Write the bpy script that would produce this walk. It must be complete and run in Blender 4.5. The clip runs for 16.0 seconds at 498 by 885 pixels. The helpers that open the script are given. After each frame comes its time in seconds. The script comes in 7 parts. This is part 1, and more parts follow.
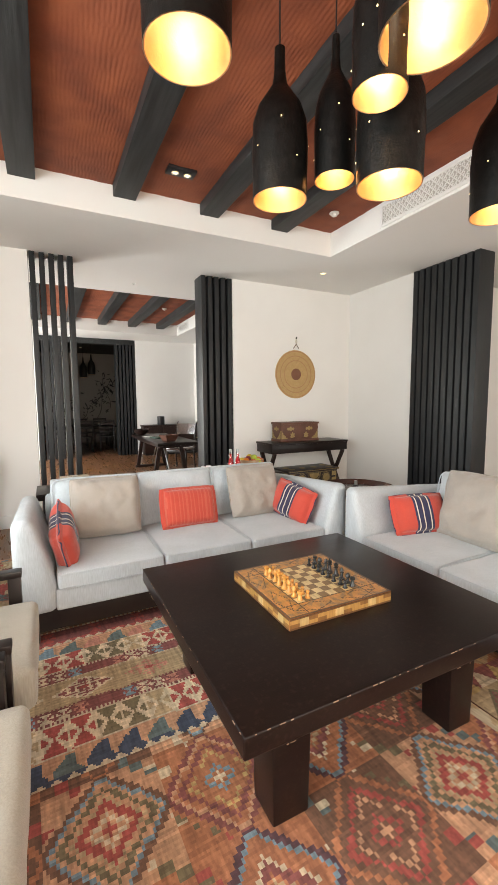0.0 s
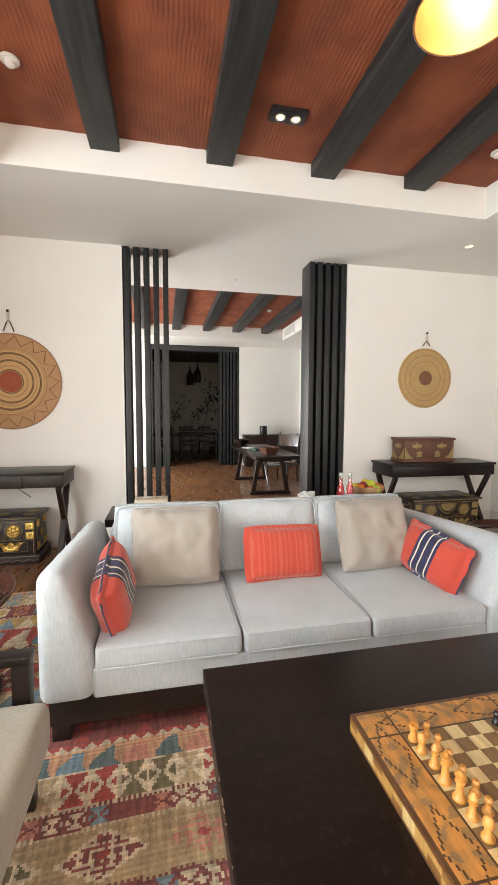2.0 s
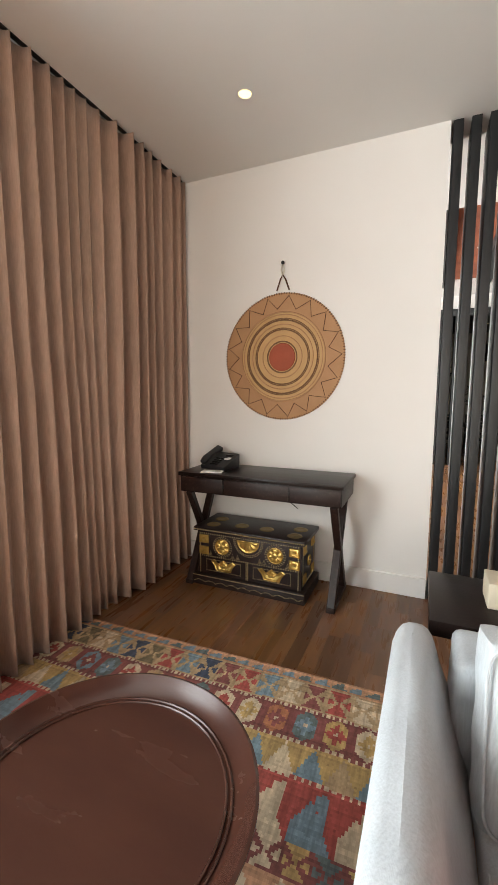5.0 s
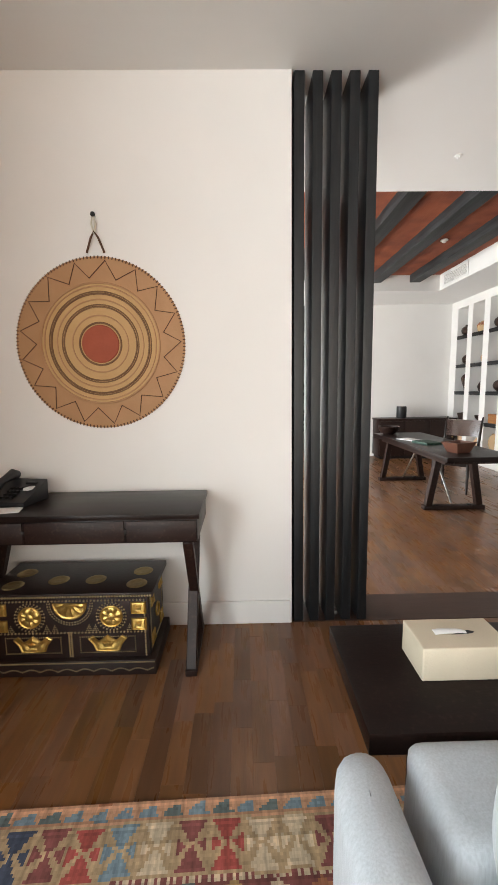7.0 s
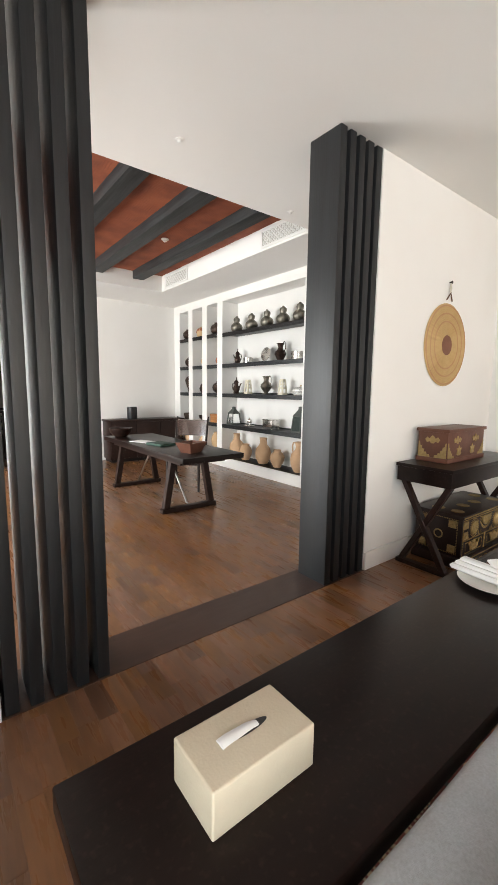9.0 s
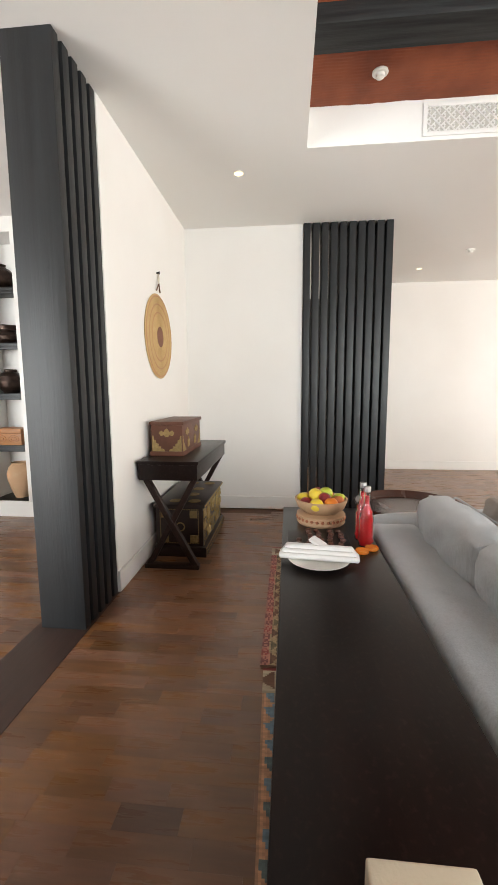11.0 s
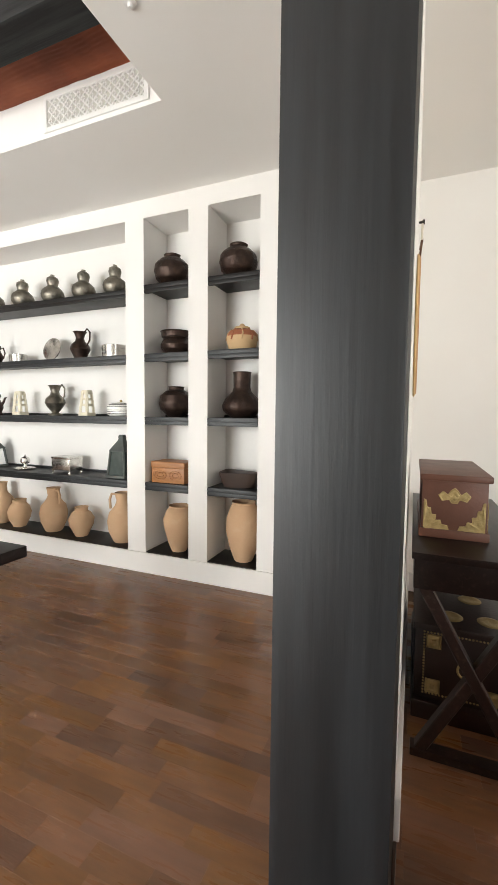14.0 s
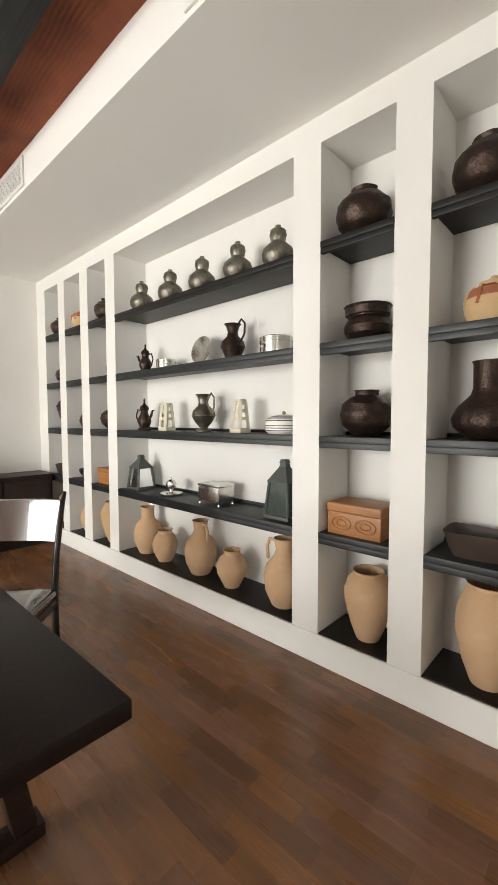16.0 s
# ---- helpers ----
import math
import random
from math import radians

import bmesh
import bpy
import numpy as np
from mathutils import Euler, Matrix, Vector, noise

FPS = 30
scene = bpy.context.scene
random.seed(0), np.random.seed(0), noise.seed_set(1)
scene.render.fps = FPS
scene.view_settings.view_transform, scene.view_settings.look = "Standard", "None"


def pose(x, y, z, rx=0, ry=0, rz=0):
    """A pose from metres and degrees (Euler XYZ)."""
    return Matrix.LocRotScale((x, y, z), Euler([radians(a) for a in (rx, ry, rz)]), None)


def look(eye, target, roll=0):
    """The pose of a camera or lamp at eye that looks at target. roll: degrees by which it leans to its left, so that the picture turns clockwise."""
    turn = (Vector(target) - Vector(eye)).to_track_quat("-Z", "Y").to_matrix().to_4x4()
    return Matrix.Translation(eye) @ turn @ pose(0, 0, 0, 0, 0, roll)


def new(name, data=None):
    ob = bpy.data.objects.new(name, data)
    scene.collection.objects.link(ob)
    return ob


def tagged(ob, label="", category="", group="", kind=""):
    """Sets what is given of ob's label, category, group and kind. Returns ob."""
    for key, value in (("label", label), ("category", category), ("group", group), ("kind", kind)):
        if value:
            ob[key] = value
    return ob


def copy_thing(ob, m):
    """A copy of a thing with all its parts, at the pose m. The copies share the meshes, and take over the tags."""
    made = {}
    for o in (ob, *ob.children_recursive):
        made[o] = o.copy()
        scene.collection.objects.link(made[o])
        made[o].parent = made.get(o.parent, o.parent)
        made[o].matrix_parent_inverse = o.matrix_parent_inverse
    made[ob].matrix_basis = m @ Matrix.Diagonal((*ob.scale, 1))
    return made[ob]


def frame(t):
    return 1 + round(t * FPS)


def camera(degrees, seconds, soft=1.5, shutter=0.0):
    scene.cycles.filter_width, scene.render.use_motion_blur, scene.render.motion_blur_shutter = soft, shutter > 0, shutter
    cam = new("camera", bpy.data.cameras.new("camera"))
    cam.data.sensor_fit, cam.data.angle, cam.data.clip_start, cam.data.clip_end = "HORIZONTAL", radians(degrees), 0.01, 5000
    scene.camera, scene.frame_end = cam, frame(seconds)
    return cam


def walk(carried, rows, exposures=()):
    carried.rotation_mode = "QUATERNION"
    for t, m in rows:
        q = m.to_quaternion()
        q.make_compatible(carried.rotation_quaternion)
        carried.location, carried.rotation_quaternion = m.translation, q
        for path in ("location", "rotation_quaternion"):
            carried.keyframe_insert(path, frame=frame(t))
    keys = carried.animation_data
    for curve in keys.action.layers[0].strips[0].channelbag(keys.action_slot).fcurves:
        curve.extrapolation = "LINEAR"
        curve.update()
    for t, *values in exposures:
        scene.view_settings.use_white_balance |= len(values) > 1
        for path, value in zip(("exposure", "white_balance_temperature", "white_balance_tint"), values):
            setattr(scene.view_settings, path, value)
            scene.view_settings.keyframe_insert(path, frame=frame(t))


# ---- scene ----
cam = camera(62.9, 16.0)
PATH = [
    (0, (0.154, 0.271, 1.452), (1.043, 2.052, 1.257), -0.4),
    (0.5, (0.288, 0.459, 1.452), (1.09, 2.283, 1.277), -0.5),
    (1, (0.38, 0.632, 1.445), (1.073, 2.501, 1.287), -0.3),
    (1.5, (0.45, 0.873, 1.455), (1.012, 2.787, 1.306), -0.1),
    (2, (0.475, 1.102, 1.457), (0.883, 3.055, 1.307), 0.2),
    (2.5, (0.474, 1.36, 1.448), (0.712, 3.34, 1.293), 0.5),
    (3, (0.439, 1.624, 1.455), (0.472, 3.617, 1.29), 0.6),
    (3.5, (0.36, 1.928, 1.454), (0.15, 3.909, 1.275), 0.7),
    (4, (0.246, 2.196, 1.464), (-0.226, 4.13, 1.271), 0.9),
    (4.2, (0.208, 2.305, 1.456), (-0.372, 4.208, 1.255), 0.8),
    (5.25, (-0.06, 2.72, 1.466), (-0.865, 4.535, 1.231), 0.1),
    (6.3, (-0.252, 3.082, 1.475), (-0.688, 5.017, 1.217), -0.7),
    (6.5, (-0.269, 3.131, 1.481), (-0.572, 5.091, 1.22), -0.7),
    (7, (-0.233, 3.265, 1.486), (-0.205, 5.248, 1.226), -0.8),
    (7.5, (-0.177, 3.388, 1.495), (0.165, 5.342, 1.239), -0.9),
    (8, (-0.149, 3.499, 1.496), (0.489, 5.377, 1.241), -1.5),
    (8.5, (-0.11, 3.571, 1.48), (0.792, 5.336, 1.21), -0.4),
    (9, (-0.081, 3.767, 1.461), (1.132, 5.336, 1.203), 0.7),
    (9.5, (-0.078, 3.926, 1.438), (1.444, 5.22, 1.187), 0.4),
    (10, (-0.026, 4.119, 1.422), (1.740, 5.044, 1.175), 0.1),
    (10.2, (0.01, 4.2, 1.418), (1.84, 4.969, 1.173), -0.1),
    (10.7, (0.01, 4.40, 1.408), (1.945, 4.80, 1.157), -0.2),
    (11.2, (0.015, 4.615, 1.398), (2.0, 4.68, 1.146), -0.4),
    (11.7, (0.20, 4.79, 1.389), (2.186, 4.67, 1.137), -0.7),
    (12.3, (0.55, 4.99, 1.358), (2.534, 4.931, 1.118), -0.9),
    (12.5, (0.627, 5.07, 1.359), (2.613, 5.081, 1.126), -0.6),
    (13, (0.836, 5.285, 1.352), (2.807, 5.56, 1.159), -0.0),
    (13.5, (1.022, 5.492, 1.374), (2.945, 6.02, 1.213), 0.3),
    (14, (1.269, 5.694, 1.403), (3.119, 6.443, 1.271), 0.6),
    (14.5, (1.48, 5.876, 1.455), (3.252, 6.794, 1.323), 0.7),
    (15, (1.674, 6.124, 1.445), (3.373, 7.173, 1.334), 0.5),
    (15.5, (1.89, 6.344, 1.466), (3.494, 7.533, 1.352), 0.3),
    (16, (2.162, 6.549, 1.482), (3.635, 7.897, 1.369), -0.1),
]
walk(cam, [(t, look(eye, target, roll)) for t, eye, target, roll in PATH],
     [(0.0, 0.70, 7250, 10), (2.0, 0.75, 7250, 10), (3.2, 0.77, 7250, 10), (4.0, 0.73, 7250, 10), (6.5, 0.80, 6900, 10), (8.0, 0.76, 7100, 10), (9.0, 0.90, 7050, 10), (9.6, 0.99, 7050, 10), (12.5, 1.06, 7050, 10), (14.5, 0.92, 7350, 10), (16.0, 0.74, 7500, 10)])

# ---- world, windows' daylight, exposure ----
world = bpy.data.worlds.new("sky")
scene.world = world
world.use_nodes = True
wn = world.node_tree
sky = wn.nodes.new("ShaderNodeTexSky")
sky.sky_type, sky.sun_disc = "NISHITA", False
sky.sun_elevation, sky.sun_rotation = radians(48), radians(200)
wn.links.new(sky.outputs[0], wn.nodes["Background"].inputs[0])
wn.nodes["Background"].inputs[1].default_value = 0.12

sun = new("sun", bpy.data.lights.new("sun", "SUN"))
sun.data.energy, sun.data.angle, sun.data.color = 2.5, radians(0.5), (1.0, 0.95, 0.88)
sun.matrix_world = look((6, -20, 22), (0, 0, 0))


def window_light(name, at, to, width, height, power, colour):
    """Daylight that comes in through a window's opening."""
    ob = new(name, bpy.data.lights.new(name, "AREA"))
    ob.data.shape, ob.data.size, ob.data.size_y = "RECTANGLE", width, height
    ob.data.energy, ob.data.color = power, colour
    ob.matrix_world = look(at, to)
    return ob


window_light("living_window_light", (-2.25, 1.1, 1.55), (3, 1.1, 1.2), 4.2, 2.7, 245, (0.82, 0.92, 1.0))
window_light("garden_window_light", (1.4, -2.85, 1.55), (1.4, 3, 1.8), 4.6, 2.7, 112, (1.0, 0.92, 0.85))
window_light("study_window_light", (-2.25, 9.5, 1.35), (3, 9.5, 0.9), 3.0, 2.3, 240, (0.86, 0.93, 1.0))
# added lamp that brightens the hall; its window is assumed, out of view
window_light("hall_fill_light", (6.2, -2.85, 1.6), (6.2, 3, 1.2), 1.8, 2.4, 45, (0.92, 0.96, 1.0))


# ---- materials ----
def material(name, colour, rough=0.6, metal=0.0, colour2=None, scale=8.0, stretch=(1, 1, 1), mix=0.5,
             bump=0.15, bump_scale=60.0, detail=6.0, rough2=None, coat=0.0, sheen=0.0, spec=0.5, rand=None, rand_amount=0.3, dirt=None):
    """Two scales of noise between two colours, fine relief, and optional variation piece by piece."""
    m = bpy.data.materials.new(name)
    m.use_nodes = True
    nt = m.node_tree
    N, L = nt.nodes, nt.links
    b = N["Principled BSDF"]
    b.inputs["Metallic"].default_value = metal
    b.inputs["Specular IOR Level"].default_value = spec
    b.inputs["Coat Weight"].default_value = coat
    b.inputs["Sheen Weight"].default_value = sheen
    co = N.new("ShaderNodeTexCoord")
    mp = N.new("ShaderNodeMapping")
    mp.inputs["Scale"].default_value = stretch
    L.new(co.outputs["Object"], mp.inputs[0])
    big = N.new("ShaderNodeTexNoise")
    big.inputs["Scale"].default_value, big.inputs["Detail"].default_value = scale, detail
    L.new(mp.outputs[0], big.inputs["Vector"])
    ramp = N.new("ShaderNodeMapRange")
    ramp.inputs[1].default_value, ramp.inputs[2].default_value = 0.35, 0.65
    ramp.inputs[3].default_value, ramp.inputs[4].default_value = 0.0, mix
    L.new(big.outputs[0], ramp.inputs[0])
    cm = N.new("ShaderNodeMix")
    cm.data_type = "RGBA"
    c2 = colour2 or tuple(c * 0.75 for c in colour)
    cm.inputs["A"].default_value, cm.inputs["B"].default_value = (*colour, 1), (*c2, 1)
    L.new(ramp.outputs[0], cm.inputs["Factor"])
    out = cm.outputs["Result"]
    if rand:
        hsv = N.new("ShaderNodeHueSaturation")
        src = N.new("ShaderNodeObjectInfo").outputs["Random"] if rand == "object" else N.new("ShaderNodeNewGeometry").outputs["Random Per Island"]
        mr = N.new("ShaderNodeMapRange")
        mr.inputs[3].default_value, mr.inputs[4].default_value = 1 - rand_amount, 1 + rand_amount
        cube = N.new("ShaderNodeMath")
        cube.operation = "POWER"
        cube.inputs[1].default_value = 0.55
        L.new(src, cube.inputs[0])
        L.new(cube.outputs[0], mr.inputs[0])
        wrap = N.new("ShaderNodeMath")
        wrap.operation = "MULTIPLY"
        wrap.inputs[1].default_value = 17.3
        L.new(src, wrap.inputs[0])
        fract = N.new("ShaderNodeMath")
        fract.operation = "FRACT"
        L.new(wrap.outputs[0], fract.inputs[0])
        for socket, lo, hi in (("Hue", 0.493, 0.503), ("Saturation", 0.90, 1.08)):
            tone = N.new("ShaderNodeMapRange")
            tone.inputs[3].default_value, tone.inputs[4].default_value = lo, hi
            L.new(fract.outputs[0], tone.inputs[0])
            L.new(tone.outputs[0], hsv.inputs[socket])
        L.new(mr.outputs[0], hsv.inputs["Value"])
        L.new(out, hsv.inputs["Color"])
        out = hsv.outputs[0]
    if dirt:
        dn = N.new("ShaderNodeTexNoise")
        dn.inputs["Scale"].default_value, dn.inputs["Detail"].default_value = dirt[1], 4
        L.new(co.outputs["Object"], dn.inputs["Vector"])
        dr = N.new("ShaderNodeMapRange")
        dr.inputs[1].default_value, dr.inputs[2].default_value = 0.55, 0.75
        dr.inputs[3].default_value, dr.inputs[4].default_value = 0.0, dirt[2]
        L.new(dn.outputs[0], dr.inputs[0])
        dm = N.new("ShaderNodeMix")
        dm.data_type = "RGBA"
        dm.inputs["B"].default_value = (*dirt[0], 1)
        L.new(dr.outputs[0], dm.inputs["Factor"])
        L.new(out, dm.inputs["A"])
        out = dm.outputs["Result"]
    L.new(out, b.inputs["Base Color"])
    rr = N.new("ShaderNodeMapRange")
    rr.inputs[3].default_value, rr.inputs[4].default_value = rough, rough2 if rough2 is not None else min(1, rough + 0.12)
    L.new(big.outputs[0], rr.inputs[0])
    L.new(rr.outputs[0], b.inputs["Roughness"])
    if bump:
        fine = N.new("ShaderNodeTexNoise")
        fine.inputs["Scale"].default_value, fine.inputs["Detail"].default_value = bump_scale, 5
        L.new(mp.outputs[0], fine.inputs["Vector"])
        bp = N.new("ShaderNodeBump")
        bp.inputs["Strength"].default_value, bp.inputs["Distance"].default_value = bump, 0.004
        L.new(fine.outputs[0], bp.inputs["Height"])
        L.new(bp.outputs[0], b.inputs["Normal"])
    return m


def weave(name, colour, colour2, scale=260.0, bump=0.5, mix=0.6, sheen=0.3):
    """Cloth: crossed threads in relief over a soft mottled colour."""
    m = material(name, colour, 0.85, colour2=colour2, scale=5, mix=mix, bump=0, sheen=sheen, rough2=0.95)
    N, L = m.node_tree.nodes, m.node_tree.links
    b = N["Principled BSDF"]
    co = N["Texture Coordinate"]
    slub = N.new("ShaderNodeTexNoise")
    slub.inputs["Scale"].default_value, slub.inputs["Detail"].default_value = 210, 3
    slubmap = N.new("ShaderNodeMapping")
    slubmap.inputs["Scale"].default_value = (1, 1, 0.10)
    L.new(co.outputs["Object"], slubmap.inputs[0])
    L.new(slubmap.outputs[0], slub.inputs["Vector"])
    sr = N.new("ShaderNodeMapRange")
    sr.inputs[1].default_value, sr.inputs[2].default_value = 0.3, 0.7
    sr.inputs[3].default_value, sr.inputs[4].default_value = 0.89, 1.09
    L.new(slub.outputs[0], sr.inputs[0])
    tint = N.new("ShaderNodeHueSaturation")
    L.new(sr.outputs[0], tint.inputs["Value"])
    L.new(b.inputs["Base Color"].links[0].from_socket, tint.inputs["Color"])
    L.new(tint.outputs[0], b.inputs["Base Color"])
    waves = []
    for axis in ("X", "Y", "Z"):
        w = N.new("ShaderNodeTexWave")
        w.bands_direction = axis
        w.inputs["Scale"].default_value, w.inputs["Distortion"].default_value = scale, 1.5
        L.new(co.outputs["Object"], w.inputs["Vector"])
        waves.append(w)
    a1, a2 = N.new("ShaderNodeMath"), N.new("ShaderNodeMath")
    L.new(waves[0].outputs["Fac"], a1.inputs[0]), L.new(waves[1].outputs["Fac"], a1.inputs[1])
    L.new(a1.outputs[0], a2.inputs[0]), L.new(waves[2].outputs["Fac"], a2.inputs[1])
    bp = N.new("ShaderNodeBump")
    bp.inputs["Strength"].default_value, bp.inputs["Distance"].default_value = bump * 0.5, 0.0007
    L.new(a2.outputs[0], bp.inputs["Height"])
    soft = N.new("ShaderNodeTexNoise")
    soft.inputs["Scale"].default_value, soft.inputs["Detail"].default_value = 9, 3
    L.new(co.outputs["Object"], soft.inputs["Vector"])
    bp2 = N.new("ShaderNodeBump")
    bp2.inputs["Strength"].default_value, bp2.inputs["Distance"].default_value = 0.35, 0.02
    L.new(soft.outputs[0], bp2.inputs["Height"])
    L.new(bp.outputs[0], bp2.inputs["Normal"])
    L.new(bp2.outputs[0], b.inputs["Normal"])
    return m


def coloured(name, rough=0.9, bump=0.4, bump_scale=400.0, wash=0.3):
    """Colours carried by the mesh (woven or inlaid pattern), faded by noise."""
    m = bpy.data.materials.new(name)
    m.use_nodes = True
    N, L = m.node_tree.nodes, m.node_tree.links
    b = N["Principled BSDF"]
    at = N.new("ShaderNodeAttribute")
    at.attribute_name = "dye"
    co = N.new("ShaderNodeTexCoord")
    mp = N.new("ShaderNodeMapping")
    mp.inputs["Scale"].default_value = (1, 0.12, 1)
    L.new(co.outputs["Object"], mp.inputs[0])
    n = N.new("ShaderNodeTexNoise")
    n.inputs["Scale"].default_value, n.inputs["Detail"].default_value = 55, 8
    L.new(mp.outputs[0], n.inputs["Vector"])
    mr = N.new("ShaderNodeMapRange")
    mr.inputs[1].default_value, mr.inputs[2].default_value = 0.3, 0.7
    mr.inputs[3].default_value, mr.inputs[4].default_value = 1 - wash, 1 + wash
    L.new(n.outputs[0], mr.inputs[0])
    hsv = N.new("ShaderNodeHueSaturation")
    L.new(mr.outputs[0], hsv.inputs["Value"])
    L.new(at.outputs["Color"], hsv.inputs["Color"])
    L.new(hsv.outputs[0], b.inputs["Base Color"])
    b.inputs["Roughness"].default_value = rough
    f = N.new("ShaderNodeTexNoise")
    f.inputs["Scale"].default_value = bump_scale
    L.new(co.outputs["Object"], f.inputs["Vector"])
    bp = N.new("ShaderNodeBump")
    bp.inputs["Strength"].default_value, bp.inputs["Distance"].default_value = bump, 0.002
    L.new(f.outputs[0], bp.inputs["Height"])
    L.new(bp.outputs[0], b.inputs["Normal"])
    return m


def glow(name, colour, power):
    m = bpy.data.materials.new(name)
    m.use_nodes = True
    b = m.node_tree.nodes["Principled BSDF"]
    b.inputs["Base Color"].default_value = (*colour, 1)
    b.inputs["Emission Color"].default_value = (*colour, 1)
    b.inputs["Emission Strength"].default_value = power
    return m


def glass(name, colour=(1, 1, 1), rough=0.02):
    m = bpy.data.materials.new(name)
    m.use_nodes = True
    b = m.node_tree.nodes["Principled BSDF"]
    b.inputs["Base Color"].default_value = (*colour, 1)
    b.inputs["Roughness"].default_value = rough
    b.inputs["Transmission Weight"].default_value = 1.0
    b.inputs["IOR"].default_value = 1.45
    return m


PLASTER = material("white_plaster", (0.78, 0.76, 0.73), 0.8, colour2=(0.74, 0.715, 0.68), scale=1.3, bump=0.12, bump_scale=45, mix=0.6)
CEILING = material("ceiling_paint", (0.79, 0.775, 0.745), 0.85, colour2=(0.76, 0.74, 0.70), scale=0.9, bump=0.08, bump_scale=30, mix=0.5)
TRIM = material("trim_paint", (0.78, 0.77, 0.745), 0.45, colour2=(0.72, 0.70, 0.67), scale=3, bump=0.05)
CHARCOAL = material("charcoal_stained_wood", (0.0062, 0.0067, 0.0074), 0.40, colour2=(0.013, 0.0145, 0.0165), scale=3.5, stretch=(5, 5, 0.3), bump=0.25, bump_scale=15, mix=0.9, rough2=0.56, spec=0.5)
BEAM = material("beam_stained_wood", (0.013, 0.0135, 0.0138), 0.5, spec=0.35, colour2=(0.040, 0.042, 0.042), scale=5, stretch=(6, 0.35, 6), bump=0.3, bump_scale=24, mix=0.9)
TERRACOTTA = material("combed_terracotta_plaster", (0.30, 0.080, 0.032), 0.7, colour2=(0.165, 0.040, 0.019), scale=3.4, bump=0.3, bump_scale=40, mix=0.8)
ESPRESSO = material("espresso_lacquered_wood", (0.0088, 0.0048, 0.0042), 0.26, colour2=(0.0135, 0.0072, 0.0058), scale=4, stretch=(1, 5, 5), bump=0.06, bump_scale=40, mix=0.8, rough2=0.36, spec=0.20, dirt=((0.06, 0.035, 0.026), 60, 0.25))
DARKWOOD = material("dark_brown_wood", (0.015, 0.007, 0.0055), 0.35, spec=0.3, colour2=(0.025, 0.011, 0.008), scale=5, stretch=(1, 6, 6), bump=0.12, bump_scale=30, mix=0.8, dirt=((0.16, 0.10, 0.07), 45, 0.2))
BLACKWOOD = material("black_brown_wood", (0.006, 0.0048, 0.0045), 0.4, spec=0.35, colour2=(0.011, 0.0085, 0.0075), scale=6, bump=0.12, bump_scale=30)
CHAIRWOOD = material("chair_dark_wood", (0.009, 0.005, 0.0045), 0.27, spec=0.4, colour2=(0.021, 0.011, 0.008), scale=6, bump=0.1, bump_scale=30)
FLOORWOOD = dict(rough=0.21, colour2=(0.125, 0.058, 0.027), scale=3.0, stretch=(9, 0.8, 9), bump=0.12, bump_scale=22, mix=0.8, rough2=0.36)
PLANK = material("floor_plank_wood", (0.190, 0.086, 0.037), rand="object", rand_amount=0.36, **FLOORWOOD)
PLANKS = material("floor_planks_wood", (0.190, 0.086, 0.037), rand="island", rand_amount=0.36, **FLOORWOOD)
SCREED = material("floor_joint", (0.10, 0.045, 0.02), 0.7)
THRESHOLD = material("threshold_wood", (0.050, 0.022, 0.013), 0.3, colour2=(0.035, 0.015, 0.009), scale=3, stretch=(1, 9, 9), bump=0.1, bump_scale=20, mix=0.8)
LINEN = weave("pale_grey_linen", (0.48, 0.52, 0.55), (0.40, 0.435, 0.46), scale=240, bump=0.5)
OATMEAL = weave("oatmeal_cushion_cloth", (0.345, 0.305, 0.268), (0.295, 0.26, 0.228), scale=180)
CREAM = weave("cream_seat_cloth", (0.41, 0.375, 0.31), (0.36, 0.325, 0.26))
PIPING = weave("piping_cloth", (0.33, 0.29, 0.25), (0.28, 0.25, 0.21))
CORAL = weave("coral_cloth", (0.50, 0.060, 0.036), (0.44, 0.044, 0.028), scale=200)
CORAL_STRIPE = weave("coral_pale_thread", (0.54, 0.095, 0.055), (0.48, 0.072, 0.042), scale=200)
NAVY = weave("navy_cloth", (0.018, 0.02, 0.07), (0.012, 0.014, 0.05), scale=200)
ECRU = weave("ecru_cloth", (0.66, 0.60, 0.50), (0.60, 0.54, 0.44), scale=200)
CURTAIN = weave("taupe_curtain_cloth", (0.42, 0.275, 0.205), (0.36, 0.235, 0.175), scale=240, sheen=0.2)
RUG = coloured("kilim_wool")
INLAY = coloured("inlaid_wood", rough=0.35, bump=0.1, bump_scale=80, wash=0.25)
LAMP_BLACK = material("black_lamp_metal", (0.007, 0.0066, 0.006), 0.38, metal=0.6, colour2=(0.02, 0.018, 0.016), scale=30, bump=0.4, bump_scale=70)
LAMP_GOLD = material("gold_lamp_lining", (0.95, 0.74, 0.48), 0.36, metal=1.0, colour2=(0.86, 0.60, 0.33), scale=9, bump=0.35, bump_scale=45, mix=0.7, rough2=0.5)
BULB = glow("lamp_bulb", (1.0, 0.78, 0.58), 9)
SPOT = glow("downlight_lens", (1.0, 0.80, 0.42), 1.2)
BRASS = material("beaten_brass", (0.80, 0.56, 0.17), 0.32, metal=1.0, colour2=(0.42, 0.28, 0.09), scale=30, bump=0.9, bump_scale=90)
STUDS = material("pale_brass_studs", (0.78, 0.68, 0.42), 0.35, metal=0.9, colour2=(0.6, 0.5, 0.3), scale=40)
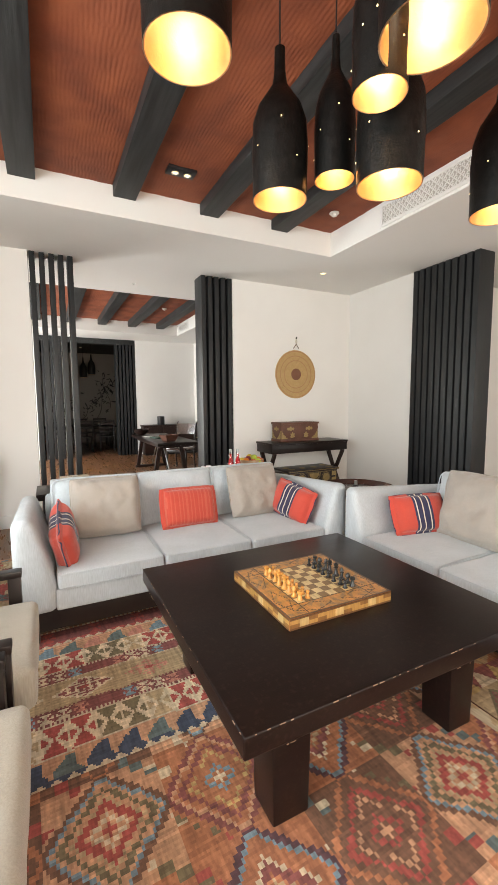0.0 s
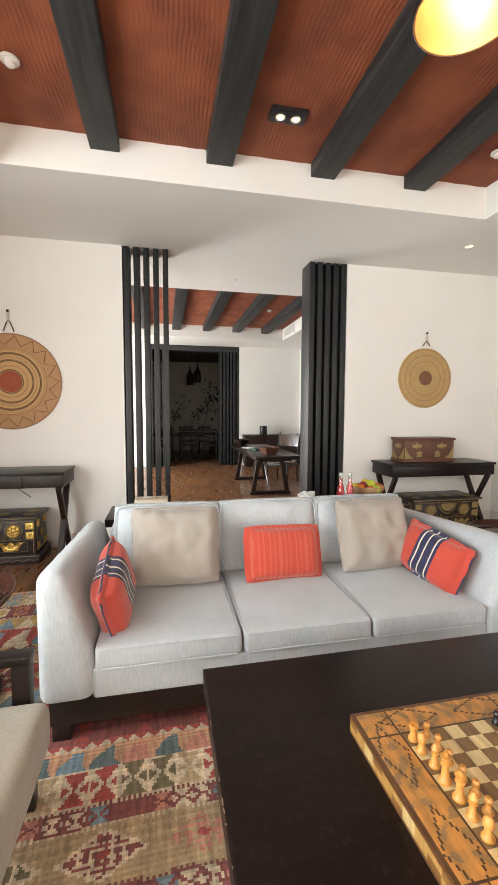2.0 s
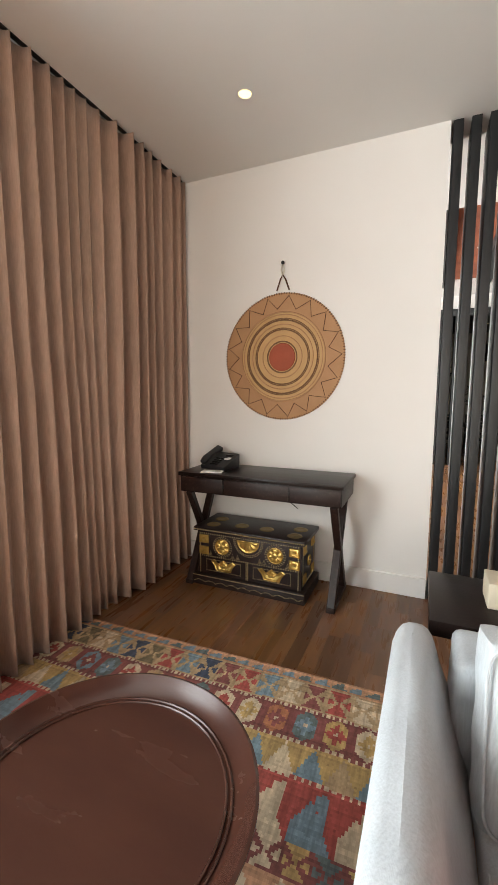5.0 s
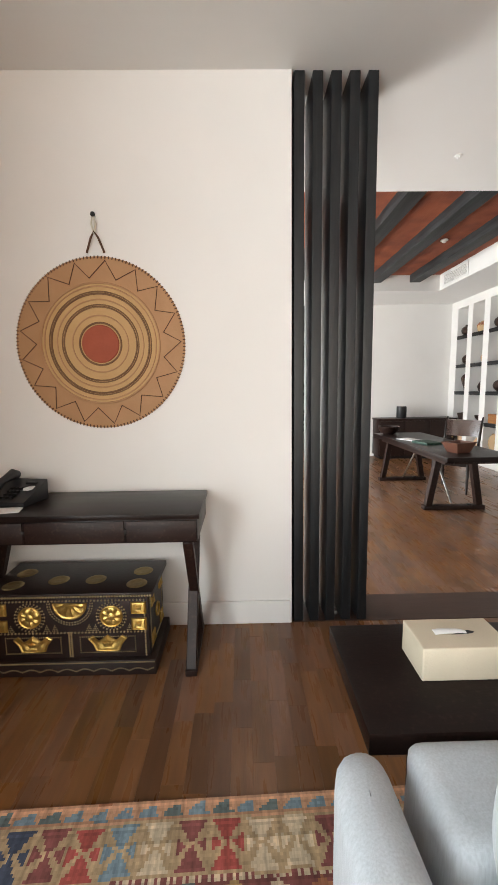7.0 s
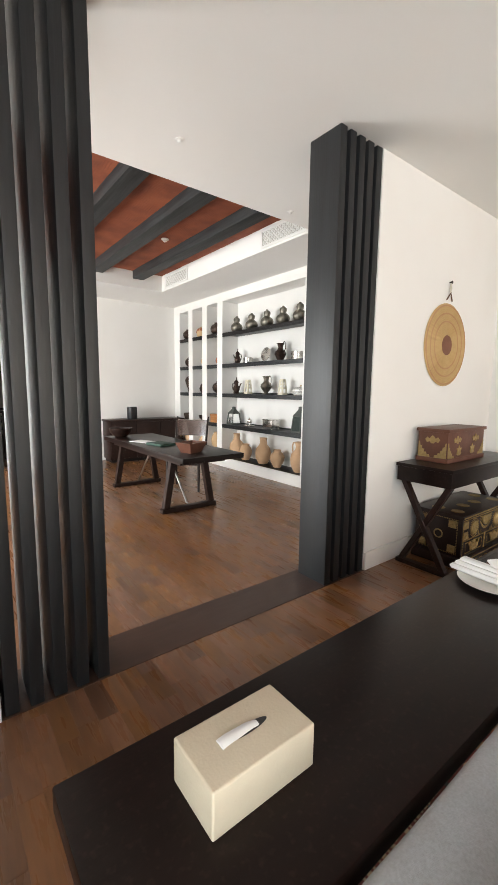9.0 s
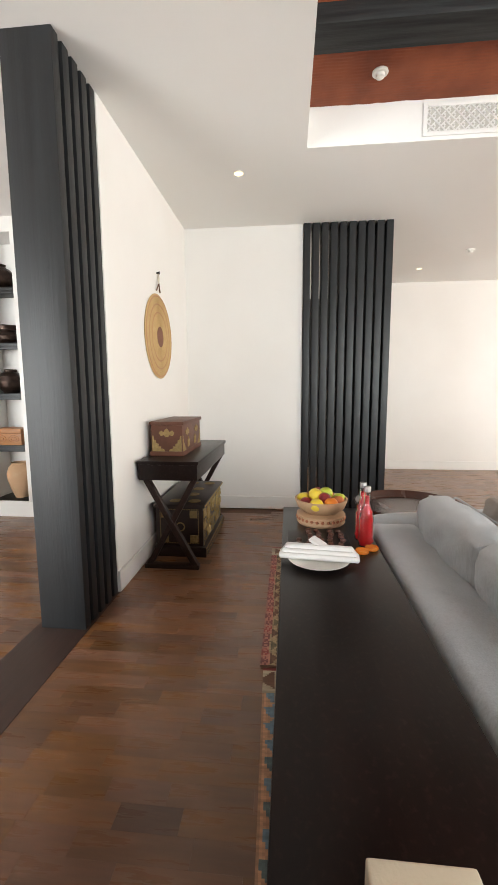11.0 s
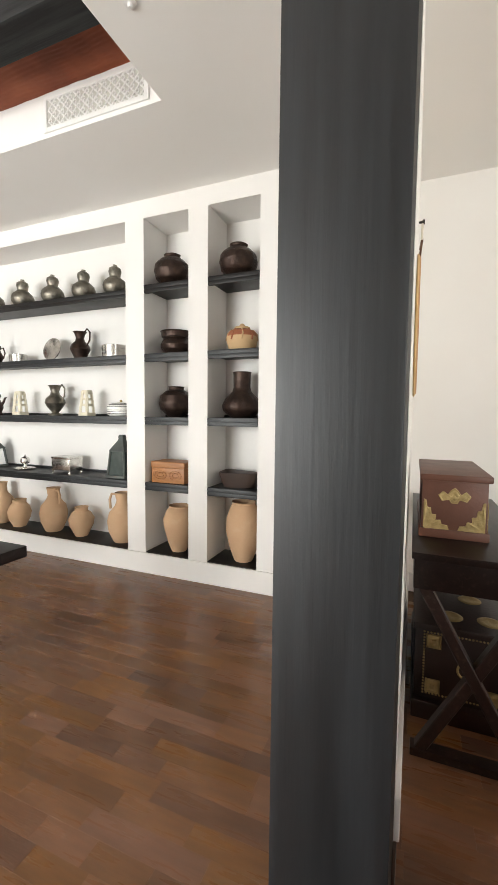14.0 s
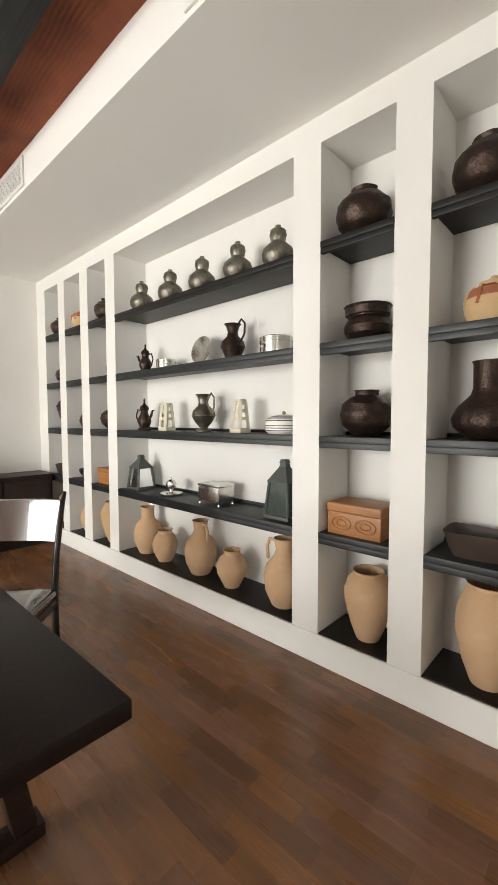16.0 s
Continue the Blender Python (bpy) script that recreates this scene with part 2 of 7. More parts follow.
OLDCHEST = material("worn_chest_wood", (0.013, 0.006, 0.005), 0.34, colour2=(0.026, 0.012, 0.009), scale=7, bump=0.2, mix=0.8)
BOXWOOD = material("reddish_box_wood", (0.13, 0.048, 0.028), 0.42, colour2=(0.085, 0.031, 0.018), scale=8, bump=0.25, mix=0.8)
OLDBRASS = material("tarnished_brass", (0.42, 0.31, 0.14), 0.45, metal=0.7, colour2=(0.25, 0.18, 0.08), scale=40, bump=0.6, bump_scale=80)
PEWTER = material("hammered_pewter", (0.27, 0.245, 0.20), 0.33, metal=0.9, colour2=(0.11, 0.10, 0.083), scale=14, bump=0.8, bump_scale=60, mix=0.9)
SILVER = material("polished_silver", (0.72, 0.70, 0.66), 0.18, metal=1.0, colour2=(0.45, 0.42, 0.38), scale=20, bump=0.1)
DARKMETAL = material("dark_bronze", (0.034, 0.021, 0.017), 0.27, metal=0.7, colour2=(0.07, 0.042, 0.031), scale=18, bump=1.0, bump_scale=105, mix=0.8)
CLAY = material("pale_clay", (0.56, 0.36, 0.215), 0.85, colour2=(0.50, 0.31, 0.18), scale=6, bump=0.25, bump_scale=50, dirt=((0.62, 0.45, 0.30), 9, 0.4))
OCHRE = material("ochre_clay", (0.52, 0.35, 0.19), 0.8, colour2=(0.44, 0.28, 0.14), scale=6, bump=0.25)
REDCLAY = material("red_painted_clay", (0.33, 0.11, 0.05), 0.7, colour2=(0.25, 0.08, 0.04), scale=9, bump=0.2)
HONEYWOOD = material("honey_wood", (0.40, 0.17, 0.055), 0.4, colour2=(0.30, 0.115, 0.035), scale=6, stretch=(1, 1, 6), bump=0.15, mix=0.8)
BONE = material("carved_bone", (0.72, 0.66, 0.52), 0.5, colour2=(0.60, 0.53, 0.40), scale=20, bump=0.3)
BLACKPLASTIC = material("black_plastic", (0.016, 0.016, 0.018), 0.35, bump=0.05)
WHITEPAPER = material("white_paper", (0.82, 0.82, 0.81), 0.8, colour2=(0.78, 0.78, 0.77), scale=5, bump=0.05)
LEATHERETTE = material("cream_leatherette", (0.62, 0.54, 0.41), 0.5, colour2=(0.57, 0.49, 0.365), scale=10, bump=0.3, bump_scale=120)
STRAW = material("coiled_straw", (0.50, 0.335, 0.15), 0.75, colour2=(0.42, 0.27, 0.11), scale=25, bump=0.7, bump_scale=120)
TANHIDE = material("tan_hide", (0.43, 0.235, 0.115), 0.65, colour2=(0.37, 0.195, 0.09), scale=7, bump=0.35, bump_scale=60)
TANHIDE2 = material("straw_hide_ring", (0.50, 0.31, 0.135), 0.65, colour2=(0.44, 0.26, 0.11), scale=9, bump=0.35, bump_scale=60)
BROWNCORD = material("brown_cord", (0.11, 0.05, 0.025), 0.8, bump=0.4)
RUSSET = material("russet_hide", (0.33, 0.062, 0.022), 0.6, colour2=(0.27, 0.05, 0.018), scale=12, bump=0.3)
STEEL = material("brushed_steel", (0.55, 0.55, 0.54), 0.3, metal=1.0, bump=0.05)
WHITECLAY = material("white_glazed_china", (0.80, 0.78, 0.73), 0.25, colour2=(0.76, 0.74, 0.69), scale=10, bump=0.05)
REDDRINK = glass("red_drink", (0.9, 0.03, 0.04), 0.05)
REDDRINK.node_tree.nodes["Principled BSDF"].inputs["Transmission Weight"].default_value = 0.35
CLEARGLASS = glass("clear_glass")
MIRROR = material("mirror_glass", (0.85, 0.87, 0.87), 0.04, metal=1.0, bump=0)
TRAYWOOD = material("polished_tray_wood", (0.046, 0.017, 0.012), 0.20, colour2=(0.062, 0.023, 0.015), scale=3, stretch=(1, 3, 3), bump=0.05, mix=0.8, rough2=0.32)
# off-white dining walls: the unlit room's shade is put into this grey
MURAL = material("shaded_offwhite_plaster", (0.50, 0.47, 0.43), 0.85, colour2=(0.46, 0.43, 0.39), scale=1.5, bump=0.1)
OUTDOOR = material("garden_ground", (0.22, 0.20, 0.15), 0.95, colour2=(0.12, 0.14, 0.07), scale=0.6, bump=0.4)


# ---- mesh helpers ----
def bm_box(bm, x0, x1, y0, y1, z0, z1, bevel=0.0, segs=2):
    r = bmesh.ops.create_cube(bm, size=1.0, matrix=Matrix.Translation(((x0 + x1) / 2, (y0 + y1) / 2, (z0 + z1) / 2)) @ Matrix.Diagonal((x1 - x0, y1 - y0, z1 - z0, 1)))
    if bevel:
        edges = list({e for v in r["verts"] for e in v.link_edges})
        bmesh.ops.bevel(bm, geom=edges, offset=bevel, segments=segs, affect="EDGES", profile=0.6)
    return bm


def box(x0, x1, y0, y1, z0, z1, bevel=0.0, segs=2):
    return bm_box(bmesh.new(), x0, x1, y0, y1, z0, z1, bevel, segs)


def bar(bm, a, b, w, d, up=(0, 0, 1), bevel=0.004):
    """A square bar from a to b, w wide and d deep."""
    a, b = Vector(a), Vector(b)
    f = (b - a).normalized()
    s = f.cross(Vector(up)).normalized()
    u = s.cross(f)
    m = Matrix((s, u, f)).transposed().to_4x4()
    m.translation = (a + b) / 2
    r = bmesh.ops.create_cube(bm, size=1.0, matrix=m @ Matrix.Diagonal((w, d, (b - a).length, 1)))
    if bevel:
        bmesh.ops.bevel(bm, geom=list({e for v in r["verts"] for e in v.link_edges}), offset=bevel, segments=1, affect="EDGES")
    return bm


def lathe(profile, segs=28, bm=None, at=(0, 0, 0)):
    """Turns (radius, height) pairs about the z axis."""
    bm = bm or bmesh.new()
    rings = []
    for r, z in profile:
        if r < 1e-4:
            rings.append([bm.verts.new((at[0], at[1], at[2] + z))])
        else:
            rings.append([bm.verts.new((at[0] + r * math.cos(2 * math.pi * i / segs), at[1] + r * math.sin(2 * math.pi * i / segs), at[2] + z)) for i in range(segs)])
    for p, q in zip(rings, rings[1:]):
        for i in range(segs):
            j = (i + 1) % segs
            if len(p) == 1 and len(q) == 1:
                continue
            if len(p) == 1:
                bm.faces.new((p[0], q[j], q[i]))
            elif len(q) == 1:
                bm.faces.new((p[i], p[j], q[0]))
            else:
                bm.faces.new((p[i], p[j], q[j], q[i]))
    return bm


def tube(points, radius, segs=8, bm=None, closed=False):
    """A round tube along points; radius may be a list."""
    bm = bm or bmesh.new()
    pts = [Vector(p) for p in points]
    n = len(pts)
    rad = radius if isinstance(radius, (list, tuple)) else [radius] * n
    rings, side = [], None
    for i, p in enumerate(pts):
        a, b = pts[i - 1] if (i or closed) else p, pts[(i + 1) % n] if (i < n - 1 or closed) else p
        f = (b - a).normalized()
        if side is None:
            side = f.orthogonal().normalized()
        side = (side - f * side.dot(f)).normalized()
        up = f.cross(side)
        rings.append([bm.verts.new(p + (side * math.cos(2 * math.pi * k / segs) + up * math.sin(2 * math.pi * k / segs)) * rad[i]) for k in range(segs)])
    for i in range(n if closed else n - 1):
        p, q = rings[i], rings[(i + 1) % n]
        for k in range(segs):
            j = (k + 1) % segs
            bm.faces.new((p[k], p[j], q[j], q[k]))
    if not closed:
        bm.faces.new(rings[0][::-1]), bm.faces.new(rings[-1])
    return bm


def pad(sx, sy, sz, puff=0.5, corner=0.25, n=14, wrinkle=0.006, seed=0, bm=None, at=None):
    """A stuffed cushion, sx by sy by sz, thick in the middle and pinched at its seams."""
    own = bmesh.new()
    bmesh.ops.create_cube(own, size=2.0)
    bmesh.ops.subdivide_edges(own, edges=own.edges[:], cuts=n, use_grid_fill=True)
    for v in own.verts:
        x, y, z = v.co
        e = 1 - (1 - puff) * max(abs(x), abs(y)) ** 6
        edge = (max(0, 1 - abs(x) ** 5) * max(0, 1 - abs(y) ** 5)) ** 0.5
        th = (1 - puff) + puff * edge
        inset = 1 - corner * 0.12 * abs(z) ** 2
        k = 1 - 0.03 * corner * (abs(x * y)) ** 3
        p = Vector((x * sx / 2 * inset * k, y * sy / 2 * inset * k, z * sz / 2 * th))
        w = noise.noise(Vector((p.x * 9 + seed * 7.3, p.y * 9, p.z * 6 + seed))) + 0.5 * noise.noise(Vector((p.x * 22 + seed, p.y * 22, p.z * 20)))
        v.co = p + Vector((0, 0, 1 if z > 0 else -1)) * w * wrinkle + p.normalized() * w * wrinkle * 0.4
    bmesh.ops.smooth_vert(own, verts=own.verts[:], factor=0.5, use_axis_x=True, use_axis_y=True, use_axis_z=True)
    if at is not None:
        own.transform(at)
    return own


def soft_box(x0, x1, y0, y1, z0, z1, r=0.03, wrinkle=0.004, seed=0, n=8, bulge=0.0):
    """An upholstered block with round edges and a slightly uneven skin."""
    bm = box(x0, x1, y0, y1, z0, z1, r, 4)
    bmesh.ops.subdivide_edges(bm, edges=[e for e in bm.edges if e.calc_length() > 0.12], cuts=n, use_grid_fill=True)
    c = Vector(((x0 + x1) / 2, (y0 + y1) / 2, (z0 + z1) / 2))
    for v in bm.verts:
        w = noise.noise(v.co * 7 + Vector((seed, 0, 0))) + 0.5 * noise.noise(v.co * 19)
        d = (v.co - c)
        u = (1 - min(1, abs(d.x) / ((x1 - x0) / 2)) ** 2) * (1 - min(1, abs(d.y) / ((y1 - y0) / 2)) ** 2)
        v.co += d.normalized() * w * wrinkle + Vector((0, 0, bulge * u if d.z > 0 else 0))
    return bm


def mesh_of(name, bm, material_, smooth=True):
    me = bpy.data.meshes.new(name)
    bmesh.ops.recalc_face_normals(bm, faces=bm.faces[:])
    bm.to_mesh(me)
    bm.free()
    me.materials.append(material_)
    if smooth:
        me.polygons.foreach_set("use_smooth", [True] * len(me.polygons))
        me.set_sharp_from_angle(angle=radians(38))
    return me


def part(name, bm, material_, parent=None, label="", at=None, smooth=True):
    ob = new(name, mesh_of(name, bm, material_, smooth))
    if parent is not None:
        ob.parent = parent
    if at is not None:
        ob.matrix_basis = at
    if label:
        ob["label"] = label
    return ob


def thing(name, label, category, at=None, group=""):
    ob = new(name)
    ob.empty_display_size = 0.05
    if at is not None:
        ob.matrix_basis = at
    return tagged(ob, label, category, group)


def single(name, bm, material_, label, category, at=None, group="", kind="", smooth=True):
    return tagged(part(name, bm, material_, at=at, smooth=smooth), label, category, group, kind)


def structure(name, bm, material_, label="", category="", smooth=False):
    return tagged(part(name, bm, material_, smooth=smooth), label, category, "", "structure")


# ---- floor below the planks, ground outside ----
structure("ground", box(-60, 60, -60, 80, -0.5, -0.15), OUTDOOR, "dry garden ground outside the house", "ground")
structure("floor", box(-2.5, 7.7, -3.2, 17.1, -0.15, -0.012), SCREED, "dark bed below the wooden floor planks", "floor")

# ---- walls ----
Z = 3.2
bm = box(-2.4, 0.06, 5.71, 6.0, 0, Z)
bm_box(bm, 2.62, 4.75, 5.71, 6.0, 0, Z)
structure("wall_between", bm, PLASTER, "white plastered wall between living room and study", "wall")
structure("wall_east", box(4.75, 5.0, 4.385, 6.0, 0, Z), PLASTER, "white plastered wall at the corner of the living room", "wall")
structure("wall_hall_north", box(5.0, 7.4, 4.385, 4.6, 0, Z), PLASTER, "white hall wall", "wall")
structure("wall_hall_east", box(7.4, 7.65, -3.2, 4.6, 0, Z), PLASTER, "white wall at the end of the hall", "wall")
t = tagged(new("door_1"), "dark wooden panelled double door at the end of the hall", "door", "", "structure")
part("door_frame", bm_box(bm_box(box(7.34, 7.399, 2.86, 2.95, 0, 2.96, 0.004), 7.34, 7.399, 4.29, 4.38, 0, 2.96, 0.004), 7.34, 7.399, 2.95, 4.29, 2.87, 2.96, 0.004), CHARCOAL, t)
for y in (2.955, 3.625):
    leaf_ = part("door_leaf", box(7.362, 7.398, y, y + 0.66, 0.01, 2.865, 0.004), CHARCOAL, t)
    for z0, z1 in ((0.15, 1.0), (1.12, 2.72)):
        part("door_panel", box(7.350, 7.363, y + 0.11, y + 0.55, z0, z1, 0.006), CHARCOAL, leaf_)
    part("pull_handle", box(7.325, 7.349, (3.56 if y < 3 else 3.66), (3.58 if y < 3 else 3.68), 1.0, 1.45, 0.004), STEEL, leaf_, "long steel pull handle")
structure("wall_hall_side", box(4.75, 5.0, -3.0, -1.2, 0, Z), PLASTER, "white wall beside the hall opening", "wall")
bm = bmesh.new()
for x0, x1, y0, y1, z0, z1 in ((-2.4, -2.15, -3.2, -1.1, 0, Z), (-2.4, -2.15, 3.3, 5.71, 0, Z), (-2.4, -2.15, -1.1, 3.3, 2.95, Z), (-2.4, -2.15, -1.1, 3.3, 0, 0.15),
                               (-2.4, -2.15, 5.71, 7.9, 0, Z), (-2.4, -2.15, 11.1, 17.0, 0, Z), (-2.4, -2.15, 7.9, 11.1, 2.95, Z), (-2.4, -2.15, 7.9, 11.1, 0, 0.15)):
    bm_box(bm, x0, x1, y0, y1, z0, z1)
structure("wall_west", bm, PLASTER, "white outer wall with tall window openings", "wall")
bm = bmesh.new()
for x0, x1, z0, z1 in ((-2.4, -1.0, 0, Z), (3.8, 5.2, 0, Z), (7.2, 7.65, 0, Z), (-1.0, 3.8, 2.95, Z), (-1.0, 3.8, 0, 0.15), (5.2, 7.2, 2.85, Z)):
    bm_box(bm, x0, x1, -3.2, -3.0, z0, z1)
structure("wall_south", bm, PLASTER, "white outer wall with tall window openings", "wall")
bm = box(-2.15, 0.03, 12.05, 12.35, 0, Z)
bm_box(bm, 2.49, 4.75, 12.05, 12.35, 0, Z)
structure("wall_study_north", bm, PLASTER, "white plastered wall at the far end of the study", "wall")
# walls really off-white; their grey colour carries the dining room's shade
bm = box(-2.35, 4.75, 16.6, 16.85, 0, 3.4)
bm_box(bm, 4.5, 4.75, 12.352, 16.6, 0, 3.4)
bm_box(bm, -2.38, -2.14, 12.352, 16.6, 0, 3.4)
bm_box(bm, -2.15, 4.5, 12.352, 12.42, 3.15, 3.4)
structure("wall_dining", bm, MURAL, "off-white walls of the dim dining room, coloured grey for its shade", "wall")

# shelf wall: plinth, posts, head and back, niches open to the study
NICHES = [(6.188, 6.635), (6.812, 7.252), (7.429, 7.864), (8.056, 10.158), (10.33, 10.7), (10.875, 11.255), (11.42, 11.80)]
NICHE_TOP = 3.05
shelf_wall = tagged(new("wall_shelves"), "white built-in wall of display niches", "wall", "", "structure")
part("niche_back", box(4.56, 4.75, 6.0, 12.05, 0.0, Z), PLASTER, shelf_wall, smooth=False)
part("plinth", box(4.2, 4.56, 6.0, 12.05, 0, 0.181, 0.003, 1), PLASTER, shelf_wall, smooth=False)
part("head", box(4.21, 4.56, 6.0, 12.05, NICHE_TOP, Z), PLASTER, shelf_wall, smooth=False)
edges_y = [6.0] + [v for n in NICHES for v in n] + [12.05]
for a, b in zip(edges_y[::2], edges_y[1::2]):
    part("post", box(4.21, 4.56, a, b, 0.181, NICHE_TOP), PLASTER, shelf_wall, smooth=False)

# ceilings: flat rim with two raised panels
bm = bmesh.new()
for x0, x1, y0, y1 in ((-2.4, 7.65, -3.2, -2.0), (-2.4, -0.65, -2.0, 4.41), (3.34, 7.65, -2.0, 4.41), (-2.4, 7.65, 4.41, 7.1), (-2.4, -0.65, 7.1, 10.85), (3.35, 7.65, 7.1, 10.85), (-2.4, 7.65, 10.85, 12.35)):
    bm_box(bm, x0, x1, y0, y1, Z, 3.62)
structure("ceiling", bm, CEILING, "white plaster ceiling with raised recesses", "ceiling")
structure("ceiling_dining", box(-2.4, 4.75, 12.35, 17, 3.3, 3.5), BEAM, "dark boarded ceiling of the dining room", "ceiling")


def combed_panel(name, x0, x1, y0, y1, z):
    """Terracotta plaster combed into wavy ribs, about 28 mm apart."""
    nx, ny = int((x1 - x0) / 0.0065), int((y1 - y0) / 0.05)
    xs, ys = np.linspace(x0, x1, nx), np.linspace(y0, y1, ny)
    X, Y = np.meshgrid(xs, ys)
    W = X + 0.020 * np.sin(Y * 5.1 + X * 1.7) + 0.011 * np.sin(Y * 13 + X * 4) + 0.008 * np.sin(Y * 27 - X * 9)
    fade = 0.65 + 0.35 * np.sin(Y * 3.3 + 2 * np.sin(X * 5)) * np.sin(X * 7.1 + np.sin(Y * 4))
    H = 0.0026 * fade * np.sin(2 * np.pi * W / 0.027) + 0.0015 * np.sin(Y * 9 + X * 30)
    co = np.stack([X, Y, z + H], -1).reshape(-1, 3)
    i = np.arange(nx * ny).reshape(ny, nx)
    f = np.stack([i[:-1, :-1], i[1:, :-1], i[1:, 1:], i[:-1, 1:]], -1).reshape(-1, 4)
    me = bpy.data.meshes.new(name)
    me.from_pydata(co.tolist(), [], f.tolist())
    me.materials.append(TERRACOTTA)
    me.polygons.foreach_set("use_smooth", [True] * len(me.polygons))
    return tagged(new(name, me), "terracotta plaster ceiling panel combed into ribs", "ceiling", "", "structure")


combed_panel("ceiling_panel_living", -0.65, 3.34, -2.0, 4.41, 3.475)
combed_panel("ceiling_panel_study", -0.65, 3.35, 7.1, 10.85, 3.475)
structure("ceiling_slab", box(-0.70, 3.4, -2.1, 10.9, 3.5, 3.6), CEILING, "slab above the raised ceilings", "ceiling")
for x in (-0.03, 0.82, 1.673, 2.515):
    single("ceiling_beam", box(x, x + 0.208, -2.0, 4.408, 3.372, 3.485, 0.006), BEAM, "charcoal-stained wooden ceiling beam", "beam", group="living room ceiling beams", kind="structure")
for x in (-0.02, 0.685, 1.39, 2.095, 2.80):
    single("ceiling_beam", box(x, x + 0.19, 7.1, 10.848, 3.345, 3.485, 0.006), BEAM, "charcoal-stained wooden ceiling beam", "beam", group="study ceiling beams", kind="structure")
single("dining_beam", box(0.03, 2.49, 12.06, 12.34, 3.06, 3.198, 0.006), BEAM, "dark wooden beam over the dining room opening", "beam", kind="structure")


# ---- slatted screens ----
def slat_screen(x0, x1, y0, y1, count, label, along="x", gap=0.45):
    """Upright boards on edge, floor to ceiling, with gaps between them."""
    at = pose(x0, y0, 0)
    t = thing("slat_screen", label, "screen", at)
    span = (x1 - x0) if along == "x" else (y1 - y0)
    deep = (y1 - y0) if along == "x" else (x1 - x0)
    wide = span / (count + (count - 1) * gap)
    me = None
    for i in range(count):
        p = i * wide * (1 + gap)
        if me is None:
            me = mesh_of("slat", box(0, wide, 0, deep, 0.001, Z - 0.001, 0.005) if along == "x" else box(0, deep, 0, wide, 0.001, Z - 0.001, 0.005), CHARCOAL)
        s = new("slat", me)
        s.parent = t
        s.matrix_basis = pose(p, 0, 0) if along == "x" else pose(0, p, 0)
    return t


slat_screen(0.075, 0.54, 5.712, 5.99, 5, "tall screen of five charcoal-stained upright boards", gap=0.75)
slat_screen(2.155, 2.612, 5.712, 5.99, 5, "tall screen of five charcoal-stained upright boards", gap=0.55)
slat_screen(0.045, 0.6, 12.06, 12.34, 6, "tall screen of charcoal-stained upright boards", gap=0.8)
slat_screen(1.96, 2.48, 12.06, 12.34, 6, "tall screen of charcoal-stained upright boards", gap=0.5)
slat_screen(4.72, 4.99, 3.43, 4.38, 10, "wide screen of ten charcoal-stained upright boards", along="y", gap=0.34)
structure("threshold", box(0.06, 2.62, 5.70, 6.03, -0.012, 0.003, 0.002, 1), THRESHOLD, "dark wooden threshold board between the rooms", "threshold")

# baseboards
def baseboard(x0, x1, y0, y1):
    structure("baseboard", box(x0, x1, y0, y1, 0.0, 0.15, 0.004, 1), TRIM, "white painted skirting board", "baseboard")


baseboard(-2.15, 0.06, 5.692, 5.712)
baseboard(2.62, 4.73, 5.692, 5.712)
baseboard(4.732, 4.752, 4.39, 5.71)
baseboard(7.382, 7.402, -3.0, 2.85)
baseboard(2.49, 4.2, 12.032, 12.052)
baseboard(-2.15, 0.03, 12.032, 12.052)


# ---- windows ----
def window(name, along, at, a0, a1, z0, z1, panes):
    t = tagged(new(name), "tall window in a dark metal frame", "window", "", "structure")
    w = (a1 - a0) / panes
    for i in range(panes):
        fr = bmesh.new()
        lo, hi = a0 + i * w, a0 + (i + 1) * w
        for p, q, r, s in ((lo, lo + 0.05, z0, z1), (hi - 0.05, hi, z0, z1), (lo + 0.05, hi - 0.05, z0, z0 + 0.05), (lo + 0.05, hi - 0.05, z1 - 0.05, z1)):
            bm_box(fr, *((at, at + 0.06, p, q) if along == "y" else (p, q, at, at + 0.06)), r, s, 0.004)
        part("window_frame", fr, BLACKWOOD, t)
        g = part("pane", box(*((at + 0.025, at + 0.031, lo + 0.05, hi - 0.05) if along == "y" else (lo + 0.05, hi - 0.05, at + 0.025, at + 0.031)), z0 + 0.05, z1 - 0.05), CLEARGLASS, t)
        g.visible_shadow = False
    return t


window("window_1", "y", -2.36, -1.1, 3.3, 0.15, 2.95, 4)
window("window_2", "y", -2.36, 7.9, 11.1, 0.15, 2.95, 3)
window("window_3", "x", -3.16, -1.0, 3.8, 0.15, 2.95, 4)
# assumed hall window, unseen, in the opening of the added hall lamp
window("window_4", "x", -3.16, 5.2, 7.2, 0.0, 2.85, 2)


# ---- living room: sofas ----
ARM, SEAT = 0.227, 0.655


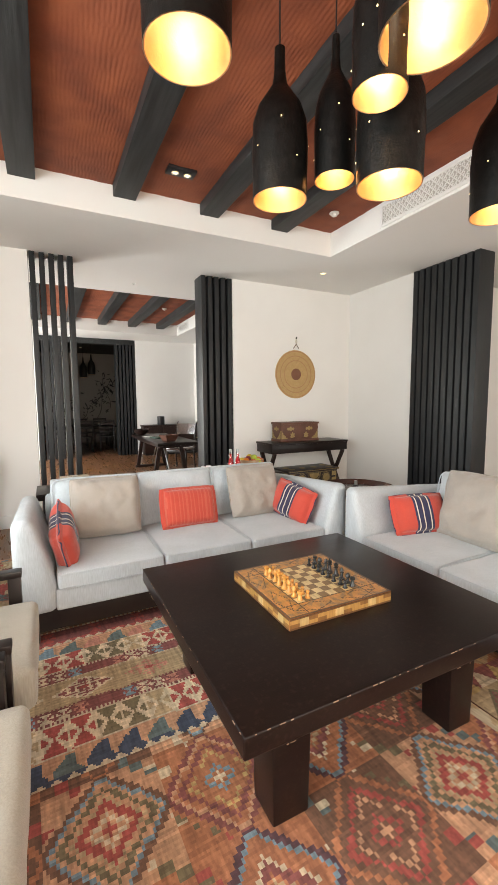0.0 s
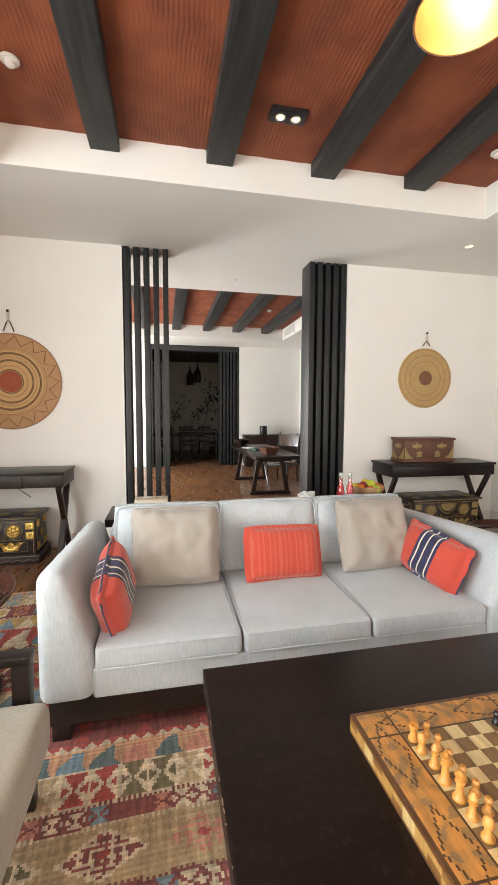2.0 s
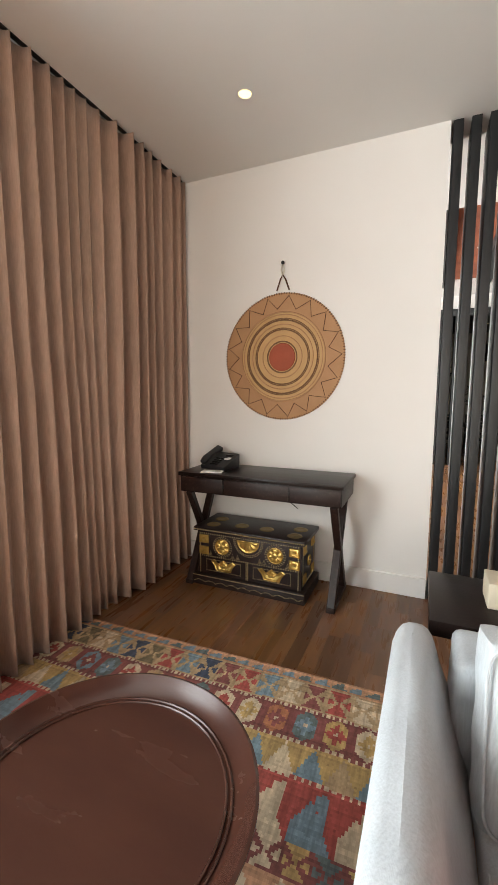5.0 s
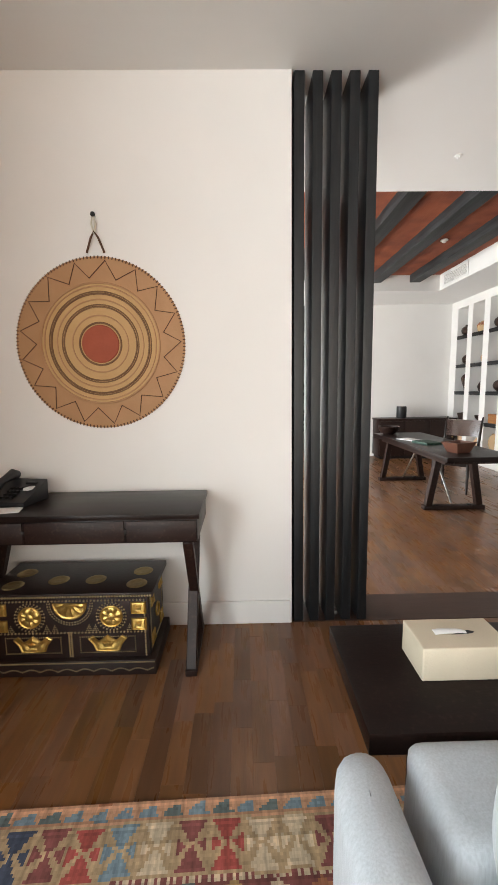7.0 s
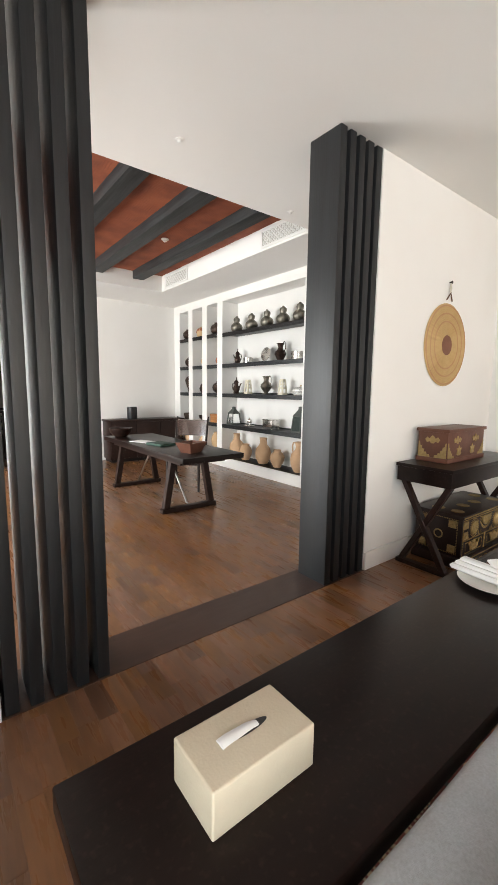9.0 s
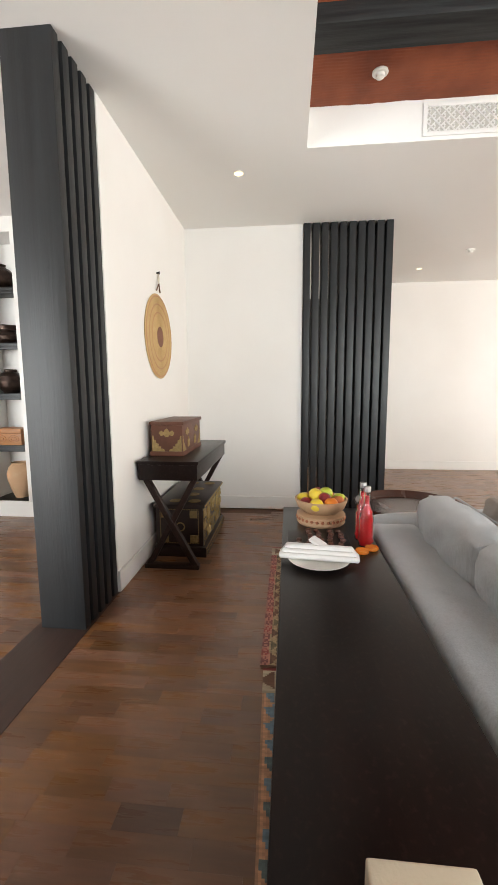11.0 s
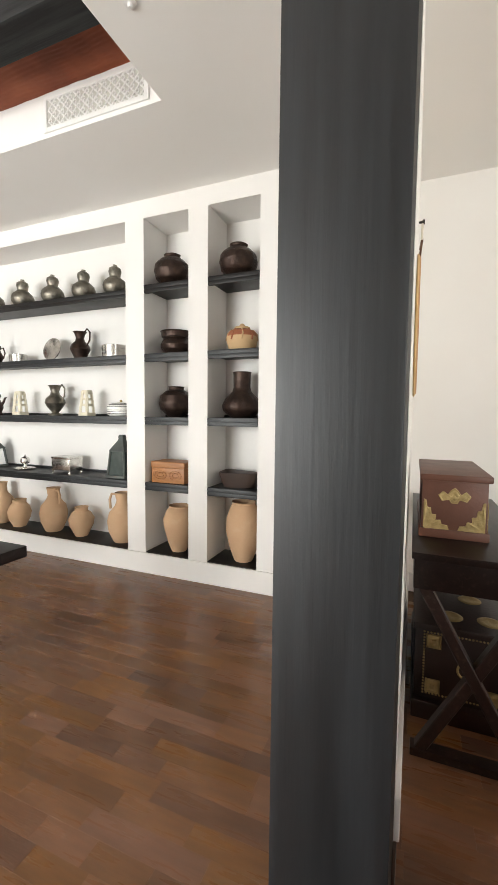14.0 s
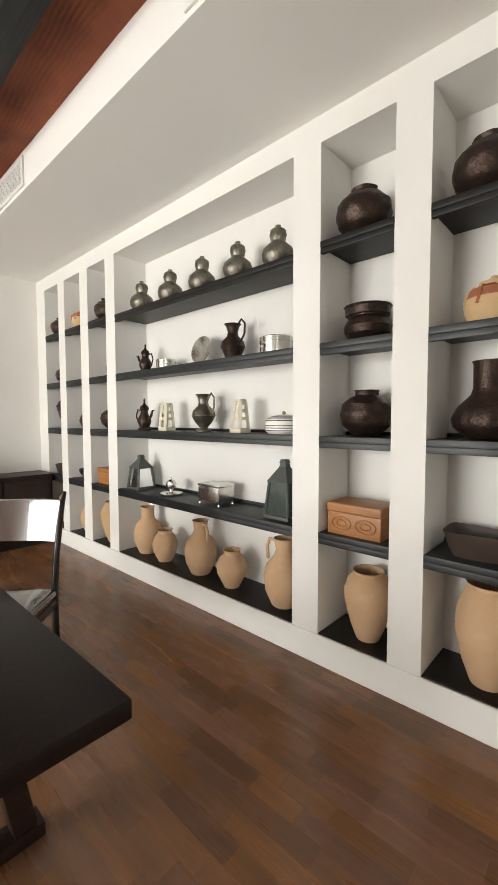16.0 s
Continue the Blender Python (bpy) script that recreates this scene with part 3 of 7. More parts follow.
def sofa(at, seats, label, seed):
    """Local x along the length, y from front to back."""
    t = thing("sofa", label, "sofa", at)
    length = 2 * ARM + seats * SEAT
    fr = bmesh.new()
    bm_box(fr, 0.03, length - 0.03, 0.05, 0.10, 0.08, 0.215, 0.006)
    bm_box(fr, 0.03, length - 0.03, 1.12, 1.17, 0.08, 0.215, 0.006)
    bm_box(fr, 0.03, 0.08, 0.10, 1.12, 0.08, 0.215, 0.006)
    bm_box(fr, length - 0.08, length - 0.03, 0.10, 1.12, 0.08, 0.215, 0.006)
    part("base_frame", fr, CHAIRWOOD, t, "dark wooden base frame")
    for x in (0.04, length - 0.12):
        for y in (0.05, 1.08):
            part("leg", box(x, x + 0.08, y, y + 0.08, 0.0, 0.085, 0.006), CHAIRWOOD, t)
    part("front_panel", soft_box(ARM - 0.01, length - ARM + 0.01, 0.015, 0.3, 0.207, 0.345, 0.022, 0.003, seed), LINEN, t)
    for i in range(2):
        x = 0 if i == 0 else length - ARM
        bm = soft_box(x, x + ARM, 0.0, 1.21, 0.203, 0.785, 0.06, 0.003, seed + i, n=14)
        for v in bm.verts:
            k = min(1, max(0, (v.co.z - 0.38) / 0.38))
            tail = min(1, max(0, (v.co.y - 1.12) / 0.09))
            v.co.z -= min(1, k * 1.3) * 0.072 * max(0, v.co.y - 0.03)
            if (v.co.x > x + ARM / 2) == (i == 0):
                v.co.x += (-1 if i == 0 else 1) * 0.105 * k
            else:
                v.co.x += (1 if i == 0 else -1) * 0.022 * tail
        part("arm", bm, LINEN, t)
    part("back", soft_box(ARM - 0.05, length - ARM + 0.05, 0.98, 1.225, 0.205, 0.700, 0.045, 0.004, seed + 3, n=14), LINEN, t)
    for i in range(seats):
        x = ARM + i * SEAT
        bm = soft_box(x + 0.003, x + SEAT - 0.003, 0.0, 0.98, 0.340, 0.440, 0.026, 0.0065, seed + 5 + i, n=12, bulge=0.020)
        c = part("seat_cushion", bm, LINEN, t)
        for z in (0.349, 0.436):
            part("piping", tube([(x + 0.03, 0.0, z), (x + SEAT / 2, -0.004, z + 0.003), (x + SEAT - 0.03, 0.0, z)], 0.004, 6), LINEN, c)
        for xx in (x + 0.011, x + SEAT - 0.011):
            part("piping", tube([(xx, 0.03, 0.437), (xx, 0.30, 0.445), (xx, 0.66, 0.446)], 0.0035, 6), LINEN, c)
        b = pad(SEAT + 0.02, 0.47, 0.25, 0.40, 0.45, 22, 0.014, seed + 9 + i, at=pose(x + SEAT / 2, 0.875, 0.635, 79))
        bc = part("back_cushion", b, LINEN, t, "pale grey back cushion")
        rim = []
        for q in range(64):
            cq, sq_ = math.cos(2 * math.pi * q / 64), math.sin(2 * math.pi * q / 64)
            rim.append(pose(x + SEAT / 2, 0.875, 0.635, 79) @ Vector(((SEAT + 0.02) / 2 * 0.955 * math.copysign(abs(cq) ** 0.22, cq), 0.235 * 0.955 * math.copysign(abs(sq_) ** 0.22, sq_), 0.088)))
        part("piping", tube([tuple(p) for p in rim], 0.0045, 6, closed=True), LINEN, bc)
    return t


sofa(pose(-0.06, 2.868, 0), 3, "three-seat pale grey linen sofa with dark wooden base", 1)
sofa(pose(2.25, 2.79, 0, 0, 0, -90), 3, "long pale grey linen sofa with dark wooden base", 40)


def square_cushion(at, seed, w=0.56, h=0.50):
    t = thing("throw_cushion", "square oatmeal cushion with stitched piping, leaning on the sofa", "cushion", at, "oatmeal cushions")
    part("cover", pad(w, h, 0.17, 0.66, 0.7, 26, 0.019, seed), OATMEAL, t)
    ring = []
    for i in range(60):
        a = 2 * math.pi * i / 60
        c, s = math.cos(a), math.sin(a)
        ring.append((w / 2 * 0.985 * math.copysign(abs(c) ** 0.28, c), h / 2 * 0.985 * math.copysign(abs(s) ** 0.28, s), 0.004 * math.sin(a * 9)))
    part("piping", tube(ring, 0.006, 6, closed=True), PIPING, t, "stitched taupe piping")
    return t


def band_pillow(name, at, w, h, bands, label, seed, piping=NAVY):
    """A pillow whose cloth changes by bands along its length; bands: (part, material, from, to)."""
    t = thing(name, label, "cushion", at)
    for pname, mat_, spans in bands:
        bm = pad(w, h, 0.15, 0.78, 1.0, 44, 0.004, seed)
        doomed = [f for f in bm.faces if not any(a <= f.calc_center_median().x / w + 0.5 < b for a, b in spans)]
        bmesh.ops.delete(bm, geom=doomed, context="FACES")
        part(pname, bm, mat_, t)
    ring = []
    for i in range(72):
        c, s_ = math.cos(2 * math.pi * i / 72), math.sin(2 * math.pi * i / 72)
        ring.append((w / 2 * 0.985 * math.copysign(abs(c) ** 0.24, c), h / 2 * 0.985 * math.copysign(abs(s_) ** 0.24, s_), 0.003 * math.sin(i)))
    part("piping", tube(ring, 0.0055, 6, closed=True), piping, t, "navy cord piping" if piping is NAVY else "coral cord piping")
    return t


STRIPED = [("cover", CORAL, [(-1, 0.34), (0.64, 2)]), ("navy_band", NAVY, [(0.34, 0.376), (0.388, 0.474), (0.498, 0.592), (0.604, 0.64)]), ("ecru_stripe", ECRU, [(0.376, 0.388), (0.474, 0.498), (0.592, 0.604)])]
FINE = [(i / 15 + 0.001, i / 15 + 0.023) for i in range(1, 15)]
RIBBED = [("cover", CORAL, [(a, b) for a, b in zip([-1] + [q for p, q in FINE], [p for p, q in FINE] + [2])]), ("pale_threads", CORAL_STRIPE, FINE)]
square_cushion(pose(0.535, 3.47, 0.680, 72, 0, -3), 2, 0.50, 0.44)
square_cushion(pose(1.80, 3.48, 0.675, 72, 0, 3), 3, 0.50, 0.45)
band_pillow("striped_pillow", pose(0.228, 3.14, 0.592, 80, 0, 84) @ pose(0, 0, 0, 0, 0, 22), 0.445, 0.32, STRIPED, "coral pillow with navy and ecru bands against the sofa arm", 4)
band_pillow("ribbed_pillow", pose(1.18, 3.44, 0.600, 72, 2, 4), 0.495, 0.33, RIBBED, "coral red pillow with fine pale ribs", 5, CORAL)
band_pillow("striped_pillow", pose(2.055, 3.235, 0.590, 70, 0, -76) @ pose(0, 0, 0, 0, 0, -10), 0.48, 0.31, STRIPED, "coral pillow with navy and ecru bands against the sofa arm", 6)
band_pillow("striped_pillow", pose(2.70, 2.44, 0.590, 66, 0, -12), 0.48, 0.31, STRIPED, "coral pillow with navy and ecru bands against the sofa arm", 7)
square_cushion(pose(2.86, 2.06, 0.690, 74, 0, -90), 8, 0.58, 0.50)


# ---- low table with its chess set ----
t = thing("coffee_table", "large square espresso wood coffee table with worn edges", "table", pose(1.290, 1.868, 0))
part("tabletop", box(-0.688, 0.688, -0.655, 0.655, 0.45, 0.525, 0.008, 3), ESPRESSO, t)
part("apron", box(-0.64, 0.64, -0.61, 0.61, 0.42, 0.451, 0.004), ESPRESSO, t)
for x in (-0.44, 0.44):
    for y in (-0.44, 0.44):
        bm = box(x - 0.08, x + 0.08, y - 0.08, y + 0.08, 0.0, 0.421, 0.01)
        for v in bm.verts:
            k = 1 - 0.10 * (1 - v.co.z / 0.425)
            v.co.x, v.co.y = x + (v.co.x - x) * k, y + (v.co.y - y) * k
        part("leg", bm, ESPRESSO, t)


wear = bmesh.new()
rng = random.Random(8)
for i in range(70):
    l, w_, a = rng.uniform(0.004, 0.022), rng.uniform(0.0015, 0.004), rng.uniform(-0.68, 0.67)
    z = rng.choice((0.5235, 0.5235, 0.4515))
    if i % 3:
        bm_box(wear, a, a + l, -0.6558, -0.6535, z - w_, z - 0.001)
    else:
        bm_box(wear, -0.6888, -0.6865, a, a + l, z - w_, z - 0.001)
tagged(part("worn_chips", wear, material("bare_wood_chips", (0.30, 0.20, 0.13), 0.7), bpy.data.objects["tabletop"], "small pale chips along the worn edges", smooth=False), kind="stuff")


def dyed(name, nx, ny, x0, x1, y0, y1, z, colours, mat_, parent=None, wave=0.0):
    """A woven or inlaid sheet whose small squares each have a colour."""
    X, Y = np.meshgrid(np.linspace(x0, x1, nx + 1), np.linspace(y0, y1, ny + 1))
    zz = z + wave * (np.sin(X * 6 + np.sin(Y * 4)) * 0.5 + np.sin(Y * 7.3) * 0.5) * (np.minimum(1, (X - x0) * 3))
    co = np.stack([X, Y, zz], -1).reshape(-1, 3)
    i = np.arange((nx + 1) * (ny + 1)).reshape(ny + 1, nx + 1)
    f = np.stack([i[:-1, :-1], i[:-1, 1:], i[1:, 1:], i[1:, :-1]], -1).reshape(-1, 4)
    me = bpy.data.meshes.new(name)
    me.from_pydata(co.tolist(), [], f.tolist())
    me.materials.append(mat_)
    at_ = me.color_attributes.new("dye", "FLOAT_COLOR", "CORNER")
    c = np.concatenate([colours.reshape(-1, 3), np.ones((nx * ny, 1))], 1).repeat(4, 0)
    at_.data.foreach_set("color", c.ravel())
    ob = new(name, me)
    if parent is not None:
        ob.parent = parent
    return ob


def chess_board():
    t = thing("chess_board", "inlaid folding chess board on the coffee table", "chess board", pose(1.276, 1.875, 0.525) @ Matrix.Diagonal((1, 1, 0.96, 1)))
    for x0, x1 in ((-0.2775, -0.002), (0.002, 0.2775)):
        part("case_half", box(x0, x1, -0.27, 0.27, 0.0, 0.052, 0.002), HONEYWOOD, t)
    n = 100
    g = (np.arange(n) + 0.5) / n - 0.5
    U, V = np.meshgrid(g * 0.555, g * 0.54)
    col = np.zeros((n, n, 3)) + (0.42, 0.20, 0.055)
    spots = np.sin(U * 70 + np.sin(V * 50) * 2) * np.sin(V * 64 + np.sin(U * 40) * 2)
    col[spots > 0.35] = (0.50, 0.22, 0.06)
    col[spots < -0.45] = (0.26, 0.15, 0.07)
    sq = 0.0436
    inx = (np.abs(U) < sq * 4) & (np.abs(V) < sq * 4)
    a = np.floor(U / sq).astype(int) + np.floor(V / sq).astype(int)
    col[inx & (a % 2 == 0)] = (0.62, 0.48, 0.25)
    col[inx & (a % 2 == 1)] = (0.20, 0.115, 0.05)
    lines = (np.abs(np.abs(U) - sq * 4) < 0.003) | (np.abs(np.abs(V) - sq * 4) < 0.003)
    col[lines] = (0.05, 0.025, 0.012)
    edge = (np.abs(U) > 0.268) | (np.abs(V) > 0.261) | (np.abs(U) < 0.002)
    col[edge] = (0.10, 0.045, 0.02)
    for cx in (-0.225, 0.225):
        for cy in (-0.12, 0.12):
            r = np.abs(U - cx) / 0.04 + np.abs(V - cy) / 0.10
            col[(r > 0.88) & (r < 1.0)] = (0.07, 0.035, 0.015)
    for cy in (-0.222, 0.222):
        for cx in (-0.12, 0.12):
            r = np.abs(U - cx) / 0.10 + np.abs(V - cy) / 0.038
            col[(r > 0.88) & (r < 1.0)] = (0.07, 0.035, 0.015)
    dyed("inlaid_top", n, n, -0.2775, 0.2775, -0.27, 0.27, 0.0535, col, INLAY, t)
    m = 60
    for name_, sgn in (("inlaid_side", -1), ("inlaid_side", 1)):
        W, H = np.meshgrid(np.arange(m), np.arange(6))
        c = np.zeros((6, m, 3)) + (0.40, 0.215, 0.065)
        c[(W // 5 + H // 3) % 3 == 0] = (0.21, 0.095, 0.03)
        c[(W // 5) % 4 == 1] = (0.50, 0.34, 0.15)
        c[0], c[-1] = (0.12, 0.05, 0.02), (0.12, 0.05, 0.02)
        s = dyed(name_, m, 6, -0.2755, 0.2755, 0, 0.052, 0, c, INLAY, t)
        s.matrix_basis = pose(0, sgn * 0.2712, 0, 90)
        s = dyed(name_, m, 6, -0.268, 0.268, 0, 0.052, 0, c, INLAY, t)
        s.matrix_basis = pose(sgn * 0.2787, 0, 0, 90, 0, 90)


chess_board()
PIECE = {
    "pawn": [(0, 0), (0.0125, 0), (0.0125, 0.004), (0.008, 0.009), (0.0055, 0.022), (0.009, 0.026), (0.005, 0.028), (0.009, 0.036), (0.006, 0.043), (0, 0.045)],
    "rook": [(0, 0), (0.014, 0), (0.014, 0.005), (0.010, 0.012), (0.008, 0.034), (0.0125, 0.040), (0.0125, 0.052), (0.008, 0.052), (0.008, 0.048), (0, 0.048)],
    "knight": [(0, 0), (0.014, 0), (0.014, 0.005), (0.009, 0.012), (0.007, 0.028), (0.012, 0.036), (0.011, 0.050), (0.004, 0.060), (0, 0.061)],
    "bishop": [(0, 0), (0.014, 0), (0.014, 0.005), (0.009, 0.012), (0.006, 0.038), (0.011, 0.042), (0.006, 0.045), (0.010, 0.055), (0.005, 0.067), (0.003, 0.072), (0, 0.073)],
    "queen": [(0, 0), (0.0155, 0), (0.0155, 0.006), (0.010, 0.014), (0.007, 0.046), (0.012, 0.052), (0.008, 0.056), (0.013, 0.074), (0.008, 0.076), (0.004, 0.082), (0, 0.083)],
    "king": [(0, 0), (0.016, 0), (0.016, 0.006), (0.010, 0.014), (0.0075, 0.050), (0.013, 0.056), (0.008, 0.060), (0.0125, 0.078), (0.004, 0.081), (0.003, 0.090), (0.006, 0.091), (0, 0.095)],
}
BOXPALE = material("boxwood_piece", (0.58, 0.27, 0.06), 0.35, colour2=(0.48, 0.20, 0.04), scale=30, bump=0.05)
EBONY = material("ebony_piece", (0.012, 0.012, 0.013), 0.25, bump=0.05)
ORDER = ["rook", "knight", "bishop", "queen", "king", "bishop", "knight", "rook"]
piece_mesh = {}
for side, mat_, label_c, xs in (("pale", BOXPALE, "turned honey boxwood", (-0.1526, -0.109)), ("dark", EBONY, "turned black ebony", (0.1526, 0.109))):
    for row_i, x in enumerate(xs):
        for k in range(8):
            kind_ = ORDER[k] if row_i == 0 else "pawn"
            key = (kind_, side)
            if key not in piece_mesh:
                piece_mesh[key] = mesh_of("chess_" + kind_, lathe([(r * 1.0, z * 0.82) for r, z in PIECE[kind_]], 14), mat_)
            ob = new("chess_" + kind_, piece_mesh[key])
            jx, jy = random.uniform(-0.004, 0.004), random.uniform(-0.004, 0.004)
            ob.matrix_basis = pose(1.276 + x + jx, 1.875 - 0.1526 + k * 0.0436 + jy, 0.577)
            tagged(ob, label_c + " chess " + kind_ + " standing on the board", "chess piece", side + " chess pieces")


# ---- armchairs ----
def armchair(at):
    """Faces local +x; dark frame with flat arms, loose cream cushions."""
    t = thing("armchair", "dark wooden armchair with cream cushions and flat arms", "armchair", at, "armchairs")
    for s in (-1, 1):
        y = s * 0.36
        part("armrest", box(-0.62, 0.0, y - 0.032, y + 0.032, 0.565, 0.60, 0.006), CHAIRWOOD, t)
        part("front_leg", box(-0.065, -0.005, y - 0.026, y + 0.026, 0.0, 0.566, 0.005), CHAIRWOOD, t)
        b = bmesh.new()
        bar(b, (-0.60, y, 0.0), (-0.54, y, 0.566), 0.05, 0.055)
        part("back_leg", b, CHAIRWOOD, t)
        part("side_rail", box(-0.56, -0.06, y - 0.02, y + 0.02, 0.22, 0.27, 0.004), CHAIRWOOD, t)
    part("front_rail", box(-0.06, -0.02, -0.335, 0.335, 0.20, 0.27, 0.004), CHAIRWOOD, t)
    part("seat", soft_box(-0.64, 0.07, -0.322, 0.322, 0.272, 0.45, 0.05, 0.004, 61, n=10, bulge=0.02), CREAM, t, "cream seat cushion")
    b = soft_box(-0.09, 0.09, -0.32, 0.32, 0.0, 0.46, 0.05, 0.004, 64, n=8)
    b.transform(pose(-0.62, 0, 0.44, 0, -14))
    part("back_cushion", b, CREAM, t, "cream back cushion")
    f = bmesh.new()
    for y in (-0.3, 0.3):
        bar(f, (-0.66, y, 0.25), (-0.83, y, 0.86), 0.05, 0.04)
    bar(f, (-0.83, -0.325, 0.86), (-0.83, 0.325, 0.86), 0.05, 0.04, up=(1, 0, 0))
    part("back_frame", f, CHAIRWOOD, t)
    return t


first = armchair(pose(0.005, 2.265, 0))
copy_thing(first, pose(-0.01, 1.46, 0))


# ---- round tray tables ----
def tray_table(at, r, z, label):
    t = thing("tray_table", label, "side table", at)
    prof = [(0, z - 0.05), (r * 0.78, z - 0.05), (r * 0.86, z - 0.046), (r * 0.93, z - 0.022), (r * 0.98, z - 0.004), (r, z - 0.006), (r * 1.0, z - 0.014), (r * 0.95, z - 0.045), (r * 0.86, z - 0.068), (0, z - 0.068)]
    tr = part("tray", lathe(prof, 64), TRAYWOOD, t, "polished dished wooden tray")
    for k in (0.80, 0.835):
        part("turned_ring", tube([(r * k * math.cos(a), r * k * math.sin(a), z - 0.047) for a in np.linspace(0, 2 * math.pi, 48, endpoint=False)], 0.004, 6, closed=True), TRAYWOOD, tr)
    fl = lathe([(r * 0.66, 0.004), (r * 0.78, 0.004), (r * 0.78, 0.03), (r * 0.66, 0.03), (r * 0.66, 0.004)], 48)
    part("floor_ring", fl, BLACKWOOD, t)
    part("top_ring", lathe([(r * 0.60, z - 0.095), (r * 0.72, z - 0.095), (r * 0.72, z - 0.066), (r * 0.60, z - 0.066), (r * 0.60, z - 0.095)], 48), BLACKWOOD, t)
    for i in range(6):
        a = 2 * math.pi * (i + 0.35) / 6
        b = bmesh.new()
        bar(b, (r * 0.72 * math.cos(a), r * 0.72 * math.sin(a), 0.028), (r * 0.66 * math.cos(a), r * 0.66 * math.sin(a), z - 0.09), 0.026, 0.026)
        part("leg", b, BLACKWOOD, t)
    return t


tray_table(pose(-0.66, 3.265, 0), 0.385, 0.565, "round tray table of polished brown wood on black legs")
tray_table(pose(3.12, 3.62, 0, 0, 0, 20), 0.40, 0.56, "round tray table of polished brown wood on black legs")
t = thing("table_lighter", "small black jar with a steel cap on the tray table", "jar", pose(3.0, 3.50, 0.511))
part("jar", lathe([(0, 0), (0.035, 0), (0.037, 0.01), (0.037, 0.075), (0.02, 0.09), (0, 0.09)], 20), BLACKPLASTIC, t)
part("cap", lathe([(0, 0.09), (0.016, 0.09), (0.016, 0.13), (0, 0.13)], 16), STEEL, t, "brushed steel cap")


# ---- long table behind the sofa ----
t = thing("sofa_table", "long espresso wood table standing behind the sofa", "table", pose(1.270, 4.336, 0))
part("tabletop", box(-1.22, 1.22, -0.222, 0.222, 0.625, 0.683, 0.006), ESPRESSO, t)
part("apron", box(-1.12, 1.12, -0.15, 0.15, 0.578, 0.626, 0.004), ESPRESSO, t)
for x in (-0.92, 0.86):
    for y in (-0.115, 0.115):
        b = bmesh.new()
        bar(b, (x, y * 1.1, 0.0), (x, y, 0.579), 0.085, 0.085)
        part("leg", b, ESPRESSO, t)

t = thing("tissue_box", "cream leatherette tissue box on the sofa table", "tissue box", pose(0.372, 4.352, 0.683) @ Matrix.Diagonal((0.875, 0.88, 0.88, 1)))
sh = box(-0.143, 0.143, -0.082, 0.082, 0.0, 0.11, 0.006, 3)
part("case", sh, LEATHERETTE, t)
ov = bmesh.new()
bmesh.ops.create_circle(ov, cap_ends=True, segments=28, radius=1.0, matrix=pose(0, 0, 0.1115) @ Matrix.Diagonal((0.062, 0.013, 1, 1)))
part("slot", ov, BLACKPLASTIC, t, "dark oval slot")
ts = bmesh.new()
top_, under = [], []
for i in range(15):
    u = i / 14
    x, w_ = -0.072 + 0.105 * u, 0.015 - 0.006 * u * u
    z = 0.116 + 0.004 * math.sin(math.pi * u) + 0.001 * math.sin(i * 0.7)
    top_.append([ts.verts.new((x, w_ * v, z - 0.003 * v * v)) for v in (-1, -0.5, 0, 0.5, 1)])
    under.append([ts.verts.new((x, w_ * v * 0.9, z - 0.005)) for v in (-1, -0.5, 0, 0.5, 1)])
for rows_ in (top_, under):
    for p, q_ in zip(rows_, rows_[1:]):
        for k in range(4):
            ts.faces.new((p[k], p[k + 1], q_[k + 1], q_[k]))
for k in (0, 4):
    for i in range(14):
        ts.faces.new((top_[i][k], top_[i + 1][k], under[i + 1][k], under[i][k]))
for i in (0, 14):
    for k in range(4):
        ts.faces.new((top_[i][k], top_[i][k + 1], under[i][k + 1], under[i][k]))
part("tissue", ts, WHITEPAPER, t, "white folded tissue lying out of the slot")


def blob(r, squash=0.92, dimple=0.15, segs=20):
    pr = []
    for i in range(13):
        a = math.pi * i / 12
        rr = r * math.sin(a)
        z = -r * squash * math.cos(a)
        if i > 10:
            z -= dimple * r * (i - 10) / 2
        pr.append((rr, z + r * squash))
    return lathe(pr, segs)


FRUIT = {
    "orange": (material("orange_peel", (0.80, 0.24, 0.02), 0.45, colour2=(0.72, 0.18, 0.015), scale=20, bump=0.5, bump_scale=160), 0.038, 0.95, "bright orange"),
    "yellow_apple": (material("yellow_apple_skin", (0.72, 0.55, 0.05), 0.3, colour2=(0.62, 0.40, 0.04), scale=12, bump=0.05), 0.038, 0.92, "glossy yellow apple"),
    "green_apple": (material("green_apple_skin", (0.42, 0.50, 0.05), 0.28, colour2=(0.35, 0.42, 0.04), scale=14, bump=0.05), 0.038, 0.92, "glossy green apple"),
    "red_apple": (material("red_apple_skin", (0.20, 0.012, 0.02), 0.25, colour2=(0.32, 0.03, 0.02), scale=10, bump=0.05), 0.034, 0.9, "dark red apple"),
    "peach": (material("peach_skin", (0.60, 0.20, 0.06), 0.55, colour2=(0.45, 0.06, 0.04), scale=12, bump=0.1), 0.036, 0.95, "red and yellow peach"),
}
BX, BY = 2.215, 4.35
t = thing("fruit_bowl", "pale wooden bowl on a carved wooden stand, full of fruit", "bowl", pose(BX, BY, 0.683))
st = [(0, 0.0), (0.125, 0.0), (0.132, 0.01), (0.128, 0.03), (0.132, 0.05), (0.120, 0.058), (0, 0.058)]
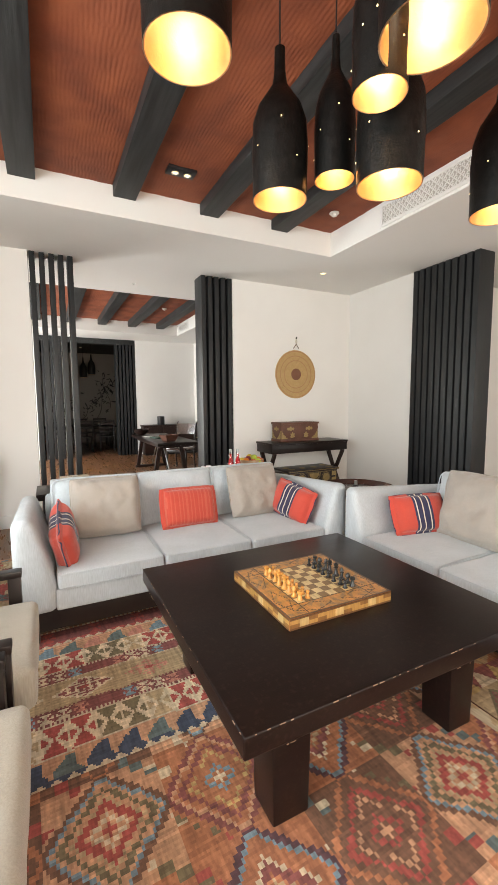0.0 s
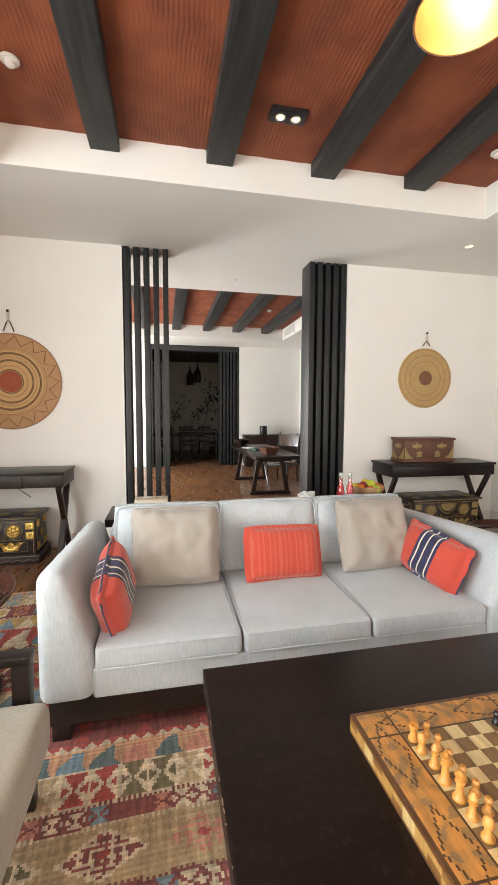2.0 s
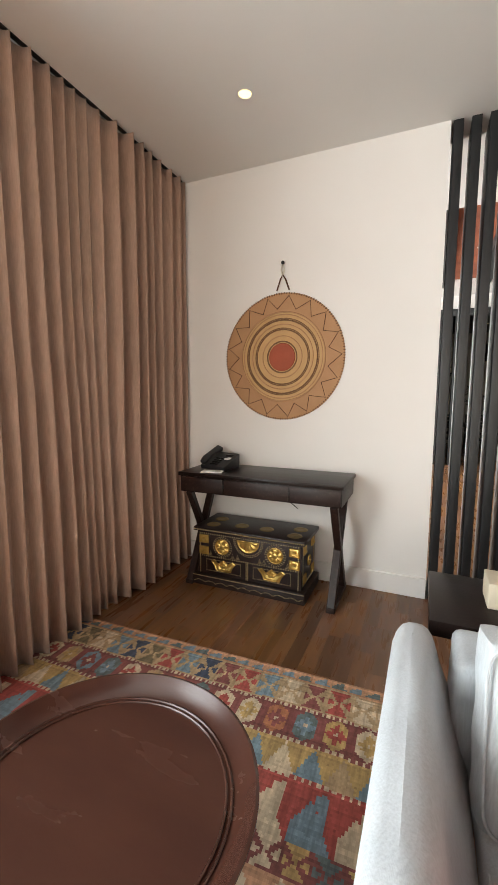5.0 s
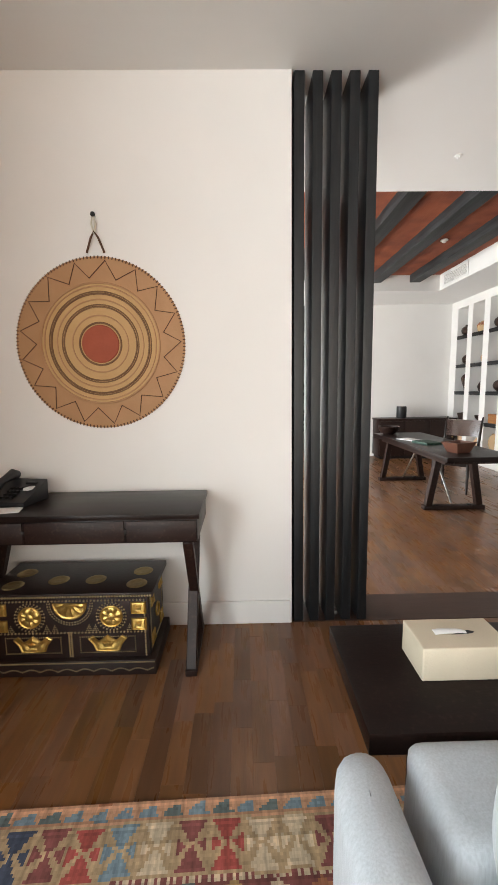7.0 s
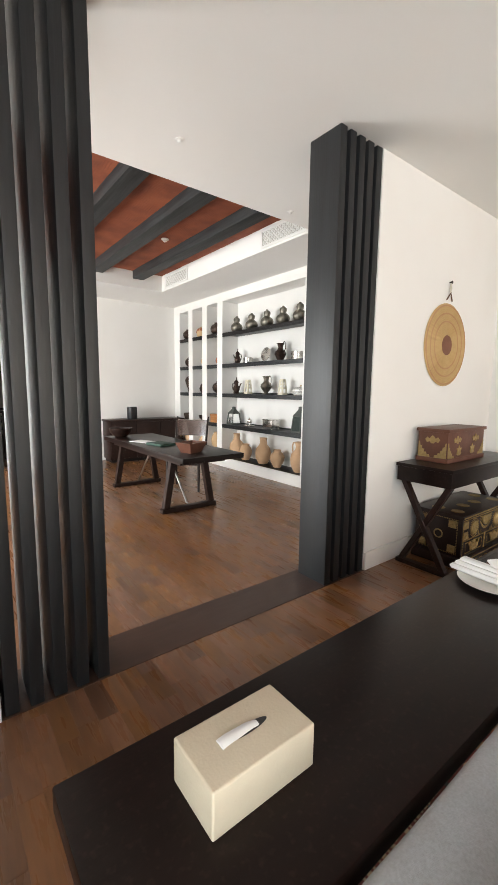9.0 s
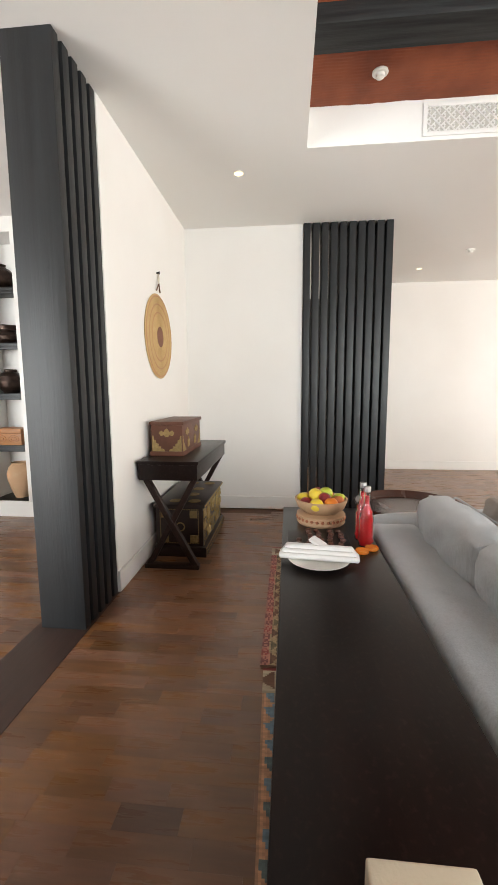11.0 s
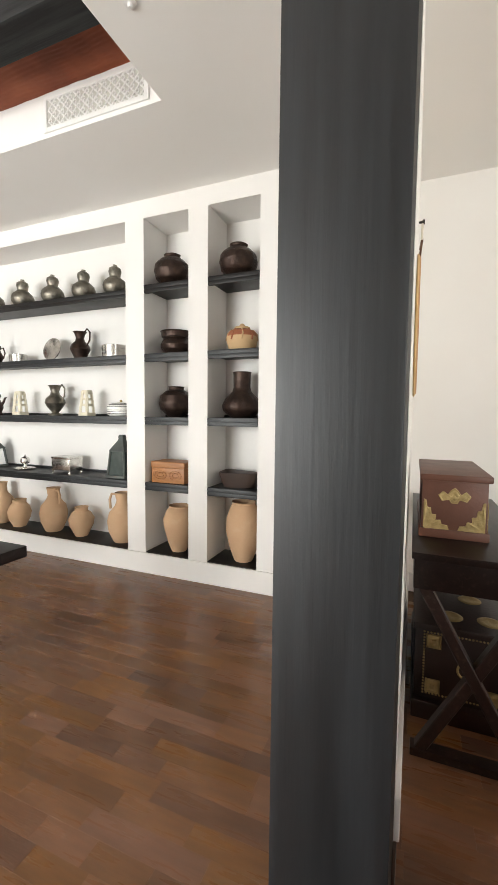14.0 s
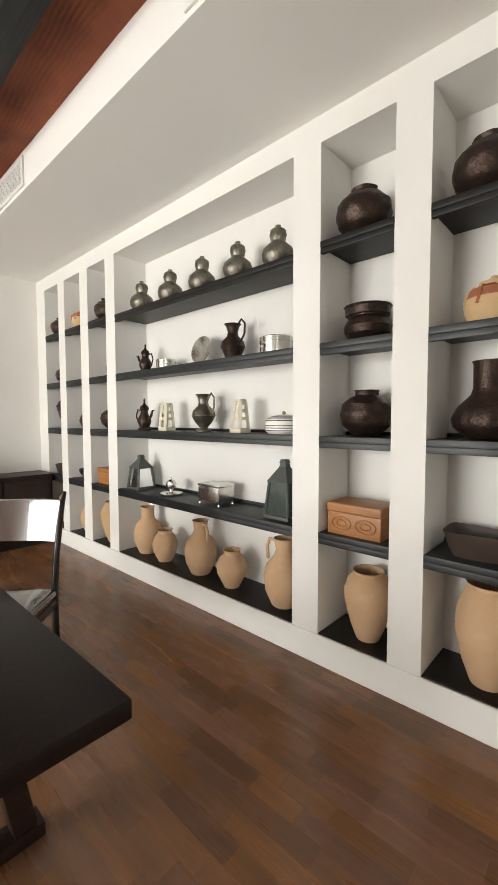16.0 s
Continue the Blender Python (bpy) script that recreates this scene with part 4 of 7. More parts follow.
PALEWOOD = material("pale_carved_wood", (0.46, 0.29, 0.17), 0.55, colour2=(0.36, 0.20, 0.11), scale=14, bump=0.3)
s = part("stand", lathe(st, 40), PALEWOOD, t)
for i in range(28):
    a = 2 * math.pi * i / 28
    part("carved_knob", blob(0.009, 1, 0, 8), REDCLAY, s, at=pose(0.127 * math.cos(a), 0.127 * math.sin(a), 0.022))
part("bowl", lathe([(0, 0.06), (0.09, 0.06), (0.125, 0.085), (0.140, 0.12), (0.142, 0.135), (0.134, 0.135), (0.12, 0.095), (0.08, 0.075), (0, 0.075)], 40), PALEWOOD, t)
spots = [("orange", -0.085, -0.05, 0.105), ("yellow_apple", -0.095, 0.03, 0.105), ("peach", -0.03, -0.09, 0.105), ("green_apple", 0.03, -0.095, 0.105), ("peach", 0.09, -0.035, 0.105), ("orange", 0.095, 0.04, 0.105),
         ("yellow_apple", 0.03, 0.09, 0.105), ("red_apple", -0.04, 0.085, 0.105), ("red_apple", -0.045, -0.005, 0.135), ("green_apple", 0.02, -0.03, 0.14), ("red_apple", 0.06, 0.03, 0.145), ("yellow_apple", 0.0, 0.045, 0.14)]
fm = {}
for kind_, x, y, z in spots:
    mt, r, sq, lab = FRUIT[kind_]
    if kind_ not in fm:
        fm[kind_] = mesh_of(kind_, blob(r, sq), mt)
    ob = new(kind_, fm[kind_])
    ob.matrix_basis = pose(BX + x, BY + y, 0.683 + z - 0.02, random.uniform(-30, 30), random.uniform(-30, 30), random.uniform(0, 360))
    tagged(ob, lab + " lying in the wooden bowl", "fruit", "fruit in the bowl")

for x, y in ((1.965, 4.172), (1.882, 4.168)):
    t = thing("drink_bottle", "glass bottle of red drink with a swing cap", "bottle", pose(x, y, 0.683), "red drink bottles")
    part("drink", lathe([(0, 0.004), (0.030, 0.004), (0.031, 0.02), (0.030, 0.13), (0.022, 0.165), (0.011, 0.195), (0.0105, 0.235), (0, 0.235)], 24), REDDRINK, t, "clear red drink")
    part("glass_body", lathe([(0, 0.0), (0.033, 0.0), (0.034, 0.02), (0.033, 0.132), (0.025, 0.168), (0.015, 0.20), (0.0145, 0.255), (0.0125, 0.255), (0.0125, 0.20), (0.0305, 0.132), (0.031, 0.003), (0, 0.003)], 24), CLEARGLASS, t)
    part("cap", lathe([(0, 0.255), (0.016, 0.255), (0.017, 0.262), (0.016, 0.28), (0, 0.283)], 16), STEEL, t, "pale swing cap")

t = thing("plate", "white china plate with rim on the sofa table", "plate", pose(1.672, 4.40, 0.683))
part("dish", lathe([(0, 0.004), (0.075, 0.004), (0.085, 0.008), (0.13, 0.020), (0.131, 0.023), (0.085, 0.013), (0.07, 0.009), (0, 0.009)], 44), WHITECLAY, t)
nk = bmesh.new()
for i in range(3):
    bar(nk, (-0.02 + 0.012 * i, -0.165 + 0.01 * i, 0.033 + 0.012 * i), (0.01 + 0.010 * i, 0.165 - 0.012 * i, 0.034 + 0.013 * i), 0.075 - 0.018 * i, 0.022, bevel=0.008)
bar(nk, (0.03, -0.03, 0.055), (0.06, 0.03, 0.085), 0.06, 0.012, bevel=0.005)
single("napkin", nk, WHITEPAPER, "white linen napkin rolled on the plate", "napkin", pose(1.672, 4.40, 0.681))

t = thing("snack_tray", "small black tray of dates and dried fruit", "tray", pose(1.93, 4.40, 0.683))
part("board", box(-0.13, 0.10, -0.16, 0.13, 0.0, 0.010, 0.003), BLACKWOOD, t)
DATE = material("date_skin", (0.07, 0.022, 0.014), 0.35, colour2=(0.12, 0.04, 0.02), scale=30, bump=0.4)
for i in range(22):
    x, y = -0.10 + 0.045 * (i % 5) + random.uniform(-0.008, 0.008), -0.12 + 0.05 * (i // 5) + random.uniform(-0.01, 0.01)
    single("date", blob(0.014, 0.7), DATE, "dark glossy date on the black tray", "date", pose(1.93 + x, 4.40 + y, 0.693, 0, 0, random.uniform(0, 360)), "dates on the tray")
for x, y in ((1.79, 4.20), (1.83, 4.15), (1.77, 4.26)):
    single("dried_orange_slice", lathe([(0, 0), (0.028, 0), (0.031, 0.006), (0.028, 0.014), (0.02, 0.012), (0, 0.011)], 18), FRUIT["orange"][0], "dried orange slice beside the tray", "fruit", pose(x, y, 0.683), "orange slices")


# ---- consoles with crossed legs, and the studded chests beneath ----
def console(at, length, top, label, drawers):
    """Local x along the length from 0; y from the front to the wall."""
    t = thing("console_table", label, "console table", at)
    d = 0.48
    part("top", box(0, length, 0, d, top - 0.028, top, 0.004), ESPRESSO, t)
    part("case", box(0.012, length - 0.012, 0.012, d - 0.01, top - 0.15, top - 0.028, 0.004), ESPRESSO, t)
    if drawers:
        for a, b in ((0.02, 0.30), (0.31, 0.70), (0.71, 0.985)):
            dr = part("drawer", box(length * a, length * b, 0.004, 0.02, top - 0.142, top - 0.036, 0.003), DARKWOOD, t, "worn brown drawer front")
        for x in (0.305, 0.705):
            part("latch_pin", box(length * x - 0.006, length * x + 0.006, 0.0, 0.01, top - 0.10, top - 0.075, 0.002), BLACKWOOD, t)
    for x in (0.07, length - 0.07):
        b = bmesh.new()
        bar(b, (x, 0.045, 0.015), (x, d - 0.05, top - 0.15), 0.055, 0.045)
        part("cross_leg", b, DARKWOOD, t)
        b = bmesh.new()
        bar(b, (x + 0.004, d - 0.05, 0.015), (x + 0.004, 0.045, top - 0.15), 0.050, 0.045)
        part("cross_leg", b, DARKWOOD, t)
        part("foot_rail", box(x - 0.03, x + 0.03, 0.02, d - 0.02, 0.0, 0.035, 0.004), DARKWOOD, t)
    return t


console(pose(-1.70, 5.20, 0), 1.245, 0.885, "dark brown console table with drawers and crossed legs", True)
console(pose(2.975, 5.205, 0), 1.36, 0.872, "black-brown console table with crossed legs", False)


def stud_row(bm, a, b, step=0.018, r=0.0045):
    r *= 1.35
    a, b = Vector(a), Vector(b)
    n = max(1, int((b - a).length / step))
    for i in range(n + 1):
        p = a.lerp(b, i / n)
        bmesh.ops.create_icosphere(bm, subdivisions=1, radius=r, matrix=Matrix.Translation(p))


def stud_ring(bm, cx, y, cz, r, n=26, size=0.0042, a0=0, a1=2 * math.pi):
    for i in range(n):
        a = a0 + (a1 - a0) * i / (n - 1 if a1 - a0 < 6 else n)
        bmesh.ops.create_icosphere(bm, subdivisions=1, radius=size * 1.3, matrix=Matrix.Translation((cx + r * math.cos(a), y, cz + r * math.sin(a))))


def plaque(outline, thick=0.006, relief=0.012):
    """A beaten plate in the x-z plane, swelling to its middle."""
    bm = bmesh.new()
    n = len(outline)
    c = bm.verts.new((0, -relief, 0))
    rings_ = []
    for k, base, petal in ((0.22, 0.95, 0.0), (0.34, 0.55, 0.1), (0.52, 0.85, 0.35), (0.70, 0.80, 0.45), (0.84, 0.45, 0.1), (0.93, 0.75, 0.0), (1.0, 0.5, 0.0)):
        rings_.append([bm.verts.new((x * k, -relief * (base + petal * (1 if i % 3 == 1 else -0.6)), z * k)) for i, (x, z) in enumerate(outline)])
    rings_.append([bm.verts.new((x, 0.002, z)) for x, z in outline])
    for i in range(n):
        j = (i + 1) % n
        bm.faces.new((c, rings_[0][i], rings_[0][j]))
        for p, q in zip(rings_, rings_[1:]):
            bm.faces.new((p[i], q[i], q[j], p[j]))
    return bm


CIRCLE = [(math.cos(2 * math.pi * i / 24), math.sin(2 * math.pi * i / 24)) for i in range(24)]


def studded_chest(at, length, height, depth, label, bright):
    t = thing("studded_chest", label, "chest", at)
    metal, studs = (BRASS, STUDS) if bright else (OLDBRASS, OLDBRASS)
    part("plinth", box(-0.025, length + 0.025, -0.03, depth, 0.0, 0.085, 0.006), OLDCHEST, t)
    body = part("body", box(0.01, length - 0.01, 0.0, depth - 0.01, 0.085, height - 0.03, 0.005), OLDCHEST, t)
    lid = part("lid", box(-0.02, length + 0.02, -0.022, depth, height - 0.03, height, 0.006), OLDCHEST, t, "dark worn lid with brass roundels")
    s = bmesh.new()
    stud_row(s, (-0.01, -0.024, height - 0.016), (length + 0.01, -0.024, height - 0.016), 0.014, 0.005)
    zt, zm, zb = height - 0.05, 0.085 + (height - 0.115) * 0.42, 0.095
    stud_row(s, (0.03, -0.002, zt), (length - 0.03, -0.002, zt))
    stud_row(s, (0.03, -0.002, zm), (length - 0.03, -0.002, zm))
    for x in (0.03, length - 0.03):
        stud_row(s, (x, -0.002, zb), (x, -0.002, zt), 0.014)
    for x in (-0.006, 0.006):
        stud_row(s, (length / 2 + x, -0.002, zb), (length / 2 + x, -0.002, zm), 0.012)
    for a, b in ((0.10, 0.44), (0.56, 0.90)):
        for z in (zb + 0.02, zm - 0.025):
            stud_row(s, (length * a, -0.002, z), (length * b, -0.002, z), 0.011, 0.003)
        for x in (a, b):
            stud_row(s, (length * x, -0.002, zb + 0.02), (length * x, -0.002, zm - 0.025), 0.011, 0.003)
    cz = (zt + zm) / 2
    rr = (zt - zm) * 0.34
    for k in (0.26, 0.76):
        stud_ring(s, length * k, -0.002, cz, rr * 1.28, 26)
        stud_ring(s, length * k, -0.002, cz, rr * 1.1, 24, 0.003)
    stud_ring(s, length * 0.51, -0.002, zt - 0.015, rr * 1.75, 24, 0.004, math.pi, 2 * math.pi)
    stud_ring(s, length * 0.51, -0.002, zt - 0.015, rr * 1.95, 26, 0.0035, math.pi, 2 * math.pi)
    for k in (0.14, 0.36, 0.41, 0.62, 0.66, 0.87):
        for lvl in range(4):
            for i in range(4 - lvl):
                bmesh.ops.create_icosphere(s, subdivisions=1, radius=0.0035, matrix=Matrix.Translation((length * k + (i - (3 - lvl) / 2) * 0.009, -0.002, zm + 0.012 + lvl * 0.010)))
    stud_row(s, (-0.015, -0.032, 0.075), (length + 0.015, -0.032, 0.075), 0.010, 0.0035)
    for i in range(90):
        x = -0.01 + (length + 0.02) * i / 89
        bmesh.ops.create_icosphere(s, subdivisions=1, radius=0.0042, matrix=Matrix.Translation((x, -0.032, 0.026 + 0.016 * abs(math.sin(i * 0.33)))))
    tagged(part("studs", s, studs, body, "rows of small brass studs"), kind="stuff")
    for k in (0.26, 0.76):
        part("roundel", plaque([(x * rr, z * rr) for x, z in CIRCLE]), metal, body, "beaten brass roundel", pose(length * k, -0.001, cz))
    lock = [(math.cos(a) * rr * 1.5, math.sin(a) * rr * 1.5) for a in np.linspace(math.pi, 2 * math.pi, 18)]
    part("lock_plate", plaque(lock), metal, body, "half-round beaten brass lock plate", pose(length * 0.51, -0.001, zt - 0.012))
    for k, zz in ((0.075, cz + rr * 0.75), (0.075, cz - rr * 0.75), (0.93, cz + rr * 0.75), (0.93, cz - rr * 0.75)):
        part("corner_plate", plaque([(-0.04, -0.032), (0.04, -0.032), (0.04, 0.032), (-0.04, 0.032)]), metal, body, "square beaten brass plate", pose(length * k, -0.001, zz))
    crown = [(0, -0.045), (0.07, -0.04), (0.085, 0.0), (0.115, 0.035), (0.085, 0.055), (0.055, 0.02), (0.03, 0.035), (0, 0.058), (-0.03, 0.035), (-0.055, 0.02), (-0.085, 0.055), (-0.115, 0.035), (-0.085, 0.0), (-0.07, -0.04)]
    for k in (0.27, 0.73):
        part("drawer_plate", plaque([(x * 0.9, z * 0.9) for x, z in crown]), metal, body, "crown-shaped beaten brass plate", pose(length * k, -0.001, (zb + zm) / 2))
    for x, y in ((0.12, 0.12), (0.38, 0.2), (0.62, 0.2), (0.9, 0.12), (0.9, 0.34), (0.12, 0.34)):
        part("lid_roundel", lathe([(0, 0.004), (0.03, 0.003), (0.034, 0.0045), (0.05, 0.003), (0.055, 0)], 24), OLDBRASS, lid, "worn brass roundel", pose(length * x, depth * y * 1.8, height))
    for x, ang in ((0.0, -90), (length, 90)):
        sd = bmesh.new()
        for a, b in (((0, 0.04, 0.11), (0, depth - 0.05, 0.11)), ((0, 0.04, zt), (0, depth - 0.05, zt)), ((0, 0.04, 0.11), (0, 0.04, zt)), ((0, depth - 0.05, 0.11), (0, depth - 0.05, zt))):
            stud_row(sd, a, b, 0.014, 0.004)
        tagged(part("studs", sd, studs, body, at=pose(x + (0.009 if ang < 0 else -0.009), 0, 0)), kind="stuff")
        for y, z in ((0.08, 0.15), (0.08, zt - 0.04), (depth - 0.09, 0.15), (depth - 0.09, zt - 0.04)):
            part("corner_plate", plaque([(-0.032, -0.032), (0.032, -0.032), (0.032, 0.032), (-0.032, 0.032)]), metal, body, at=pose(x + (0.009 if ang < 0 else -0.009), y, z, 0, 0, ang))
        part("side_ring", tube([(x + (0.0 if ang < 0 else 0.0), depth * 0.46 + 0.035 * math.cos(a), cz - 0.06 + 0.035 * math.sin(a)) for a in np.linspace(0, 2 * math.pi, 20, endpoint=False)], 0.006, 6, closed=True), metal, body)
    return t


studded_chest(pose(-1.585, 5.275, 0), 0.85, 0.455, 0.38, "black wooden chest with beaten brass plates and studs beneath the console", True)
studded_chest(pose(3.28, 5.245, 0), 0.88, 0.455, 0.42, "black wooden chest with tarnished brass plates and studs beneath the console", False)

t = thing("jewel_box", "reddish wooden box with brass fittings on the console", "box", pose(3.235, 5.39, 0.872) @ Matrix.Diagonal((1.0, 1, 1.08, 1)))
part("base", box(-0.01, 0.67, -0.01, 0.27, 0.0, 0.035, 0.004), BOXWOOD, t)
bd = part("body", box(0, 0.66, 0, 0.26, 0.03, 0.235, 0.004), BOXWOOD, t)
part("lid", box(-0.015, 0.675, -0.015, 0.27, 0.235, 0.262, 0.006), BOXWOOD, t)
leaf = [(-0.05, -0.03), (-0.02, -0.045), (0.02, -0.04), (0.05, -0.03), (0.035, 0.0), (0.055, 0.03), (0.02, 0.028), (0.0, 0.06), (-0.02, 0.028), (-0.055, 0.03), (-0.035, 0.0)]
corner_leaf = [(0, 0), (0.105, 0), (0.098, 0.018), (0.075, 0.020), (0.070, 0.038), (0.050, 0.036), (0.052, 0.058), (0.034, 0.060), (0.030, 0.085), (0.016, 0.088), (0.010, 0.118), (0, 0.12)]
crest = [(-0.065, 0.012), (-0.05, -0.012), (-0.025, 0.0), (-0.012, -0.02), (0.012, -0.02), (0.025, 0.0), (0.05, -0.012), (0.065, 0.012), (0.045, 0.030), (0.028, 0.014), (0.014, 0.034), (0, 0.044), (-0.014, 0.034), (-0.028, 0.014), (-0.045, 0.030)]


def face_mounts(width, at):
    """Brass corner foliage and crests over one face of the box; local x runs along the face."""
    for sx, x in ((1, 0.008), (-1, width - 0.008)):
        part("brass_mount", plaque([(sx * a, b) for a, b in corner_leaf][::sx], 0.003, 0.004), OLDBRASS, bd, "tarnished brass corner foliage", at @ pose(x, -0.001, 0.036))
    n_ = max(1, round(width / 0.3))
    for q in range(n_):
        part("brass_mount", plaque(crest, 0.003, 0.005), OLDBRASS, bd, "tarnished brass crest", at @ pose(width * (q + 0.5) / n_, -0.001, 0.165))


face_mounts(0.66, pose(0, 0, 0))
face_mounts(0.26, pose(0, 0.26, 0, 0, 0, -90))
for x in (0.20, 0.44):
    part("brass_mount", plaque([(a * 0.8, b * 0.8) for a, b in leaf], 0.003, 0.006), OLDBRASS, bd, "tarnished leaf-shaped brass mount", pose(x, -0.001, 0.085))


# ---- woven discs on the wall ----
def hook_and_loop(t, z):
    part("nail", lathe([(0, 0), (0.012, 0), (0.014, 0.006), (0.008, 0.012), (0.005, 0.03), (0, 0.03)], 12), BLACKWOOD, t, "dark wall nail", pose(0, -0.03, z, -90))
    part("strap", tube([(-0.05, -0.012, 0.50 * z / 0.70), (-0.02, -0.016, z - 0.12), (0, -0.02, z - 0.09), (0.02, -0.016, z - 0.12), (0.05, -0.012, 0.50 * z / 0.70)], 0.006, 8), BROWNCORD, t, "brown leather strap")
    part("loop", tube([(0.0, -0.018, z - 0.10), (-0.014, -0.018, z - 0.05), (-0.002, -0.02, z + 0.004), (0.012, -0.018, z - 0.05), (0.0, -0.018, z - 0.10)], 0.006, 8), ECRU, t, "pale cord loop")


R = 0.487
t = thing("hide_disc", "round tan hide disc with zigzag stitching hung on the wall", "wall decoration", pose(-1.050, 5.708, 1.757))
flat = pose(0, 0, 0, 90)
part("disc", lathe([(0, 0.012), (R * 0.97, 0.010), (R, 0.006), (R * 0.985, 0.0), (0, 0.0)], 72), TANHIDE, t, at=flat)
part("inner_field", lathe([(0, 0.0165), (R * 0.70, 0.0155), (R * 0.71, 0.010)], 72), TANHIDE2, t, "pale straw-coloured inner field", flat)
part("centre", lathe([(0, 0.0225), (R * 0.215, 0.021), (R * 0.225, 0.014)], 48), RUSSET, t, "russet red centre", flat)


def ring_of(r, thick, mat_, label=""):
    part("ring", tube([(r * math.cos(a), -0.0165, r * math.sin(a)) for a in np.linspace(0, 2 * math.pi, 72, endpoint=False)], thick, 6, closed=True), mat_, t, label)


RINGCORD = material("faded_brown_cord", (0.20, 0.105, 0.05), 0.8, colour2=(0.14, 0.07, 0.034), scale=20, bump=0.4)
for k, th in ((0.245, 0.006), (0.43, 0.005), (0.452, 0.004), (0.578, 0.006), (0.602, 0.004)):
    ring_of(R * k, th, RINGCORD)
for k, th in ((0.70, 0.006), (0.66, 0.004), (0.33, 0.004), (0.51, 0.004)):
    ring_of(R * k, th, TANHIDE)
zz = []
for i in range(34):
    a = 2 * math.pi * i / 34 + random.uniform(-0.03, 0.03)
    r = R * (0.76 if i % 2 else 0.955)
    zz.append((r * math.cos(a), -0.0125, r * math.sin(a)))
part("zigzag_stitch", tube(zz, 0.0035, 5, closed=True), BROWNCORD, t, "dark brown zigzag stitching")
st = bmesh.new()
for i in range(150):
    a = 2 * math.pi * i / 150
    bar(st, (R * 0.975 * math.cos(a), -0.012, R * 0.975 * math.sin(a)), (R * 1.005 * math.cos(a), -0.008, R * 1.005 * math.sin(a)), 0.006, 0.004, up=(0, 1, 0), bevel=0)
part("edge_stitches", st, BROWNCORD, t)
hook_and_loop(t, 0.705)

R = 0.372
t = thing("straw_disc", "round coiled straw disc with brown centre, hung on the wall", "wall decoration", pose(3.690, 5.708, 1.886))
part("disc", lathe([(0, 0.012), (R * 0.97, 0.012), (R, 0.006), (R * 0.985, 0.0), (0, 0.0)], 64), STRAW, t, at=flat)
for i in range(16):
    part("coil", tube([(R * (0.24 + 0.047 * i) * math.cos(a), -0.011, R * (0.24 + 0.047 * i) * math.sin(a)) for a in np.linspace(0, 2 * math.pi, 60, endpoint=False)], 0.0075, 6, closed=True), STRAW if i not in (7, 11, 15) else TANHIDE, t)
part("centre", lathe([(0, 0.020), (R * 0.24, 0.019), (R * 0.25, 0.012)], 40), material("brown_felt", (0.20, 0.085, 0.05), 0.8, bump=0.4), t, "brown centre", flat)
hook_and_loop(t, 0.555)


# ---- telephone and card on the console ----
t = thing("telephone", "black desk telephone on the console table", "telephone", pose(-1.49, 5.47, 0.885, 0, 0, -12))
b = box(-0.11, 0.13, -0.10, 0.10, 0.0, 0.07, 0.01)
for v in b.verts:
    if v.co.z > 0.03:
        v.co.z = 0.028 + (v.co.y + 0.10) * 0.42
part("base", b, BLACKPLASTIC, t)
hs = tube([(-0.075, -0.11, 0.052), (-0.075, -0.08, 0.075), (-0.075, 0.0, 0.118), (-0.075, 0.08, 0.14), (-0.075, 0.11, 0.13)], [0.024, 0.030, 0.020, 0.030, 0.024], 12)
part("handset", hs, BLACKPLASTIC, t)
part("display", box(0.03, 0.09, 0.045, 0.075, 0.092, 0.103, 0.002), BLACKWOOD, t)
part("label_card", box(0.065, 0.10, -0.02, 0.05, 0.075, 0.0875, 0.001), WHITEPAPER, t, "white label card", pose(0, 0.0, -0.002))
kp = bmesh.new()
for i in range(4):
    for j in range(3):
        bm_box(kp, -0.03 + j * 0.026, -0.012 + j * 0.026, -0.08 + i * 0.026, -0.062 + i * 0.026, 0.03 + 0.42 * (0.02 + i * 0.026), 0.042 + 0.42 * (0.02 + i * 0.026), 0.002)
part("keys", kp, BLACKWOOD, t)
single("note_card", box(-0.08, 0.08, -0.05, 0.05, 0.0, 0.006, 0.001), WHITEPAPER, "white folded note card beside the telephone", "card", pose(-1.46, 5.30, 0.885, 0, 0, 14))
single("telephone_cable", tube([(-1.15, 5.66, 0.87), (-1.13, 5.685, 0.80), (-1.08, 5.69, 0.72), (-0.98, 5.69, 0.62), (-0.90, 5.69, 0.56)], 0.004, 6), BLACKPLASTIC, "thin black cable down the wall behind the console", "cable")


